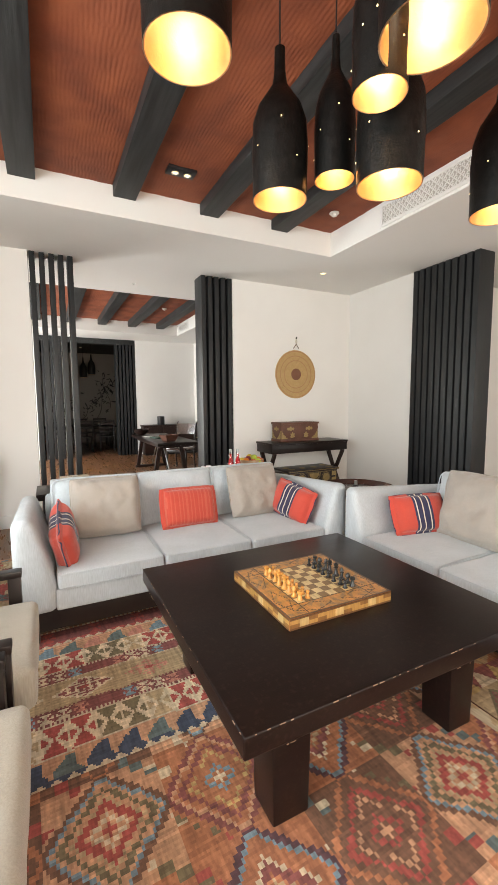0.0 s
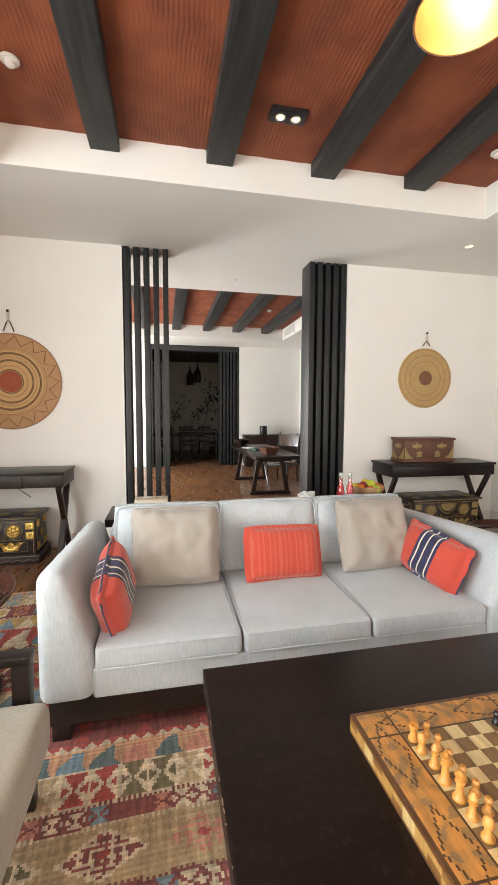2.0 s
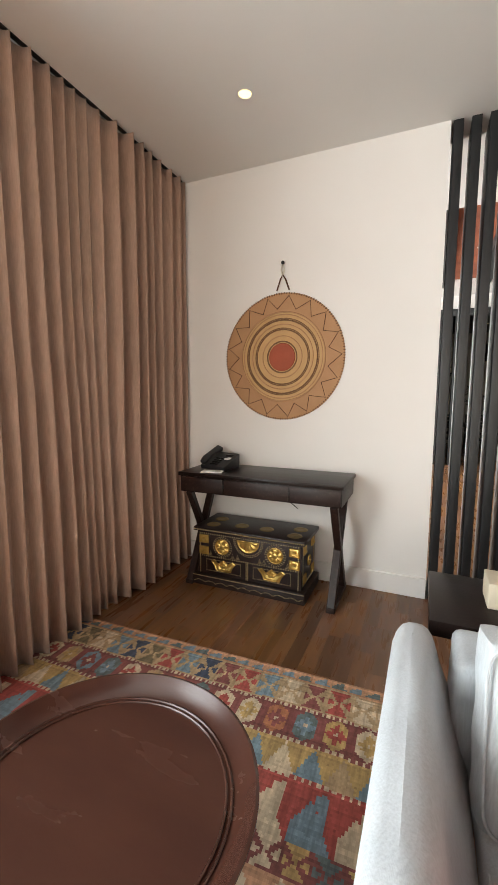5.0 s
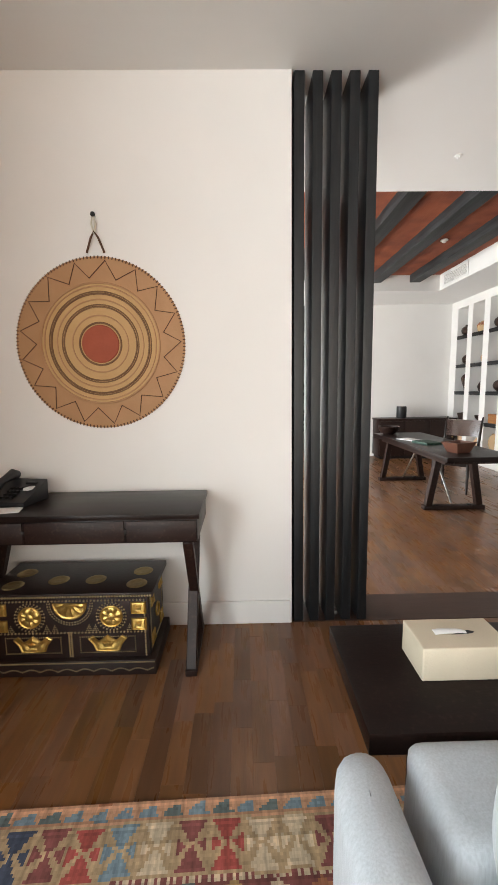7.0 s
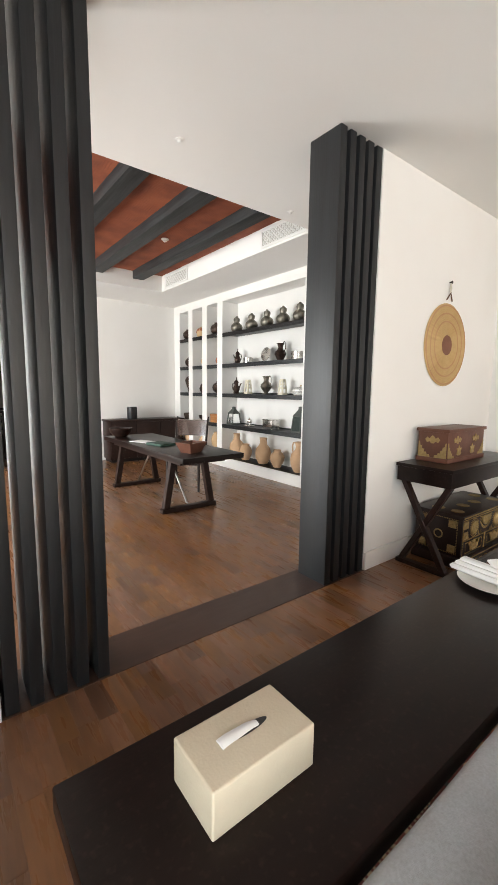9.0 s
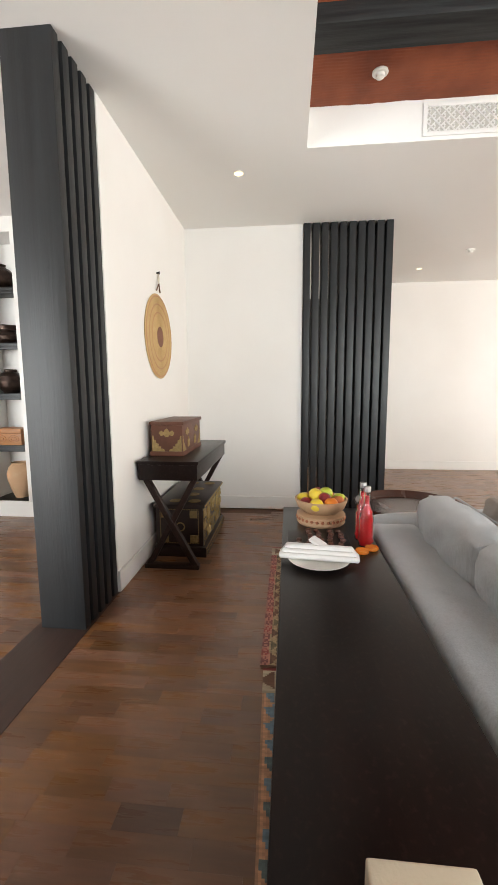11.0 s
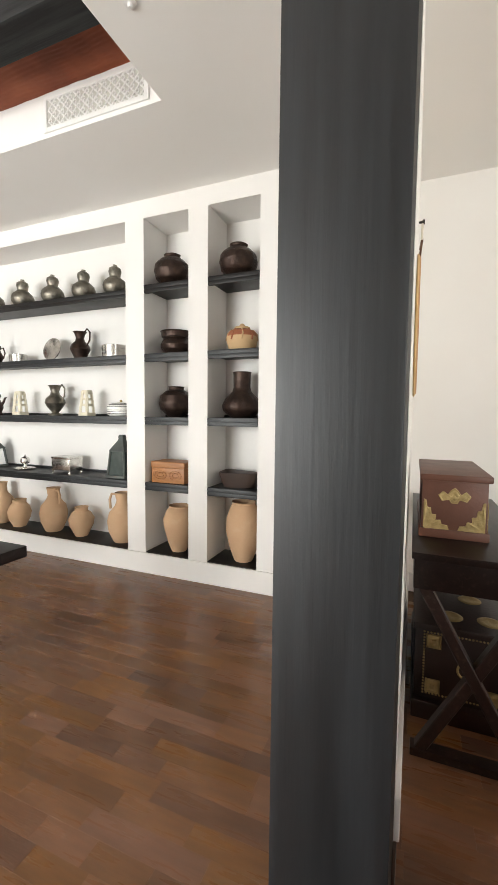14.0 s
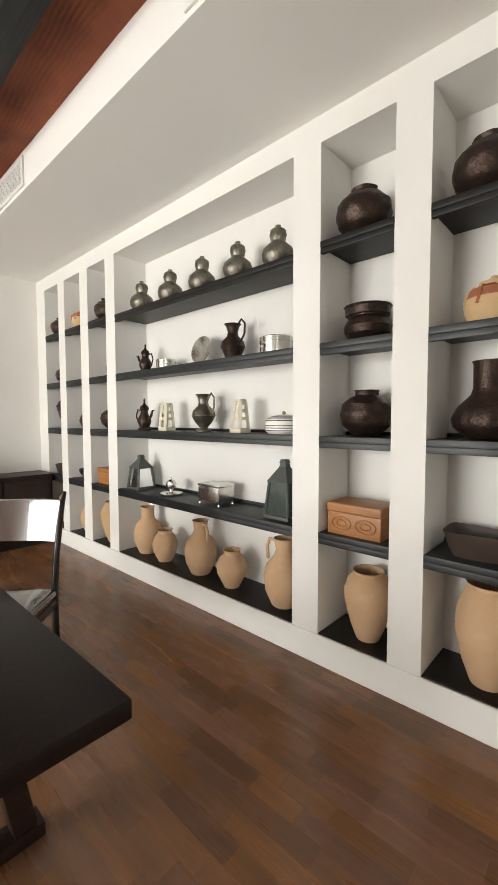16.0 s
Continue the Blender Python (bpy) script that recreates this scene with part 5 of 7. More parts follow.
# ---- curtain ----
def curtain(y0, y1, x, z1):
    t = thing("curtain", "taupe floor-length curtain in deep folds", "curtain", pose(0, 0, 0))
    n, m = int((y1 - y0) / 0.008), 26
    bm = bmesh.new()
    rows = []
    for j in range(m + 1):
        z = 0.012 + (z1 - 0.012) * j / m
        k = 1 - j / m
        r = []
        for i in range(n + 1):
            y = y0 + (y1 - y0) * i / n
            ph = y * 2 * math.pi / 0.108 + 1.9 * math.sin(y * 4.3) + 0.9 * math.sin(y * 11)
            amp = (0.056 + 0.026 * k) * (0.66 + 0.30 * math.sin(y * 3.7 + 1) + 0.25 * math.sin(y * 9.1))
            dx = amp * math.sin(ph + 0.35 * k * math.sin(z * 2 + y * 4)) + 0.018 * math.sin(2 * ph + z) * k
            dy = 0.02 * math.cos(ph) + 0.02 * k * math.sin(y * 6 + z)
            r.append(bm.verts.new((x + dx + 0.03 * k * math.sin(y * 2.1), y + dy, z)))
        rows.append(r)
    for j in range(m):
        for i in range(n):
            bm.faces.new((rows[j][i], rows[j][i + 1], rows[j + 1][i + 1], rows[j + 1][i]))
    c = part("cloth", bm, CURTAIN, t)
    c.modifiers.new("thickness", "SOLIDIFY").thickness = 0.004
    part("track", box(x - 0.012, x + 0.012, y0, y1, z1 - 0.002, 3.199, 0.002), BLACKWOOD, t, "dark curtain track")
    return t


curtain(3.0, 5.66, -1.93, 3.19)


# ---- ceiling fittings ----
def pendant(x, y, z, d, h, label="black bottle-shaped pendant lamp with gold lining", lit=True, top=3.47):
    t = thing("pendant_lamp", label, "pendant lamp", pose(x, y, z), "bottle pendant lamps")
    r = d / 2
    outer = [(r, 0), (r * 1.0, h * 0.10), (r * 1.02, h * 0.35), (r * 0.97, h * 0.50), (r * 0.80, h * 0.60), (r * 0.48, h * 0.69), (r * 0.27, h * 0.75), (r * 0.20, h * 0.84), (r * 0.19, h * 0.985), (r * 0.10, h)]
    part("shade", lathe(outer + [(0, h)], 36), LAMP_BLACK, t)
    inner = [(r * 0.995, -0.001), (r * 0.96, 0.0), (r * 0.955, h * 0.10), (r * 0.975, h * 0.35), (r * 0.92, h * 0.49), (r * 0.75, h * 0.585), (r * 0.42, h * 0.67), (0, h * 0.69)]
    part("lining", lathe(inner, 36), LAMP_GOLD, t, "glowing gold inner face" if lit else "gold inner face")
    part("bulb", lathe([(0, h * 0.22), (0.028, h * 0.25), (0.034, h * 0.32), (0.022, h * 0.42), (0.014, h * 0.50), (0, h * 0.50)], 16), BULB if lit else WHITECLAY, t)
    part("socket", lathe([(0, h * 0.50), (0.02, h * 0.50), (0.02, h * 0.66), (0, h * 0.66)], 14), BLACKPLASTIC, t)
    part("cord", tube([(0, 0, h - 0.01), (0, 0, top - z)], 0.004, 6), BLACKPLASTIC, t, "thin black cord")
    if lit:
        pin = bmesh.new()
        for i in range(9):
            a, zz_ = 2.399 * i, h * (0.12 + 0.045 * i)
            bmesh.ops.create_icosphere(pin, subdivisions=1, radius=0.0035, matrix=Matrix.Translation((r * 1.015 * math.cos(a), r * 1.015 * math.sin(a), zz_)))
        part("pinholes", pin, SPOT, t, "bright pierced pinholes")
    return t


for x, y, z, d, h in ((1.183, 1.993, 2.389, 0.252, 0.66), (1.406, 1.876, 2.474, 0.183, 0.62), (1.477, 1.605, 2.344, 0.266, 0.66), (1.237, 1.417, 2.502, 0.187, 0.58), (1.22, 1.194, 2.521, 0.30, 0.70), (0.661, 1.743, 2.667, 0.31, 0.70), (2.12, 1.55, 2.33, 0.25, 0.66)):
    pendant(x, y, z, d, h)


def downlight(x, y, z):
    t = thing("downlight", "small round recessed downlight in the white ceiling", "downlight", pose(x, y, z), "ceiling downlights")
    part("rim", lathe([(0.045, 0.002), (0.052, -0.004), (0.040, -0.006), (0.036, 0.001)], 28), TRIM, t)
    part("lens", lathe([(0, -0.002), (0.037, -0.002), (0.037, 0.001)], 24), SPOT, t, "glowing warm lens")


for x, y in ((-1.05, 4.98), (3.64, 4.96), (6.6, 2.6)):
    downlight(x, y, 3.2)
t = thing("twin_spotlight", "black recessed fitting with two small spotlights", "spotlight", pose(1.325, 3.91, 3.465))
part("plate", box(-0.125, 0.125, -0.065, 0.065, -0.012, 0.02, 0.004), BLACKPLASTIC, t)
for x in (-0.055, 0.055):
    part("spot_ring", lathe([(0.028, 0), (0.038, -0.016), (0.03, -0.018), (0.026, -0.01)], 22), STEEL, t, at=pose(x, 0, -0.004))
    part("spot_lens", lathe([(0, -0.012), (0.028, -0.012), (0.028, -0.004)], 20), SPOT, t, "glowing lens", pose(x, 0, -0.004))


def detector(x, y, z, label="white ceiling smoke detector"):
    t = thing("smoke_detector", label, "smoke detector", pose(x, y, z), "smoke detectors")
    part("base", lathe([(0, 0), (0.05, 0), (0.052, -0.010), (0.045, -0.016), (0, -0.016)], 26), WHITECLAY, t)
    part("dome", lathe([(0.030, -0.015), (0.027, -0.035), (0.012, -0.042), (0, -0.042)], 22), WHITECLAY, t)


detector(3.03, 3.95, 3.468)
detector(-0.365, 3.82, 3.468)
detector(5.8, 2.2, 3.2)
detector(2.55, 9.085, 3.468)


def sprinkler(x, y, z):
    single("sprinkler", lathe([(0, 0.0), (0.03, 0.0), (0.03, -0.005), (0.012, -0.008), (0.008, -0.022), (0, -0.022)], 18), TRIM, "small white sprinkler head in the ceiling", "sprinkler", pose(x, y, z), "ceiling sprinklers")


for x, y, z in ((1.416, 6.544, 3.2), (2.83, 6.91, 3.2), (0.55, 9.2, 3.468), (6.0, 1.2, 3.2)):
    sprinkler(x, y, z)


def vent(y0, y1, x, z0, z1):
    t = thing("air_vent", "white perforated air grille on the ceiling recess", "air vent", pose(x, y0, z0))
    w, h = y1 - y0, z1 - z0
    fr = bmesh.new()
    for a, b, c, d in ((0, 0.03, 0, h), (w - 0.03, w, 0, h), (0.03, w - 0.03, 0, 0.03), (0.03, w - 0.03, h - 0.03, h)):
        bm_box(fr, -0.012, 0.0, a, b, c, d, 0.003)
    part("frame", fr, TRIM, t)
    part("backing", box(-0.003, 0.0, 0.03, w - 0.03, 0.03, h - 0.03), material("grille_backing", (0.52, 0.50, 0.45), 0.8), t, "grey mesh backing")
    lat = bmesh.new()
    step = 0.034
    for i in range(int((w - 0.06) / step) + 1):
        for j in range(int((h - 0.06) / step) + 1):
            cy, cz = 0.03 + step * (i + 0.5), 0.03 + step * (j + 0.5)
            if cy > w - 0.035 or cz > h - 0.035:
                continue
            s = 1 if (i + j) % 2 else -1
            bar(lat, (-0.006, cy - 0.017, cz - 0.017 * s), (-0.006, cy + 0.017, cz + 0.017 * s), 0.009, 0.006, up=(1, 0, 0), bevel=0)
            bar(lat, (-0.006, cy - 0.014, cz + 0.014 * s), (-0.006, cy + 0.002, cz - 0.002 * s), 0.008, 0.006, up=(1, 0, 0), bevel=0)
    part("lattice", lat, TRIM, t, smooth=False)
    return t


vent(2.2, 3.58, 3.338, 3.225, 3.45)
vent(7.18, 8.0, 3.348, 3.225, 3.45)
vent(9.9, 10.7, 3.348, 3.225, 3.45)


# ---- study: desk, chair, credenza ----
t = thing("desk", "long dark wooden writing desk on trestle legs", "desk", pose(2.315, 8.76, 0))
part("desktop", box(-0.385, 0.413, -1.265, 1.22, 0.675, 0.733, 0.006), ESPRESSO, t)
part("apron", box(-0.30, 0.30, -1.05, 1.02, 0.62, 0.669, 0.004), DARKWOOD, t)
for y in (-0.70, 0.90):
    b = bmesh.new()
    bar(b, (-0.31, y, 0.05), (-0.21, y, 0.62), 0.075, 0.075)
    part("leg", b, DARKWOOD, t)
    b = bmesh.new()
    bar(b, (0.31, y, 0.05), (0.21, y, 0.62), 0.075, 0.075)
    part("leg", b, DARKWOOD, t)
    part("foot_rail", box(-0.37, 0.37, y - 0.045, y + 0.045, 0.0, 0.052, 0.005), DARKWOOD, t)
    b = bmesh.new()
    bar(b, (0, y + (0.04 if y < 0 else -0.04), 0.06), (0, y + (0.55 if y < 0 else -0.55), 0.62), 0.025, 0.018)
    part("brace", b, STEEL, t, "thin steel brace")
    part("foot", lathe([(0, 0), (0.03, 0), (0.03, 0.01), (0, 0.012)], 14), BLACKPLASTIC, t, at=pose(0.2, y, 0.052))

b = bmesh.new()
prof_o = [(-0.13, -0.10), (0.13, -0.10), (0.13, 0.10), (-0.13, 0.10)]
lo = [b.verts.new((x * 0.72, y * 0.72, 0.0)) for x, y in prof_o]
hi = [b.verts.new((x * 1.15, y * 1.15, 0.12)) for x, y in prof_o]
hi2 = [b.verts.new((x * 1.04, y * 1.04, 0.12)) for x, y in prof_o]
lo2 = [b.verts.new((x * 0.64, y * 0.64, 0.02)) for x, y in prof_o]
for a_, c_ in ((lo, hi), (hi, hi2), (hi2, lo2)):
    for i in range(4):
        j = (i + 1) % 4
        b.faces.new((a_[i], a_[j], c_[j], c_[i]))
b.faces.new(lo2), b.faces.new(lo[::-1])
single("wooden_bowl", b, BOXWOOD, "square flared brown wooden bowl on the desk", "bowl", pose(2.24, 7.86, 0.733, 0, 0, 20))
single("round_bowl", lathe([(0, 0), (0.08, 0), (0.15, 0.06), (0.17, 0.13), (0.16, 0.13), (0.14, 0.07), (0.07, 0.015), (0, 0.015)], 28), DARKWOOD, "dark round wooden bowl at the end of the desk", "bowl", pose(2.12, 9.78, 0.733))
t = thing("book", "dark green book lying on the desk", "book", pose(2.22, 8.62, 0.733, 0, 0, 12))
part("cover", box(-0.115, 0.115, -0.16, 0.16, 0.0, 0.028, 0.003), material("green_cloth", (0.02, 0.06, 0.04), 0.6, bump=0.3), t)
part("pages", box(-0.108, 0.118, -0.153, 0.153, 0.004, 0.024, 0.001), WHITEPAPER, t, "pale page edges")
single("paper_sheets", box(-0.105, 0.105, -0.148, 0.148, 0.0, 0.006, 0.001), WHITEPAPER, "loose white sheets of paper on the desk", "paper", pose(2.16, 9.05, 0.733, 0, 0, 24))


HIDE_BROWN = material("glossy_brown_leather", (0.060, 0.030, 0.022), 0.17, colour2=(0.045, 0.022, 0.016), scale=9, bump=0.06, bump_scale=90, spec=0.9, coat=1.0)


def desk_chair(at):
    """Faces local -x; padded top rail, curved back posts, pale seat."""
    t = thing("desk_chair", "dark wooden chair with glossy brown leather back and seat", "chair", at)
    for s in (-1, 1):
        y = s * 0.23
        part("back_post", tube([(0.20, y, 0.0), (0.17, y, 0.22), (0.165, y, 0.46), (0.20, y * 1.02, 0.70), (0.275, y * 1.04, 0.95), (0.325, y * 1.05, 1.035)], [0.017, 0.02, 0.021, 0.019, 0.017, 0.010], 10), CHAIRWOOD, t)
        part("front_leg", tube([(-0.25, y, 0.0), (-0.24, y, 0.22), (-0.235, y, 0.44)], [0.015, 0.019, 0.022], 10), CHAIRWOOD, t)
        part("side_rail", box(-0.24, 0.17, y - 0.014, y + 0.014, 0.38, 0.43, 0.004), CHAIRWOOD, t)
    part("front_rail", box(-0.25, -0.22, -0.22, 0.22, 0.38, 0.43, 0.004), CHAIRWOOD, t)
    part("seat", soft_box(-0.265, 0.18, -0.245, 0.245, 0.43, 0.485, 0.022, 0.003, 71, n=6, bulge=0.015), HIDE_BROWN, t, "dark brown leather seat pad")
    rows_ = []
    b = bmesh.new()
    for k in range(2):
        for j in range(7):
            z = 0.755 + 0.235 * j / 6
            rows_.append([b.verts.new((0.205 + 0.075 * ((z - 0.70) / 0.28) + 0.035 * (1 - (2 * i / 12 - 1) ** 2) + (0.028 if k else -0.012), -0.232 + 0.464 * i / 12, z)) for i in range(13)])
    for k in range(2):
        for j in range(6):
            for i in range(12):
                q = rows_[k * 7 + j], rows_[k * 7 + j + 1]
                b.faces.new((q[0][i], q[0][i + 1], q[1][i + 1], q[1][i]))
    for j in range(6):
        for i in (0, 12):
            b.faces.new((rows_[j][i], rows_[j + 1][i], rows_[7 + j + 1][i], rows_[7 + j][i]))
    for j in (0, 6):
        for i in range(12):
            b.faces.new((rows_[j][i], rows_[j][i + 1], rows_[7 + j][i + 1], rows_[7 + j][i]))
    part("back_pad", b, HIDE_BROWN, t, "glossy brown leather back band")
    return t


desk_chair(pose(2.84, 9.03, 0, 0, 0, 45))

t = thing("credenza", "low dark wooden cabinet against the white wall", "cabinet", pose(2.56, 11.58, 0))
part("body", box(0.02, 1.60, 0.02, 0.44, 0.06, 0.80, 0.004), DARKWOOD, t)
part("top", box(0, 1.62, 0, 0.45, 0.80, 0.84, 0.005), DARKWOOD, t)
part("plinth", box(0.05, 1.57, 0.05, 0.42, 0.0, 0.062), BLACKWOOD, t)
for i in range(3):
    d_ = part("door", box(0.035 + i * 0.52, 0.535 + i * 0.52, 0.005, 0.022, 0.08, 0.785, 0.004), DARKWOOD, t)
    part("handle", lathe([(0, 0), (0.008, 0), (0.008, 0.015), (0.014, 0.022), (0, 0.026)], 12), OLDBRASS, d_, "small brass knob", pose(0.49 + i * 0.52, 0.006, 0.45, 90))
t = thing("speaker", "black cylindrical speaker on the cabinet", "speaker", pose(3.10, 11.78, 0.84))
part("body", lathe([(0, 0), (0.095, 0), (0.10, 0.008), (0.10, 0.235), (0.09, 0.245), (0, 0.245)], 32), BLACKPLASTIC, t)
part("top_plate", lathe([(0, 0.2455), (0.07, 0.2455), (0.07, 0.249), (0, 0.249)], 28), STEEL, t, "pale top plate")

# ---- shelves in the niches ----
SHELF_Z = (2.482, 1.923, 1.383, 0.81)
for a, b_ in NICHES:
    wide = b_ - a > 1
    for k, z in enumerate(SHELF_Z):
        z += 0.018 if k == 0 and not wide else 0.0
        bm = box(4.205, 4.555, a + 0.001, b_ - 0.001, z - 0.035, z, 0.003)
        bm_box(bm, 4.207, 4.235, a + 0.001, b_ - 0.001, z - 0.068, z - 0.0352, 0.003)
        bm_box(bm, 4.525, 4.554, a + 0.001, b_ - 0.001, z + 0.0002, z + 0.022, 0.003)
        single("shelf", bm, CHARCOAL if k else BLACKWOOD, "charcoal-stained wooden shelf board in a white niche", "shelf", group="niche shelves", kind="structure")
    single("niche_floor", box(4.212, 4.555, a + 0.001, b_ - 0.001, 0.1815, 0.189, 0.002), BLACKWOOD, "dark board on the floor of a white niche", "shelf", group="niche floors", kind="structure")


# ---- vessels ----
def pot(name, profile, mat_, label, x, y, z, category="vase", group="", segs=32, k=1.0, spin=None):
    """A thrown or beaten vessel with an open mouth."""
    prof = [(0, 0)] + [(r * k, h * k) for r, h in profile]
    rt, ht = prof[-1]
    prof += [(rt - 0.006, ht - 0.002), (max(0.004, rt - 0.010), ht - 0.05 * k), (max(0.004, rt - 0.004), ht * 0.45), (0, ht * 0.42)]
    return single(name, lathe(prof, segs), mat_, label, category, pose(x, y, z, 0, 0, random.uniform(0, 360) if spin is None else spin), group)


def dented(bm, amp, freq, seed):
    for v in bm.verts:
        v.co += Vector((v.co.x, v.co.y, 0)).normalized() * amp * noise.noise(v.co * freq + Vector((seed, seed, 0))) if (v.co.x or v.co.y) else Vector()
    return bm


GOURD = [(0.070, 0), (0.085, 0.012), (0.115, 0.06), (0.120, 0.095), (0.108, 0.135), (0.075, 0.165), (0.052, 0.185), (0.056, 0.205), (0.064, 0.235), (0.058, 0.268), (0.035, 0.285), (0.020, 0.292), (0.022, 0.305), (0, 0.308)]
for i, y in enumerate((9.876, 9.443, 9.031, 8.64, 8.269)):
    t = thing("gourd_vessel", "hammered pewter gourd-shaped vessel with lid on the shelf", "vessel", pose(4.33, y, 2.482) @ Matrix.Diagonal((0.9, 0.9, 0.9, 1)), "gourd vessels")
    part("body", dented(lathe([(0, 0)] + GOURD[:7], 40), 0.004, 28, i), PEWTER, t)
    part("lid", lathe(GOURD[6:], 28), PEWTER, t)


def ewer(name, label, mat_, x, y, z, k, spout=True, spin=0):
    t = thing(name, label, "coffee pot", pose(x, y, z, 0, 0, spin))
    part("body", lathe([(0, 0), (0.058 * k, 0), (0.06 * k, 0.01 * k), (0.045 * k, 0.03 * k), (0.062 * k, 0.07 * k), (0.060 * k, 0.10 * k), (0.036 * k, 0.145 * k), (0.032 * k, 0.17 * k), (0.042 * k, 0.19 * k), (0, 0.19 * k)], 28), mat_, t)
    part("lid", lathe([(0.043 * k, 0.19 * k), (0.036 * k, 0.215 * k), (0.012 * k, 0.235 * k), (0.006 * k, 0.26 * k), (0.010 * k, 0.268 * k), (0.003 * k, 0.285 * k), (0, 0.29 * k)], 22), mat_, t)
    part("handle", tube([(0, -0.036 * k, 0.175 * k), (0, -0.085 * k, 0.185 * k), (0, -0.105 * k, 0.13 * k), (0, -0.085 * k, 0.07 * k), (0, -0.058 * k, 0.06 * k)], 0.007 * k, 8), mat_, t)
    if spout:
        part("spout", tube([(0, 0.05 * k, 0.09 * k), (0, 0.085 * k, 0.13 * k), (0, 0.105 * k, 0.175 * k), (0, 0.125 * k, 0.178 * k)], [0.016 * k, 0.012 * k, 0.009 * k, 0.005 * k], 8), mat_, t)
    return t


def pitcher(label, mat_, x, y, z, k, foot):
    t = thing("pitcher", label, "pitcher", pose(x, y, z))
    prof = [(0, 0), (0.062, 0), (0.064, 0.012), (0.03, 0.03)] if foot else [(0, 0), (0.05, 0), (0.052, 0.012)]
    b = foot * 0.02
    prof += [(0.075, 0.065 + b), (0.095, 0.105 + b), (0.085, 0.145 + b), (0.045, 0.185 + b), (0.038, 0.215 + b), (0.052, 0.26 + b), (0.066, 0.275 + b), (0.058, 0.274 + b), (0.034, 0.22 + b), (0, 0.20 + b)]
    part("body", lathe([(r * k, h * k) for r, h in prof], 32), mat_, t)
    part("handle", tube([(0, -0.058 * k, 0.27 * k), (0, -0.09 * k, 0.30 * k), (0, -0.125 * k, 0.265 * k), (0, -0.12 * k, 0.19 * k), (0, -0.085 * k, 0.14 * k)], 0.008 * k, 8), mat_, t)
    return t


ewer("coffee_pot", "dark bronze coffee pot with pointed lid and spout", DARKMETAL, 4.37, 9.896, 1.923, 0.95, spin=10)
t = thing("tin_box", "round polished silver lidded box on the shelf", "box", pose(4.38, 9.588, 1.923))
part("body", lathe([(0, 0), (0.085, 0), (0.085, 0.075), (0, 0.075)], 32), SILVER, t)
part("lid", lathe([(0.088, 0.07), (0.088, 0.092), (0.08, 0.097), (0, 0.099)], 32), SILVER, t)
t = thing("silver_plate", "silver plate upright on a small black stand", "plate", pose(4.42, 9.134, 1.923))
part("stand", box(-0.04, 0.05, -0.09, 0.09, 0.0, 0.02, 0.004), BLACKWOOD, t, "black wooden stand")
part("dish", lathe([(0, 0.012), (0.05, 0.010), (0.09, 0.02), (0.115, 0.024), (0.116, 0.018), (0.09, 0.012), (0.05, 0.0), (0, 0.0)], 40), SILVER, t, at=pose(0.0, 0, 0.13, 0, -78))
pitcher("dark bronze pitcher with curled handle on the shelf", DARKMETAL, 4.38, 8.743, 1.923, 1.0, False)
t = thing("tin_box", "round polished silver lidded box on the shelf", "box", pose(4.38, 8.321, 1.923))
part("body", lathe([(0, 0), (0.115, 0), (0.115, 0.095), (0, 0.095)], 36), SILVER, t)
part("lid", lathe([(0.118, 0.085), (0.118, 0.115), (0.11, 0.121), (0, 0.123)], 36), SILVER, t)
part("boss", blob(0.016, 0.6, 0, 12), STEEL, t, at=pose(-0.116, 0.02, 0.05, 0, -90))

ewer("coffee_pot", "dark bronze coffee pot with pointed lid", DARKMETAL, 4.37, 9.927, 1.383, 1.05, spin=190)


def bone_tower(y):
    t = thing("bone_tower", "carved pale bone tower ornament on the shelf", "ornament", pose(4.36, y, 1.383) @ Matrix.Diagonal((0.75, 0.75, 0.95, 1)))
    part("foot", box(-0.075, 0.075, -0.075, 0.075, 0.0, 0.035, 0.004), BONE, t)
    for sx in (-1, 1):
        for sy in (-1, 1):
            part("pillar", bar(bmesh.new(), (0.058 * sx, 0.058 * sy, 0.035), (0.036 * sx, 0.036 * sy, 0.25), 0.034, 0.034), BONE, t)
    b = bmesh.new()
    for i in range(3):
        w = 0.062 - 0.009 * i
        bm_box(b, -w + 0.012, w - 0.012, -w, w, 0.10 + 0.06 * i, 0.125 + 0.06 * i, 0.003)
    part("core", b, BONE, t)
    part("cap", box(-0.044, 0.044, -0.044, 0.044, 0.245, 0.262, 0.003), BONE, t)


bone_tower(9.557)
bone_tower(8.65)
pitcher("dark pewter pitcher on a round foot", PEWTER, 4.37, 9.072, 1.383, 1.03, True)
t = thing("striped_tureen", "white china tureen with fine dark rings and lid", "tureen", pose(4.37, 8.248, 1.383))
part("bowl", lathe([(0, 0), (0.10, 0), (0.125, 0.02), (0.125, 0.075), (0, 0.075)], 36), WHITECLAY, t)
part("lid", lathe([(0.127, 0.075), (0.12, 0.10), (0.07, 0.125), (0.02, 0.132), (0, 0.132)], 36), WHITECLAY, t)
part("knob", blob(0.013, 1, 0, 12), OLDBRASS, t, at=pose(0, 0, 0.13))
for i, (r, z) in enumerate(((0.1265, 0.025), (0.1265, 0.042), (0.1265, 0.058), (0.123, 0.092), (0.108, 0.108), (0.082, 0.121))):
    part("dark_ring", tube([(r * math.cos(a), r * math.sin(a), z) for a in np.linspace(0, 2 * math.pi, 36, endpoint=False)], 0.0028, 5, closed=True), BLACKWOOD, t)


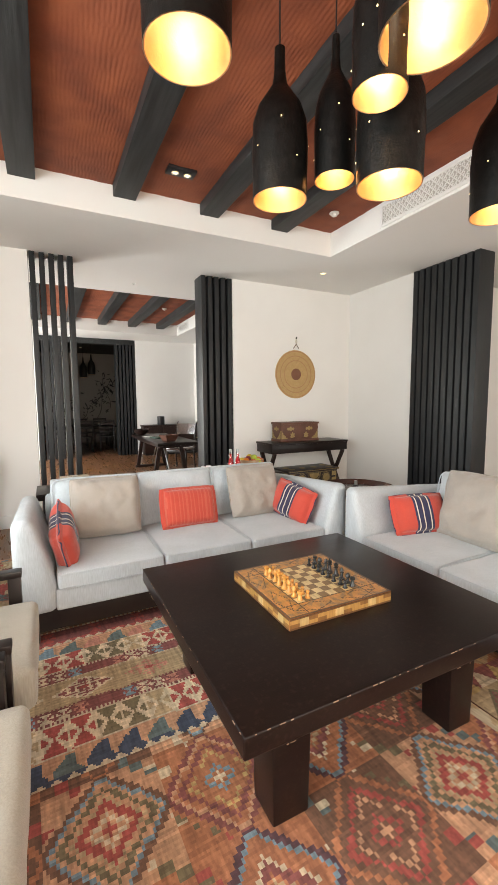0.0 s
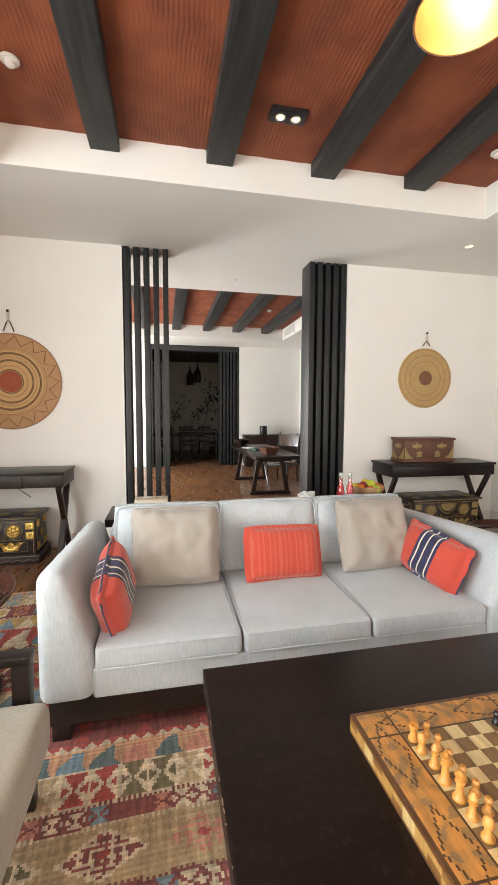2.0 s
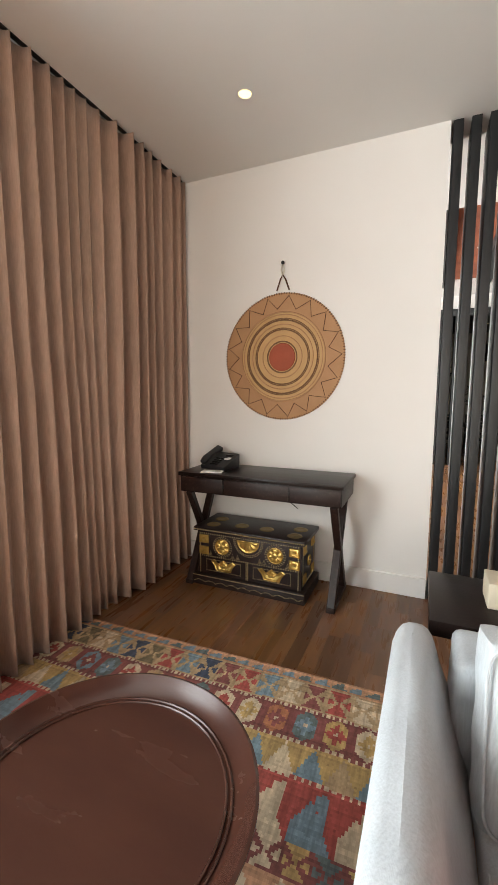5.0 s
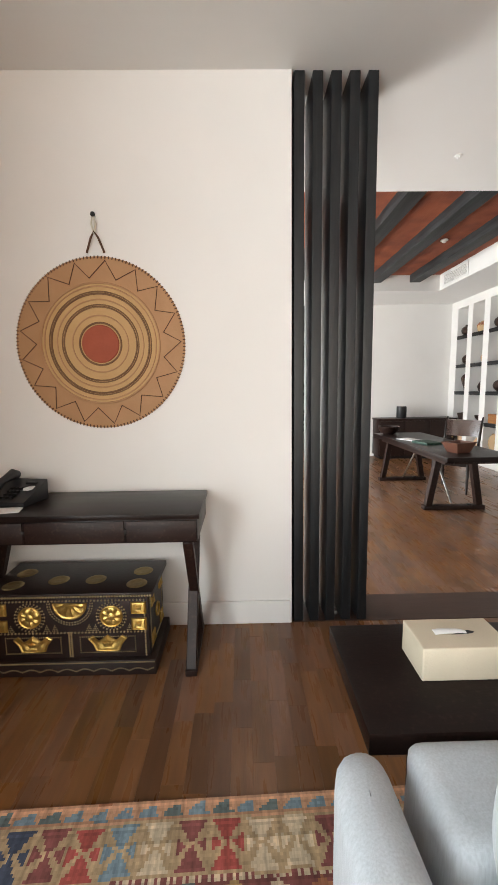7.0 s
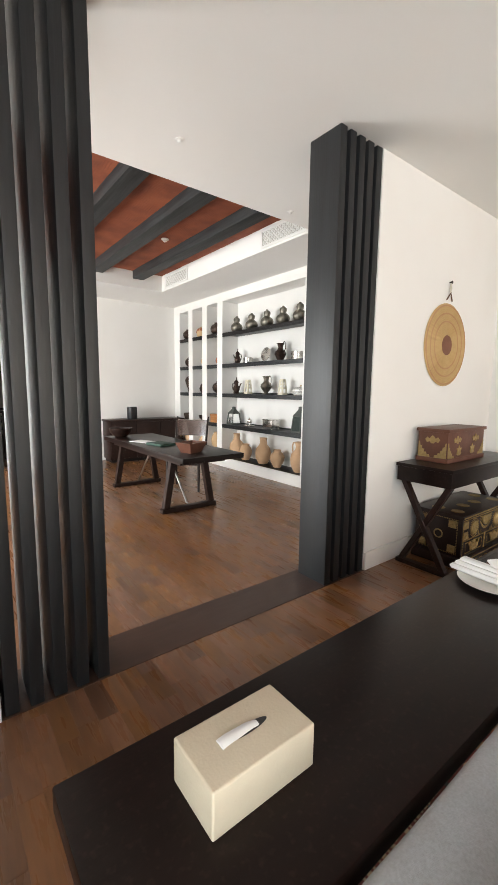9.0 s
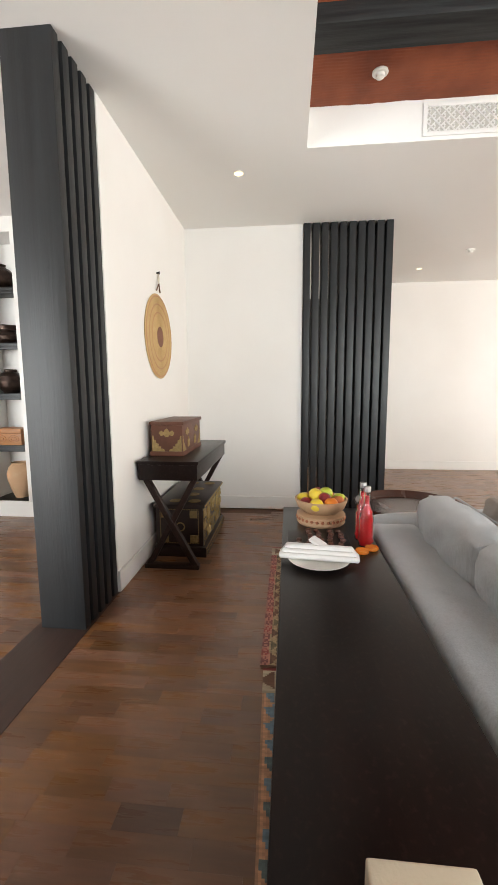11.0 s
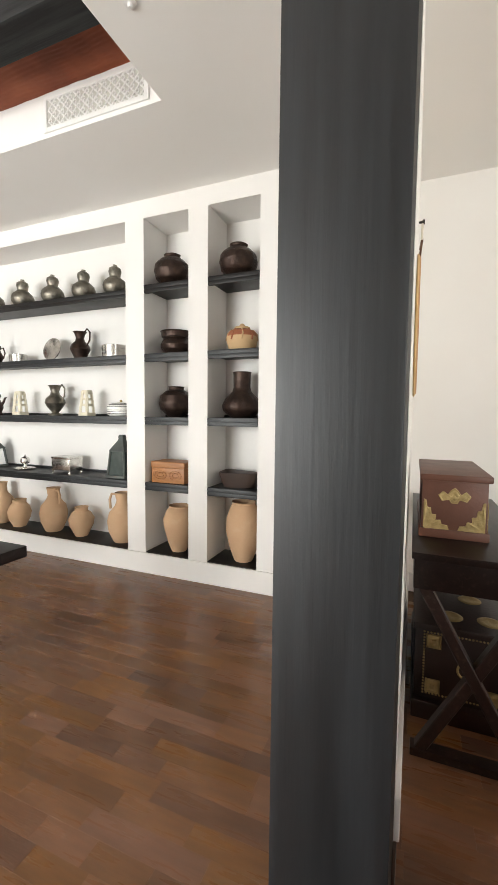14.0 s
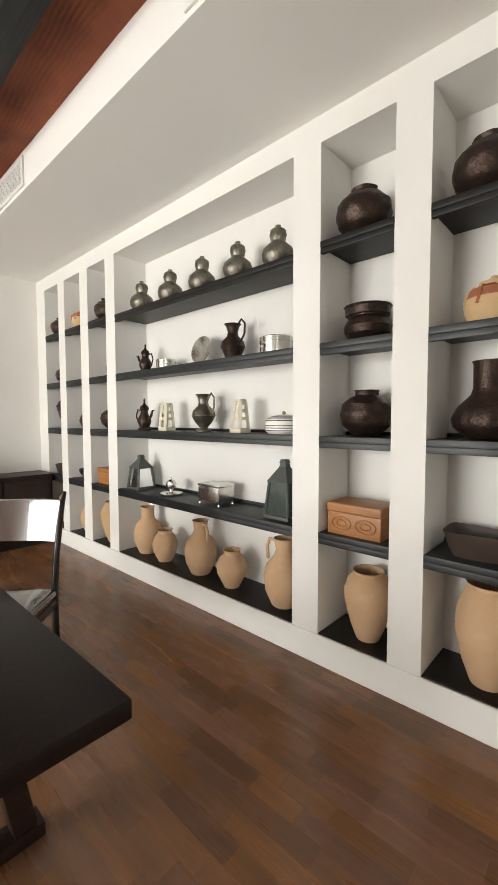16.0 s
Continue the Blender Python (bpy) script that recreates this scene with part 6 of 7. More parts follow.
def lantern(y, w, h, label, tint, pane_=MIRROR):
    t = thing("lantern", label, "lantern", pose(4.37, y, 0.81))
    wood_ = material(tint, (0.085, 0.095, 0.085), 0.5, colour2=(0.05, 0.055, 0.05), scale=12, bump=0.4)
    part("base", box(-w, w, -w, w, 0.0, 0.025, 0.004), wood_, t)
    k = 0.72
    for sx in (-1, 1):
        for sy in (-1, 1):
            part("corner_post", bar(bmesh.new(), (w * 0.92 * sx, w * 0.92 * sy, 0.025), (w * k * sx, w * k * sy, h * 0.62), 0.018, 0.018), wood_, t)
    g = bmesh.new()
    lo_ = [g.verts.new((w * 0.88 * a, w * 0.88 * b2, 0.027)) for a, b2 in ((-1, -1), (1, -1), (1, 1), (-1, 1))]
    hi_ = [g.verts.new((w * 0.68 * a, w * 0.68 * b2, h * 0.61)) for a, b2 in ((-1, -1), (1, -1), (1, 1), (-1, 1))]
    for i in range(4):
        j = (i + 1) % 4
        g.faces.new((lo_[i], lo_[j], hi_[j], hi_[i]))
    part("mirror_pane", g, pane_, t, "dusty mirrored panes", smooth=False)
    r_ = bmesh.new()
    q = [[r_.verts.new((w * s * a, w * s * b2, h * z)) for a, b2 in ((-1, -1), (1, -1), (1, 1), (-1, 1))] for s, z in ((0.80, 0.61), (0.82, 0.635), (0.55, 0.75), (0.26, 0.87), (0.22, 0.93), (0.26, 0.935), (0.2, 1.0))]
    for u, v2 in zip(q, q[1:]):
        for i in range(4):
            j = (i + 1) % 4
            r_.faces.new((u[i], u[j], v2[j], v2[i]))
    r_.faces.new(q[-1]), r_.faces.new(q[0][::-1])
    part("roof", r_, wood_, t, smooth=False)
    return t


lantern(9.999, 0.10, 0.33, "weathered grey-green lantern with mirrored sides", "weathered_green_tin")
lantern(8.238, 0.105, 0.40, "tall grey-black lantern with dark glass sides", "weathered_black_tin", material("smoked_lantern_glass", (0.045, 0.06, 0.055), 0.12, metal=0.4, colour2=(0.10, 0.12, 0.11), scale=16, bump=0.2))
t = thing("silver_server", "small silver dish with a ball-shaped cover", "dish", pose(4.36, 9.505, 0.81))
part("dish", lathe([(0, 0), (0.05, 0), (0.10, 0.012), (0.10, 0.017), (0.05, 0.008), (0, 0.008)], 32), SILVER, t)
part("cover", lathe([(0.045, 0.01), (0.045, 0.02), (0.018, 0.03), (0.014, 0.05), (0.042, 0.07), (0.048, 0.095), (0.036, 0.125), (0.010, 0.138), (0.006, 0.155), (0, 0.158)], 28), SILVER, t)
t = thing("silver_casket", "square silver casket on small feet", "casket", pose(4.37, 8.928, 0.81))
part("body", box(-0.085, 0.085, -0.12, 0.12, 0.03, 0.145, 0.006), SILVER, t)
part("lid", box(-0.09, 0.09, -0.125, 0.125, 0.145, 0.165, 0.006), SILVER, t)
for x in (-0.075, 0.075):
    for y in (-0.11, 0.11):
        part("foot", lathe([(0, 0), (0.012, 0), (0.008, 0.015), (0.012, 0.031), (0, 0.031)], 12), SILVER, t, at=pose(x, y, 0))

JUG = [(0.075, 0), (0.085, 0.01), (0.125, 0.10), (0.138, 0.19), (0.120, 0.27), (0.070, 0.33), (0.055, 0.37), (0.060, 0.43), (0.070, 0.45)]
POTLET = [(0.055, 0), (0.06, 0.01), (0.095, 0.08), (0.105, 0.14), (0.085, 0.20), (0.058, 0.23), (0.060, 0.25), (0.066, 0.26)]
SQUAT = [(0.055, 0), (0.06, 0.01), (0.105, 0.10), (0.115, 0.16), (0.085, 0.215), (0.058, 0.235), (0.058, 0.26), (0.064, 0.268)]
AMPH = [(0.075, 0), (0.08, 0.01), (0.115, 0.10), (0.155, 0.25), (0.160, 0.33), (0.130, 0.41), (0.095, 0.445), (0.105, 0.465)]
TALL = [(0.085, 0), (0.09, 0.01), (0.13, 0.12), (0.165, 0.28), (0.160, 0.40), (0.125, 0.50), (0.105, 0.535), (0.115, 0.555)]
pot("clay_jug", JUG, CLAY, "tall pale clay jug on the niche floor", 4.39, 9.927, 0.189, "jug")
pot("clay_pot", POTLET, CLAY, "small pale clay pot on the niche floor", 4.36, 9.608, 0.189, "pot", k=1.12)


def handled(name, prof, y, k, label):
    t = thing(name, label, "jug", pose(4.38, y, 0.189, 0, 0, 0))
    pr = [(0, 0)] + [(r * k, h * k) for r, h in prof]
    part("body", lathe(pr + [(pr[-1][0] - 0.008, pr[-1][1] - 0.002), (pr[-1][0] - 0.012, pr[-1][1] - 0.06), (0, pr[-1][1] - 0.07)], 34), CLAY, t)
    h = prof[-1][1] * k
    part("handle", tube([(-0.02, -0.055 * k, h * 0.95), (-0.03, -0.10 * k, h * 0.96), (-0.035, -0.125 * k, h * 0.85), (-0.03, -0.12 * k, h * 0.66)], 0.012 * k, 8), CLAY, t)


handled("clay_jug", JUG, 9.134, 1.0, "pale clay jug with a looped handle")
pot("clay_pot", SQUAT, CLAY, "squat pale clay pot on the niche floor", 4.36, 8.743, 0.189, "pot", k=1.08)
t = thing("clay_jug", "tall pale clay jug with a looped handle", "jug", pose(4.38, 8.248, 0.189))
pr = [(0, 0)] + [(r * 1.05, h * 1.05) for r, h in JUG]
part("body", lathe(pr + [(pr[-1][0] - 0.01, pr[-1][1] - 0.06), (0, pr[-1][1] - 0.07)], 34), CLAY, t)
part("handle", tube([(-0.02, 0.06, 0.45), (-0.03, 0.105, 0.455), (-0.035, 0.125, 0.40), (-0.03, 0.12, 0.31)], 0.012, 8), CLAY, t)

ROUND = [(0.075, 0), (0.085, 0.008), (0.135, 0.055), (0.155, 0.115), (0.145, 0.17), (0.105, 0.212), (0.068, 0.228), (0.062, 0.240), (0.072, 0.258)]
FLARE = [(0.075, 0), (0.085, 0.008), (0.125, 0.045), (0.135, 0.085), (0.115, 0.125), (0.100, 0.142), (0.118, 0.18), (0.136, 0.20)]
BALL = [(0.06, 0), (0.07, 0.008), (0.125, 0.06), (0.140, 0.115), (0.125, 0.17), (0.085, 0.205), (0.060, 0.215), (0.058, 0.232), (0.066, 0.242)]
SHOULDER = [(0.07, 0), (0.072, 0.012), (0.085, 0.10), (0.130, 0.24), (0.138, 0.30), (0.105, 0.36), (0.058, 0.395), (0.050, 0.42), (0.066, 0.44)]
FLASK = [(0.085, 0), (0.10, 0.01), (0.150, 0.06), (0.158, 0.10), (0.130, 0.16), (0.080, 0.215), (0.070, 0.25), (0.072, 0.36), (0.078, 0.375)]


def relief_pot(name, prof, y, z, label, k=1.0, freq=30.0, amp=0.006, mat_=DARKMETAL):
    pr = [(0, 0)] + [(r * k, h * k) for r, h in prof]
    fine_ = []
    for (r0, h0), (r1, h1) in zip(pr, pr[1:]):
        for s in range(3):
            fine_.append((r0 + (r1 - r0) * s / 3, h0 + (h1 - h0) * s / 3))
    fine_ += [pr[-1], (pr[-1][0] - 0.008, pr[-1][1] - 0.002), (pr[-1][0] - 0.012, pr[-1][1] - 0.05), (0, pr[-1][1] - 0.06)]
    return single(name, dented(lathe(fine_, 56), amp, freq, y), mat_, label, "pot", pose(4.33 if z > 2 else 4.375, y, z + (0.018 if z > 2 else 0)))


relief_pot("round_pot", ROUND, 7.658, 2.482, "dark bronze round pot with beaten relief", 1.0)
relief_pot("flared_pot", FLARE, 7.647, 1.923, "dark bronze pot with flared neck", 1.0)
relief_pot("ball_pot", BALL, 7.647, 1.383, "black beaten ball-shaped pot", 1.1)
t = thing("carved_box", "honey wooden box with carved front on the shelf", "box", pose(4.36, 7.658, 0.81))
cb = part("body", box(-0.11, 0.11, -0.165, 0.165, 0.0, 0.13, 0.004), HONEYWOOD, t)
part("lid", box(-0.115, 0.115, -0.17, 0.17, 0.13, 0.185, 0.010, 3), HONEYWOOD, t)
for y in (-0.075, 0.075):
    part("carved_rosette", tube([(-0.112, y + 0.06 * math.cos(a), 0.068 + 0.038 * math.sin(a)) for a in np.linspace(0, 2 * math.pi, 24, endpoint=False)], 0.005, 6, closed=True), HONEYWOOD, cb)
    part("carved_rosette", tube([(-0.112, y + 0.03 * math.cos(a), 0.068 + 0.018 * math.sin(a)) for a in np.linspace(0, 2 * math.pi, 20, endpoint=False)], 0.005, 6, closed=True), HONEYWOOD, cb)
pot("clay_jar", AMPH, CLAY, "pale clay jar with narrow mouth on the niche floor", 4.37, 7.616, 0.189, "jar", k=0.88)

relief_pot("round_pot", ROUND, 7.04, 2.482, "dark bronze round pot with beaten relief", 1.0)


def striped_jar(y, z, k=1.0):
    t = thing("striped_jar", "ochre clay jar with russet painted bands and lid", "jar", pose(4.34, y, z + (0.018 if z > 2 else 0)))
    part("body", lathe([(0, 0), (0.105 * k, 0), (0.12 * k, 0.02), (0.135 * k, 0.08 * k), (0.132 * k, 0.125 * k), (0, 0.125 * k)], 34), OCHRE, t)
    part("painted_shoulder", lathe([(0.134 * k, 0.12 * k), (0.115 * k, 0.165 * k), (0.075 * k, 0.185 * k), (0, 0.187 * k)], 34), REDCLAY, t, "russet painted shoulder")
    part("lid", lathe([(0.072 * k, 0.185 * k), (0.068 * k, 0.205 * k), (0.03 * k, 0.215 * k), (0.015 * k, 0.235 * k), (0, 0.237 * k)], 26), OCHRE, t)
    for i in range(9):
        a = 2 * math.pi * i / 9
        part("painted_stroke", tube([(0.137 * k * math.cos(a), 0.137 * k * math.sin(a), 0.085 * k), (0.13 * k * math.cos(a + 0.1), 0.13 * k * math.sin(a + 0.1), 0.14 * k), (0.09 * k * math.cos(a), 0.09 * k * math.sin(a), 0.18 * k)], 0.007, 6), OCHRE if i % 2 else REDCLAY, t)


striped_jar(7.006, 1.923, 0.92)
b = lathe([(0, 0)] + [(r * 1.0, h * 1.0) for r, h in FLASK], 60)
for v in b.verts:
    r_ = math.hypot(v.co.x, v.co.y)
    if r_ > 0.1:
        a = math.atan2(v.co.y, v.co.x)
        s = 1 + 0.05 * abs(math.sin(a * 8)) * (1 if 0.02 < v.co.z < 0.17 else 0)
        v.co.x, v.co.y = v.co.x * s, v.co.y * s
single("ribbed_flask", b, DARKMETAL, "dark bronze flask with ribbed belly and wide neck", "vase", pose(4.375, 7.019, 1.383))


def dough_bowl(y):
    b = bmesh.new()
    sec = []
    for s, z in ((0.72, 0.0), (0.86, 0.05), (1.0, 0.125), (0.93, 0.125), (0.78, 0.06), (0.62, 0.025)):
        sec.append([b.verts.new((0.105 * s * math.copysign(abs(math.cos(a)) ** 0.45, math.cos(a)), 0.175 * s * math.copysign(abs(math.sin(a)) ** 0.45, math.sin(a)), z + 0.008 * math.sin(a * 2))) for a in np.linspace(0, 2 * math.pi, 32, endpoint=False)])
    for p, q in zip(sec, sec[1:]):
        for i in range(32):
            j = (i + 1) % 32
            b.faces.new((p[i], p[j], q[j], q[i]))
    b.faces.new(sec[-1]), b.faces.new(sec[0][::-1])
    single("dough_bowl", b, material("worn_bowl_wood", (0.035, 0.020, 0.014), 0.45, colour2=(0.07, 0.042, 0.03), scale=9, bump=0.3), "worn brown oblong wooden bowl on the shelf", "bowl", pose(4.36, y, 0.81))


dough_bowl(7.019)
pot("clay_jar", TALL, CLAY, "large pale clay jar on the niche floor", 4.375, 6.991, 0.189, "jar", k=0.90)

relief_pot("round_pot", ROUND, 6.411, 2.482, "dark bronze wide pot with beaten relief", 1.02)
t = thing("two_tone_jar", "clay jar, ochre above and russet below, with a small handle", "jar", pose(4.375, 6.411, 1.923))
part("body", lathe([(0, 0), (0.105, 0), (0.118, 0.03), (0.112, 0.10), (0, 0.10)], 32), REDCLAY, t)
part("upper_body", lathe([(0.112, 0.10), (0.10, 0.17), (0.082, 0.22), (0.07, 0.255), (0.078, 0.265), (0.068, 0.262), (0, 0.23)], 32), OCHRE, t)
part("handle", tube([(-0.02, 0.07, 0.25), (-0.02, 0.115, 0.22), (-0.02, 0.12, 0.15), (-0.02, 0.105, 0.10)], 0.009, 8), OCHRE, t)
relief_pot("shoulder_vase", SHOULDER, 6.411, 1.383, "dark bronze high-shouldered vase", 1.0)
dough_bowl(6.411)
pot("clay_jar", AMPH, CLAY, "pale clay jar on the niche floor", 4.37, 6.411, 0.189, "jar", k=0.76)

# farther niches
relief_pot("round_pot", ROUND, 10.514, 2.482, "dark bronze round pot with beaten relief", 0.85)
pot("clay_cup", POTLET, REDCLAY, "small russet clay cup on the shelf", 4.38, 10.514, 1.923, "pot", k=0.7)
relief_pot("ball_pot", BALL, 10.514, 1.383, "black beaten ball-shaped pot", 0.95)
t = thing("carved_box", "honey wooden box on the shelf", "box", pose(4.36, 10.514, 0.81))
part("body", box(-0.10, 0.10, -0.14, 0.14, 0.0, 0.12, 0.004), HONEYWOOD, t)
part("lid", box(-0.105, 0.105, -0.145, 0.145, 0.12, 0.165, 0.008, 3), HONEYWOOD, t)
pot("clay_jar", AMPH, OCHRE, "ochre clay jar on the niche floor", 4.37, 10.514, 0.189, "jar", k=0.92)
striped_jar(11.06, 2.482, 0.95)
pot("clay_pot", SQUAT, CLAY, "small tan clay pot on the shelf", 4.38, 11.06, 1.923, "pot", k=0.7)
relief_pot("bottle_vase", [(0.07, 0), (0.08, 0.01), (0.11, 0.09), (0.09, 0.16), (0.035, 0.23), (0.03, 0.33), (0.045, 0.36)], 11.06, 1.383, "dark bronze bottle vase with slender neck", 0.95)
relief_pot("small_bowl", [(0.05, 0), (0.055, 0.008), (0.11, 0.06), (0.12, 0.11)], 11.06, 0.81, "small dark bowl on the shelf", 1.0)
pot("clay_jug", JUG, CLAY, "pale clay jug on the niche floor", 4.38, 11.06, 0.189, "jug", k=0.9)
relief_pot("round_pot", ROUND, 11.617, 2.482, "dark bronze round pot with beaten relief", 0.8)
relief_pot("ball_pot", BALL, 11.617, 1.923, "black beaten ball-shaped pot", 0.9)
relief_pot("shoulder_vase", SHOULDER, 11.617, 1.383, "dark bronze high-shouldered vase", 0.9)
dough_bowl(11.617)
pot("clay_jar", AMPH, CLAY, "pale clay jar on the niche floor", 4.37, 11.617, 0.189, "jar", k=0.85)


# ---- dining room seen through the far opening ----
t = thing("dining_table", "long black dining table in the dim dining room", "table", pose(1.0, 14.3, 0))
part("tabletop", box(-1.2, 1.2, -0.5, 0.5, 0.70, 0.75, 0.006), BLACKWOOD, t)
for x in (-1.1, 1.1):
    for y in (-0.42, 0.42):
        part("leg", box(x - 0.04, x + 0.04, y - 0.04, y + 0.04, 0.0, 0.701, 0.005), BLACKWOOD, t)


def ladder_chair(at):
    t = thing("dining_chair", "dark wooden ladder-back dining chair", "chair", at, "dining chairs")
    for x in (-0.2, 0.2):
        part("back_post", box(x - 0.018, x + 0.018, 0.18, 0.216, 0.0, 0.95, 0.004), BLACKWOOD, t)
        part("front_leg", box(x - 0.018, x + 0.018, -0.216, -0.18, 0.0, 0.43, 0.004), BLACKWOOD, t)
    part("seat", box(-0.225, 0.225, -0.225, 0.22, 0.43, 0.465, 0.008), BLACKWOOD, t)
    for z in (0.60, 0.72, 0.84, 0.92):
        part("back_slat", box(-0.185, 0.185, 0.188, 0.208, z - 0.025, z + 0.025, 0.003), BLACKWOOD, t)
    return t


dc = ladder_chair(pose(0.55, 13.45, 0, 0, 0, 180))
for x, y, r in ((1.2, 13.45, 180), (1.85, 13.5, 172), (0.55, 15.15, 0), (1.2, 15.15, 0), (1.85, 15.15, 0), (-0.1, 13.45, 180)):
    copy_thing(dc, pose(x, y, 0, 0, 0, r))
for x, y, z in ((1.30, 14.2, 2.28), (1.52, 14.0, 2.36)):
    pendant(x, y, z, 0.22, 0.62, "black bottle-shaped pendant lamp, unlit, in the dining room", False, 3.3)
downlight(1.30, 14.9, 3.3)
t = thing("wall_branch_mural", "dark leafy branches painted on the shaded dining room wall", "mural", pose(0, 16.596, 0))
lf = bmesh.new()
rng = random.Random(4)
for bx, bz, dx, dz in ((0.7, 0.9, 0.5, 1.0), (1.3, 0.8, 0.7, 0.9), (1.9, 0.9, 0.5, 1.5), (0.2, 1.0, 0.4, 1.2), (2.4, 1.3, -0.3, 1.3)):
    pts = [(bx + dx * s / 8 + 0.06 * math.sin(s), -0.004, bz + dz * s / 8) for s in range(9)]
    part("painted_twig", tube(pts, 0.010, 5), BLACKWOOD, t)
    for s in range(30):
        p = pts[rng.randrange(2, 9)]
        a, l = rng.uniform(0, math.pi), rng.uniform(0.05, 0.11)
        x, z = p[0] + rng.uniform(-0.22, 0.22), p[2] + rng.uniform(-0.15, 0.15)
        q = [(x + l * math.cos(a), z + l * math.sin(a)), (x + 0.02 * math.sin(a), z - 0.02 * math.cos(a)), (x - l * math.cos(a), z - l * math.sin(a)), (x - 0.02 * math.sin(a), z + 0.02 * math.cos(a))]
        lf.faces.new([lf.verts.new((u, -0.003 - 0.0005 * (s % 3), w)) for u, w in q])
part("painted_leaves", lf, BLACKWOOD, t, smooth=False)


# ---- kilim rugs ----
DYE = {k: np.array(v) * 0.88 + 0.12 * sum(v) / 3 for k, v in dict(cream=(.55, .43, .28), tan=(.40, .27, .14), maroon=(.22, .058, .050), red=(.36, .055, .04), rust=(.38, .13, .05), peach=(.50, .25, .13), olive=(.16, .12, .06),
                                      teal=(.10, .14, .14), blue=(.15, .23, .28), navy=(.045, .06, .10), brown=(.17, .075, .04), plum=(.10, .04, .05), ochre=(.44, .28, .09), pink=(.48, .18, .12)).items()}


def kilim(X, Y, x0, y1, field_from, seed, bands):
    """Rows of woven motifs across the rug, then a field of stepped lozenges."""
    rng_ = np.random.RandomState(seed)
    C = np.zeros(X.shape + (3,)) + DYE["rust"]
    wob = 0.007 * np.round(np.sin(X * 9 + seed) + 0.6 * np.sin(X * 23))
    y = y1
    V0 = Y + wob * 0.5

    def motifs(lo, hi, pitch, shape, palette, ground, inner=None):
        sel = (V0 <= hi) & (V0 > lo)
        C[sel] = DYE[ground]
        u = (X - x0) / pitch
        k = np.floor(u).astype(int)
        a = np.abs(u - k - 0.5) * 2
        b = np.abs((V0 - (lo + hi) / 2) / ((hi - lo) / 2))
        pick = np.array([DYE[p] for p in palette])[(k * 11 + (k // 3) * 5 + seed) % len(palette)]
        if shape == "bow":
            m_ = ((a < b * 0.92 + 0.03) & (b < 0.90)) | ((b < a * 0.55 - 0.16) & (a < 0.9))
        elif shape == "lozenge":
            m_ = a + b < 0.92
        elif shape == "hexagon":
            m_ = (a < 0.72) & (a * 0.6 + b < 1.02)
        elif shape == "teeth":
            m_ = ((V0 - lo) / (hi - lo)) < 1 - a
        elif shape == "hook":
            m_ = (((V0 - lo) / (hi - lo)) < 0.75 - np.abs(u - k - 0.35) * 1.3) | ((b < 0.8) & (np.abs(u - k - 0.62) < 0.10)) | ((np.abs((V0 - lo) / (hi - lo) - 0.72) < 0.14) & (u - k > 0.4) & (u - k < 0.72))
        elif shape == "comb":
            m_ = a < 0.5
        m_ = m_ & sel
        C[m_] = pick[m_]
        if inner == "lattice":
            g = (np.floor((a + b) * 4.2) + np.floor((a - b + 2) * 4.2)).astype(int) % 2 == 0
            n_ = m_ & g & (a + b < 0.78)
            C[n_] = np.array([DYE[p] for p in ("maroon", "pink", "olive")])[(k % 3)][n_]
            n_ = m_ & (a + b < 0.16)
            C[n_] = DYE["red"]
        if inner == "star":
            n_ = m_ & ((a < 0.18) | (b < 0.16) | (np.abs(a - b) < 0.12)) & (a + b < 0.72)
            C[n_] = np.array([DYE[p] for p in ("red", "blue", "maroon", "ochre")])[(k * 3) % 4][n_]
            n_ = m_ & (a + b < 0.16)
            C[n_] = DYE["cream"]

    i = 0
    while y > field_from:
        h, pitch, shape, palette, ground, inner = bands[i % len(bands)]
        motifs(y - h, y, pitch, shape, palette, ground, inner)
        y -= h
        i += 1
    f = V0 <= y
    px, py = 0.41, 0.45
    u, v = (X - x0) / px + 0.12 * seed, Y / py
    su, sv = np.round(u * 28) / 28, np.round(v * 24) / 24
    d = np.abs((su % 1) - 0.5) + np.abs((sv % 1) - 0.5)
    idx = (np.floor(u).astype(int) * 3 + np.floor(v).astype(int) * 5) % 4
    pal = np.array([DYE[p] for p in ("rust", "rust", "peach", "brown")])
    C[f] = pal[idx][f]
    for lo, hi, cols in ((0.455, 0.50, ("blue", "peach", "blue", "brown")), (0.50, 0.56, ("plum", "maroon", "brown", "rust")), (0.35, 0.41, ("rust", "maroon", "olive", "red")), (0.27, 0.30, ("cream", "ochre", "tan", "peach")), (0.19, 0.27, ("maroon", "rust", "red", "brown")), (0.11, 0.15, ("tan", "blue", "cream", "red")), (0.0, 0.06, ("cream", "cream", "red", "peach"))):
        m_ = f & (d >= lo) & (d < hi)
        C[m_] = np.array([DYE[p] for p in cols])[idx][m_]
    sp = f & (d > 0.62) & ((np.floor(u * 9) + np.floor(v * 11)).astype(int) % 5 == 0)
    C[sp] = np.array([DYE[p] for p in ("cream", "olive", "red", "teal")])[(np.floor(u * 9).astype(int) + np.floor(v * 7).astype(int)) % 4][sp]
    streak = rng_.normal(1, 0.10, (X.shape[0], 1, 1)) * (1 + 0.10 * np.sin(Y * 3.1 + X * 0.7))[..., None]
    return np.clip(C * streak * rng_.normal(1, 0.07, X.shape)[..., None], 0.01, 0.9)


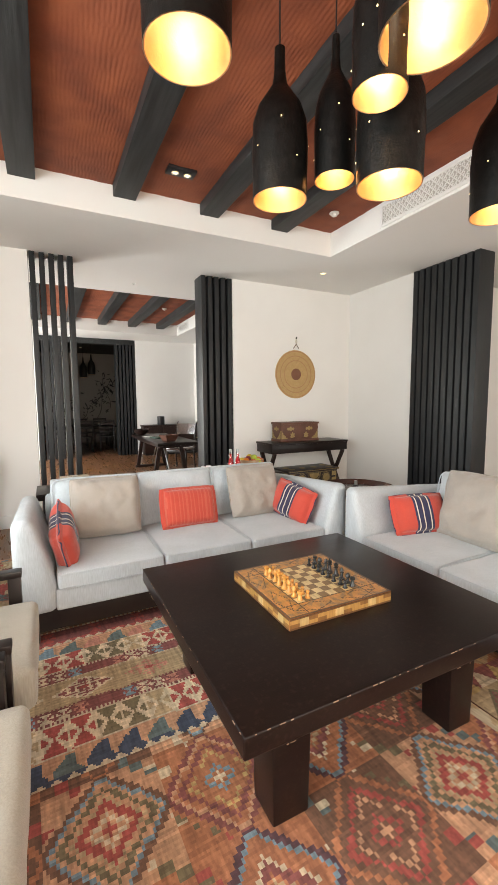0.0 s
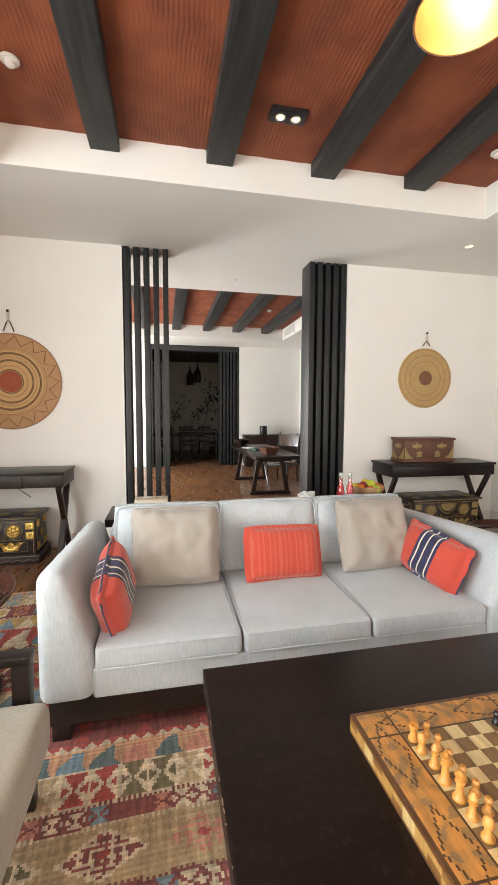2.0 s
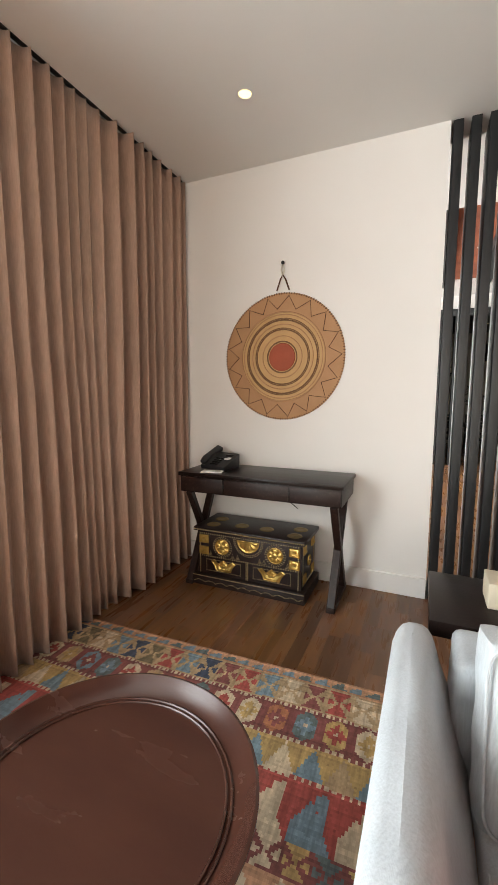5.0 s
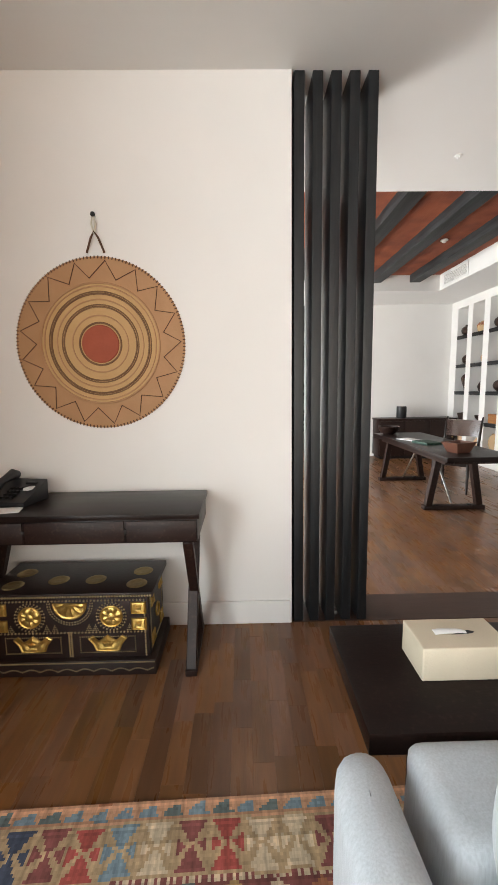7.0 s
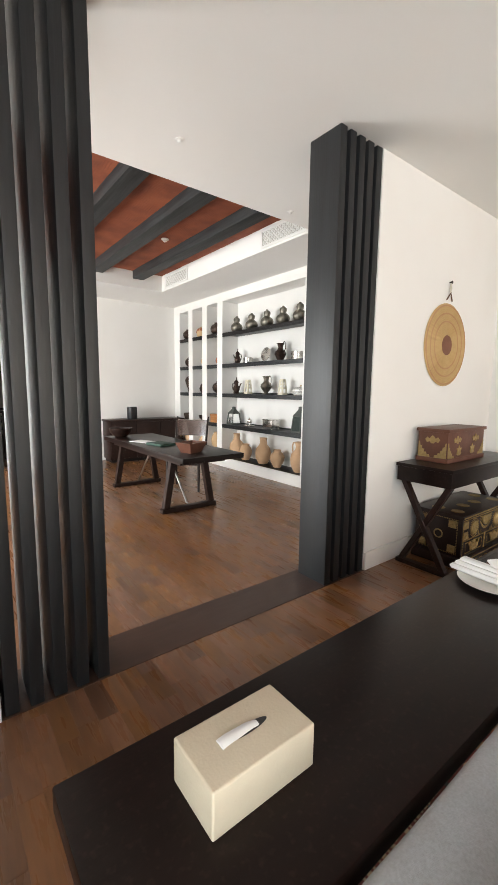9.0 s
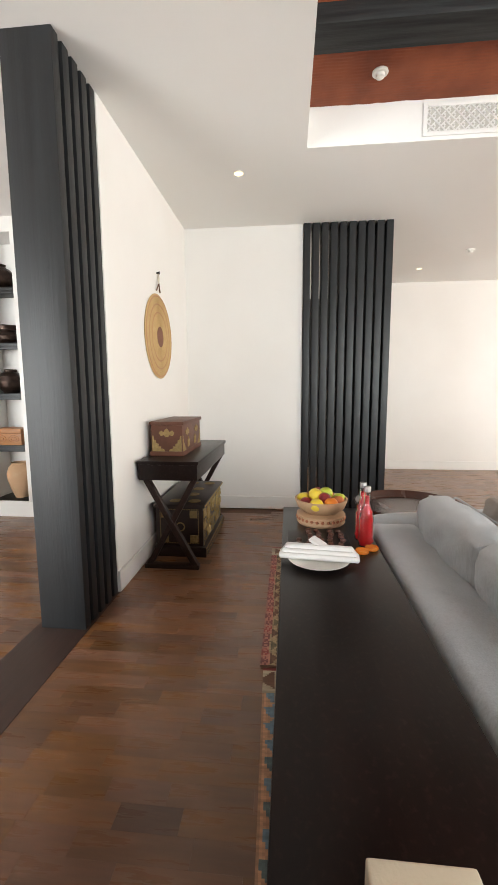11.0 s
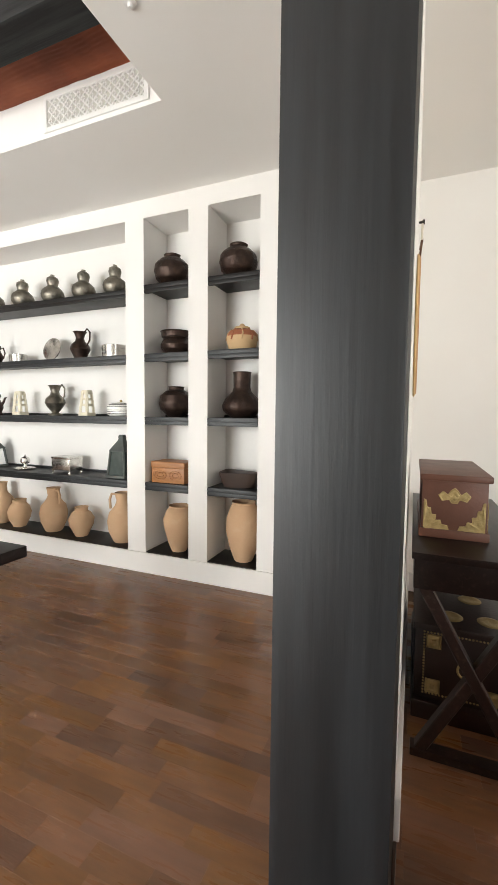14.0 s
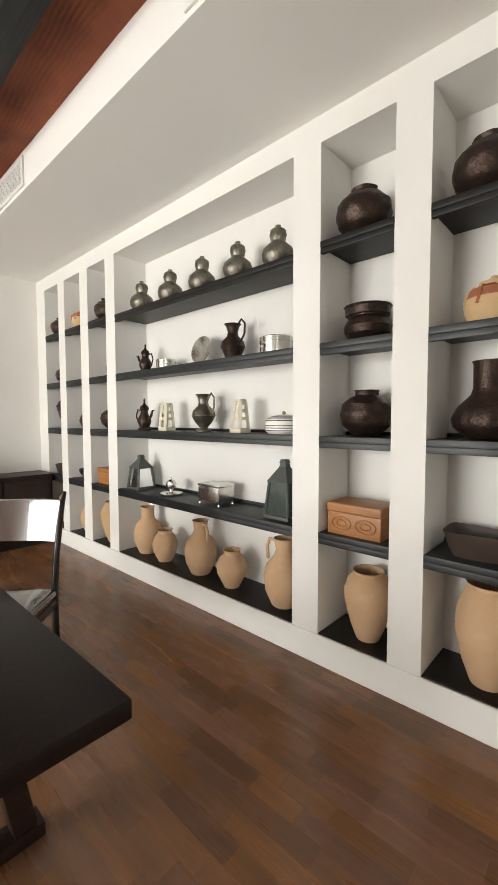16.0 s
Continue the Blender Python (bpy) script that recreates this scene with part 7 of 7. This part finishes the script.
BANDS_A = [(0.012, 9, "comb", ["peach"], "peach", None), (0.046, 0.085, "hook", ["blue", "teal", "blue"], "peach", None), (0.012, 9, "comb", ["peach"], "peach", None), (0.17, 0.115, "bow", ["cream", "red", "navy", "cream", "maroon", "blue", "olive"], "tan", None),
           (0.016, 0.025, "comb", ["cream"], "maroon", None), (0.165, 0.135, "hexagon", ["ochre", "rust", "cream", "blue", "cream", "teal", "tan"], "maroon", "star"), (0.02, 0.03, "comb", ["cream"], "maroon", None),
           (0.145, 0.12, "teeth", ["blue", "cream", "tan"], "ochre", None), (0.016, 0.03, "comb", ["cream"], "red", None), (0.215, 0.16, "hook", ["cream", "blue", "cream"], "red", None), (0.11, 0.10, "bow", ["cream", "teal", "ochre"], "maroon", None),
           (0.10, 0.13, "teeth", ["cream", "tan"], "peach", None), (0.233, 0.24, "lozenge", ["cream", "ochre"], "red", "star"), (0.12, 0.10, "hook", ["blue", "teal"], "tan", None), (0.17, 0.12, "bow", ["red", "cream", "olive"], "brown", None), (0.02, 0.03, "comb", ["cream"], "rust", None),
           (0.13, 0.09, "bow", ["maroon", "red"], "maroon", None), (0.035, 0.06, "teeth", ["cream"], "red", None), (0.11, 0.13, "hook", ["blue", "pink", "teal"], "peach", None), (0.16, 0.11, "bow", ["red", "red", "olive", "olive", "tan"], "cream", None), (0.012, 0.02, "comb", ["cream"], "maroon", None),
           (0.07, 0.075, "bow", ["cream", "pink", "maroon", "blue"], "maroon", None), (0.012, 0.02, "comb", ["cream"], "tan", None), (0.19, 0.333, "lozenge", ["cream", "tan"], "tan", "lattice"), (0.012, 0.02, "comb", ["maroon"], "tan", None), (0.075, 0.075, "bow", ["cream", "blue", "maroon", "pink"], "maroon", None),
           (0.015, 0.02, "comb", ["maroon"], "cream", None), (0.19, 0.115, "bow", ["red", "olive", "olive", "tan", "red"], "cream", None), (0.11, 0.125, "hook", ["navy", "teal"], "peach", None), (0.03, 0.06, "teeth", ["cream"], "navy", None), (0.05, 0.12, "teeth", ["ochre"], "rust", None)]
BANDS_B = [(0.045, 0.07, "bow", ["red", "maroon"], "pink", None), (0.085, 0.11, "bow", ["brown", "olive", "brown"], "tan", None), (0.025, 0.05, "comb", ["maroon"], "peach", None),
           (0.52, 0.46, "lozenge", ["rust", "tan", "olive"], "tan", "star"), (0.10, 0.10, "bow", ["red", "brown"], "tan", None),
           (0.36, 0.34, "lozenge", ["tan", "olive"], "brown", "star"), (0.20, 0.22, "hexagon", ["olive", "tan", "cream"], "rust", "star"), (0.12, 0.13, "teeth", ["cream", "ochre"], "maroon", None), (0.30, 0.30, "lozenge", ["rust", "olive"], "tan", "lattice")]


def rug(name, x0, x1, y0, y1, field_from, seed, bands, side, label, at=pose(0, 0, 0)):
    t = thing(name, label, "rug", at)
    s = 0.0095
    nx, ny = int((x1 - x0) / s), int((y1 - y0) / s)
    X, Y = np.meshgrid(x0 + (np.arange(nx) + 0.5) * (x1 - x0) / nx, y0 + (np.arange(ny) + 0.5) * (y1 - y0) / ny)
    C = kilim(X, Y, x0, y1, field_from, seed, bands)
    if side:
        for edge in ((X - x0) if "w" in side else X * 0 + 9, (x1 - X) if "e" in side else X * 0 + 9):
            b_ = edge < 0.17
            C[b_] = DYE["cream"] * 0.85
            u = Y / 0.15
            a, bb = np.abs(u % 1 - 0.5) * 2, np.abs(edge - 0.085) / 0.085
            m_ = b_ & (bb < 0.8 * a + 0.05) & (a < 0.85)
            C[m_] = np.array([DYE[p] for p in ("brown", "olive", "tan")])[np.floor(u).astype(int) % 3][m_]
            C[(edge < 0.022)] = DYE["red"] * 0.8
    dyed("woven_face", nx, ny, x0, x1, y0, y1, 0.013, C, RUG, t, 0.0015)
    part("backing", box(x0 + 0.001, x1 - 0.001, y0 + 0.001, y1 - 0.001, 0.001, 0.0105), BROWNCORD, t, "woven edge and underside")
    return t


rug("kilim_rug", -1.98, 1.905, -1.6, 4.565, 1.86, 2, BANDS_A, "e", "worn patchwork kilim rug in red, cream and blue bands", pose(-0.5, 4.565, 0, 0, 0, 2.0) @ pose(0.5, -4.565, 0))
rug("kilim_rug", 1.915, 3.48, -1.6, 4.665, 0.9, 5, BANDS_B, "e", "worn kilim rug in rust, olive and cream", pose(0, 0, 0.008))


# ---- floor planks: the nearest as single boards, the rest joined ----
def plank_bm(bm, x0, x1, y0, y1):
    z0, z1, c = -0.012, 0.0, 0.0001
    lo_ = [bm.verts.new(p) for p in ((x0, y0, z0), (x1, y0, z0), (x1, y1, z0), (x0, y1, z0))]
    mid = [bm.verts.new(p) for p in ((x0, y0, z1 - c), (x1, y0, z1 - c), (x1, y1, z1 - c), (x0, y1, z1 - c))]
    top = [bm.verts.new(p) for p in ((x0 + c, y0 + c, z1), (x1 - c, y0 + c, z1), (x1 - c, y1 - c, z1), (x0 + c, y1 - c, z1))]
    for p, q in ((lo_, mid), (mid, top)):
        for i in range(4):
            j = (i + 1) % 4
            bm.faces.new((p[i], p[j], q[j], q[i]))
    bm.faces.new(top)


rng = random.Random(11)
W = 0.088
lengths = (0.22, 0.30, 0.38, 0.46)
plank_mesh = {}
for L_ in lengths:
    b = bmesh.new()
    plank_bm(b, -W / 2 + 0.0001, W / 2 - 0.0001, -L_ / 2 + 0.0002, L_ / 2 - 0.0002)
    plank_mesh[L_] = mesh_of("plank", b, PLANK, False)
floor_ob = bpy.data.objects["floor"]
verts, faces, singles = [], [], 0
x = -2.15 + W / 2
while x < 7.4:
    y = -3.0 - rng.uniform(0, 0.5)
    end = 17.0 if x < 4.5 else 4.4
    while y < end:
        L_ = rng.choice(lengths)
        c = y + L_ / 2
        if -0.9 < x < 2.9 and 4.72 < c < 7.6 and not (5.55 < c < 6.15 and 0.0 < x < 2.65) and singles < 300:
            p = new("plank", plank_mesh[L_])
            p.parent = floor_ob
            p.matrix_basis = pose(x, c, 0)
            singles += 1
        else:
            n = len(verts)
            e, h, k = 0.0001, 0.0001, 0.0001
            x0, x1, y0, y1 = x - W / 2 + e, x + W / 2 - e, y + e, y + L_ - e
            verts += [(x0, y0, -0.012), (x1, y0, -0.012), (x1, y1, -0.012), (x0, y1, -0.012), (x0 + k, y0 + k, 0), (x1 - k, y0 + k, 0), (x1 - k, y1 - k, 0), (x0 + k, y1 - k, 0)]
            faces += [(n + 4, n + 5, n + 6, n + 7)] + [(n + i, n + (i + 1) % 4, n + 4 + (i + 1) % 4, n + 4 + i) for i in range(4)]
        y += L_
    x += W
me = bpy.data.meshes.new("planks")
me.from_pydata(verts, [], faces)
me.materials.append(PLANKS)
ob = new("planks", me)
ob.parent = floor_ob
tagged(ob, "brown wooden floor planks", "", "", "stuff")
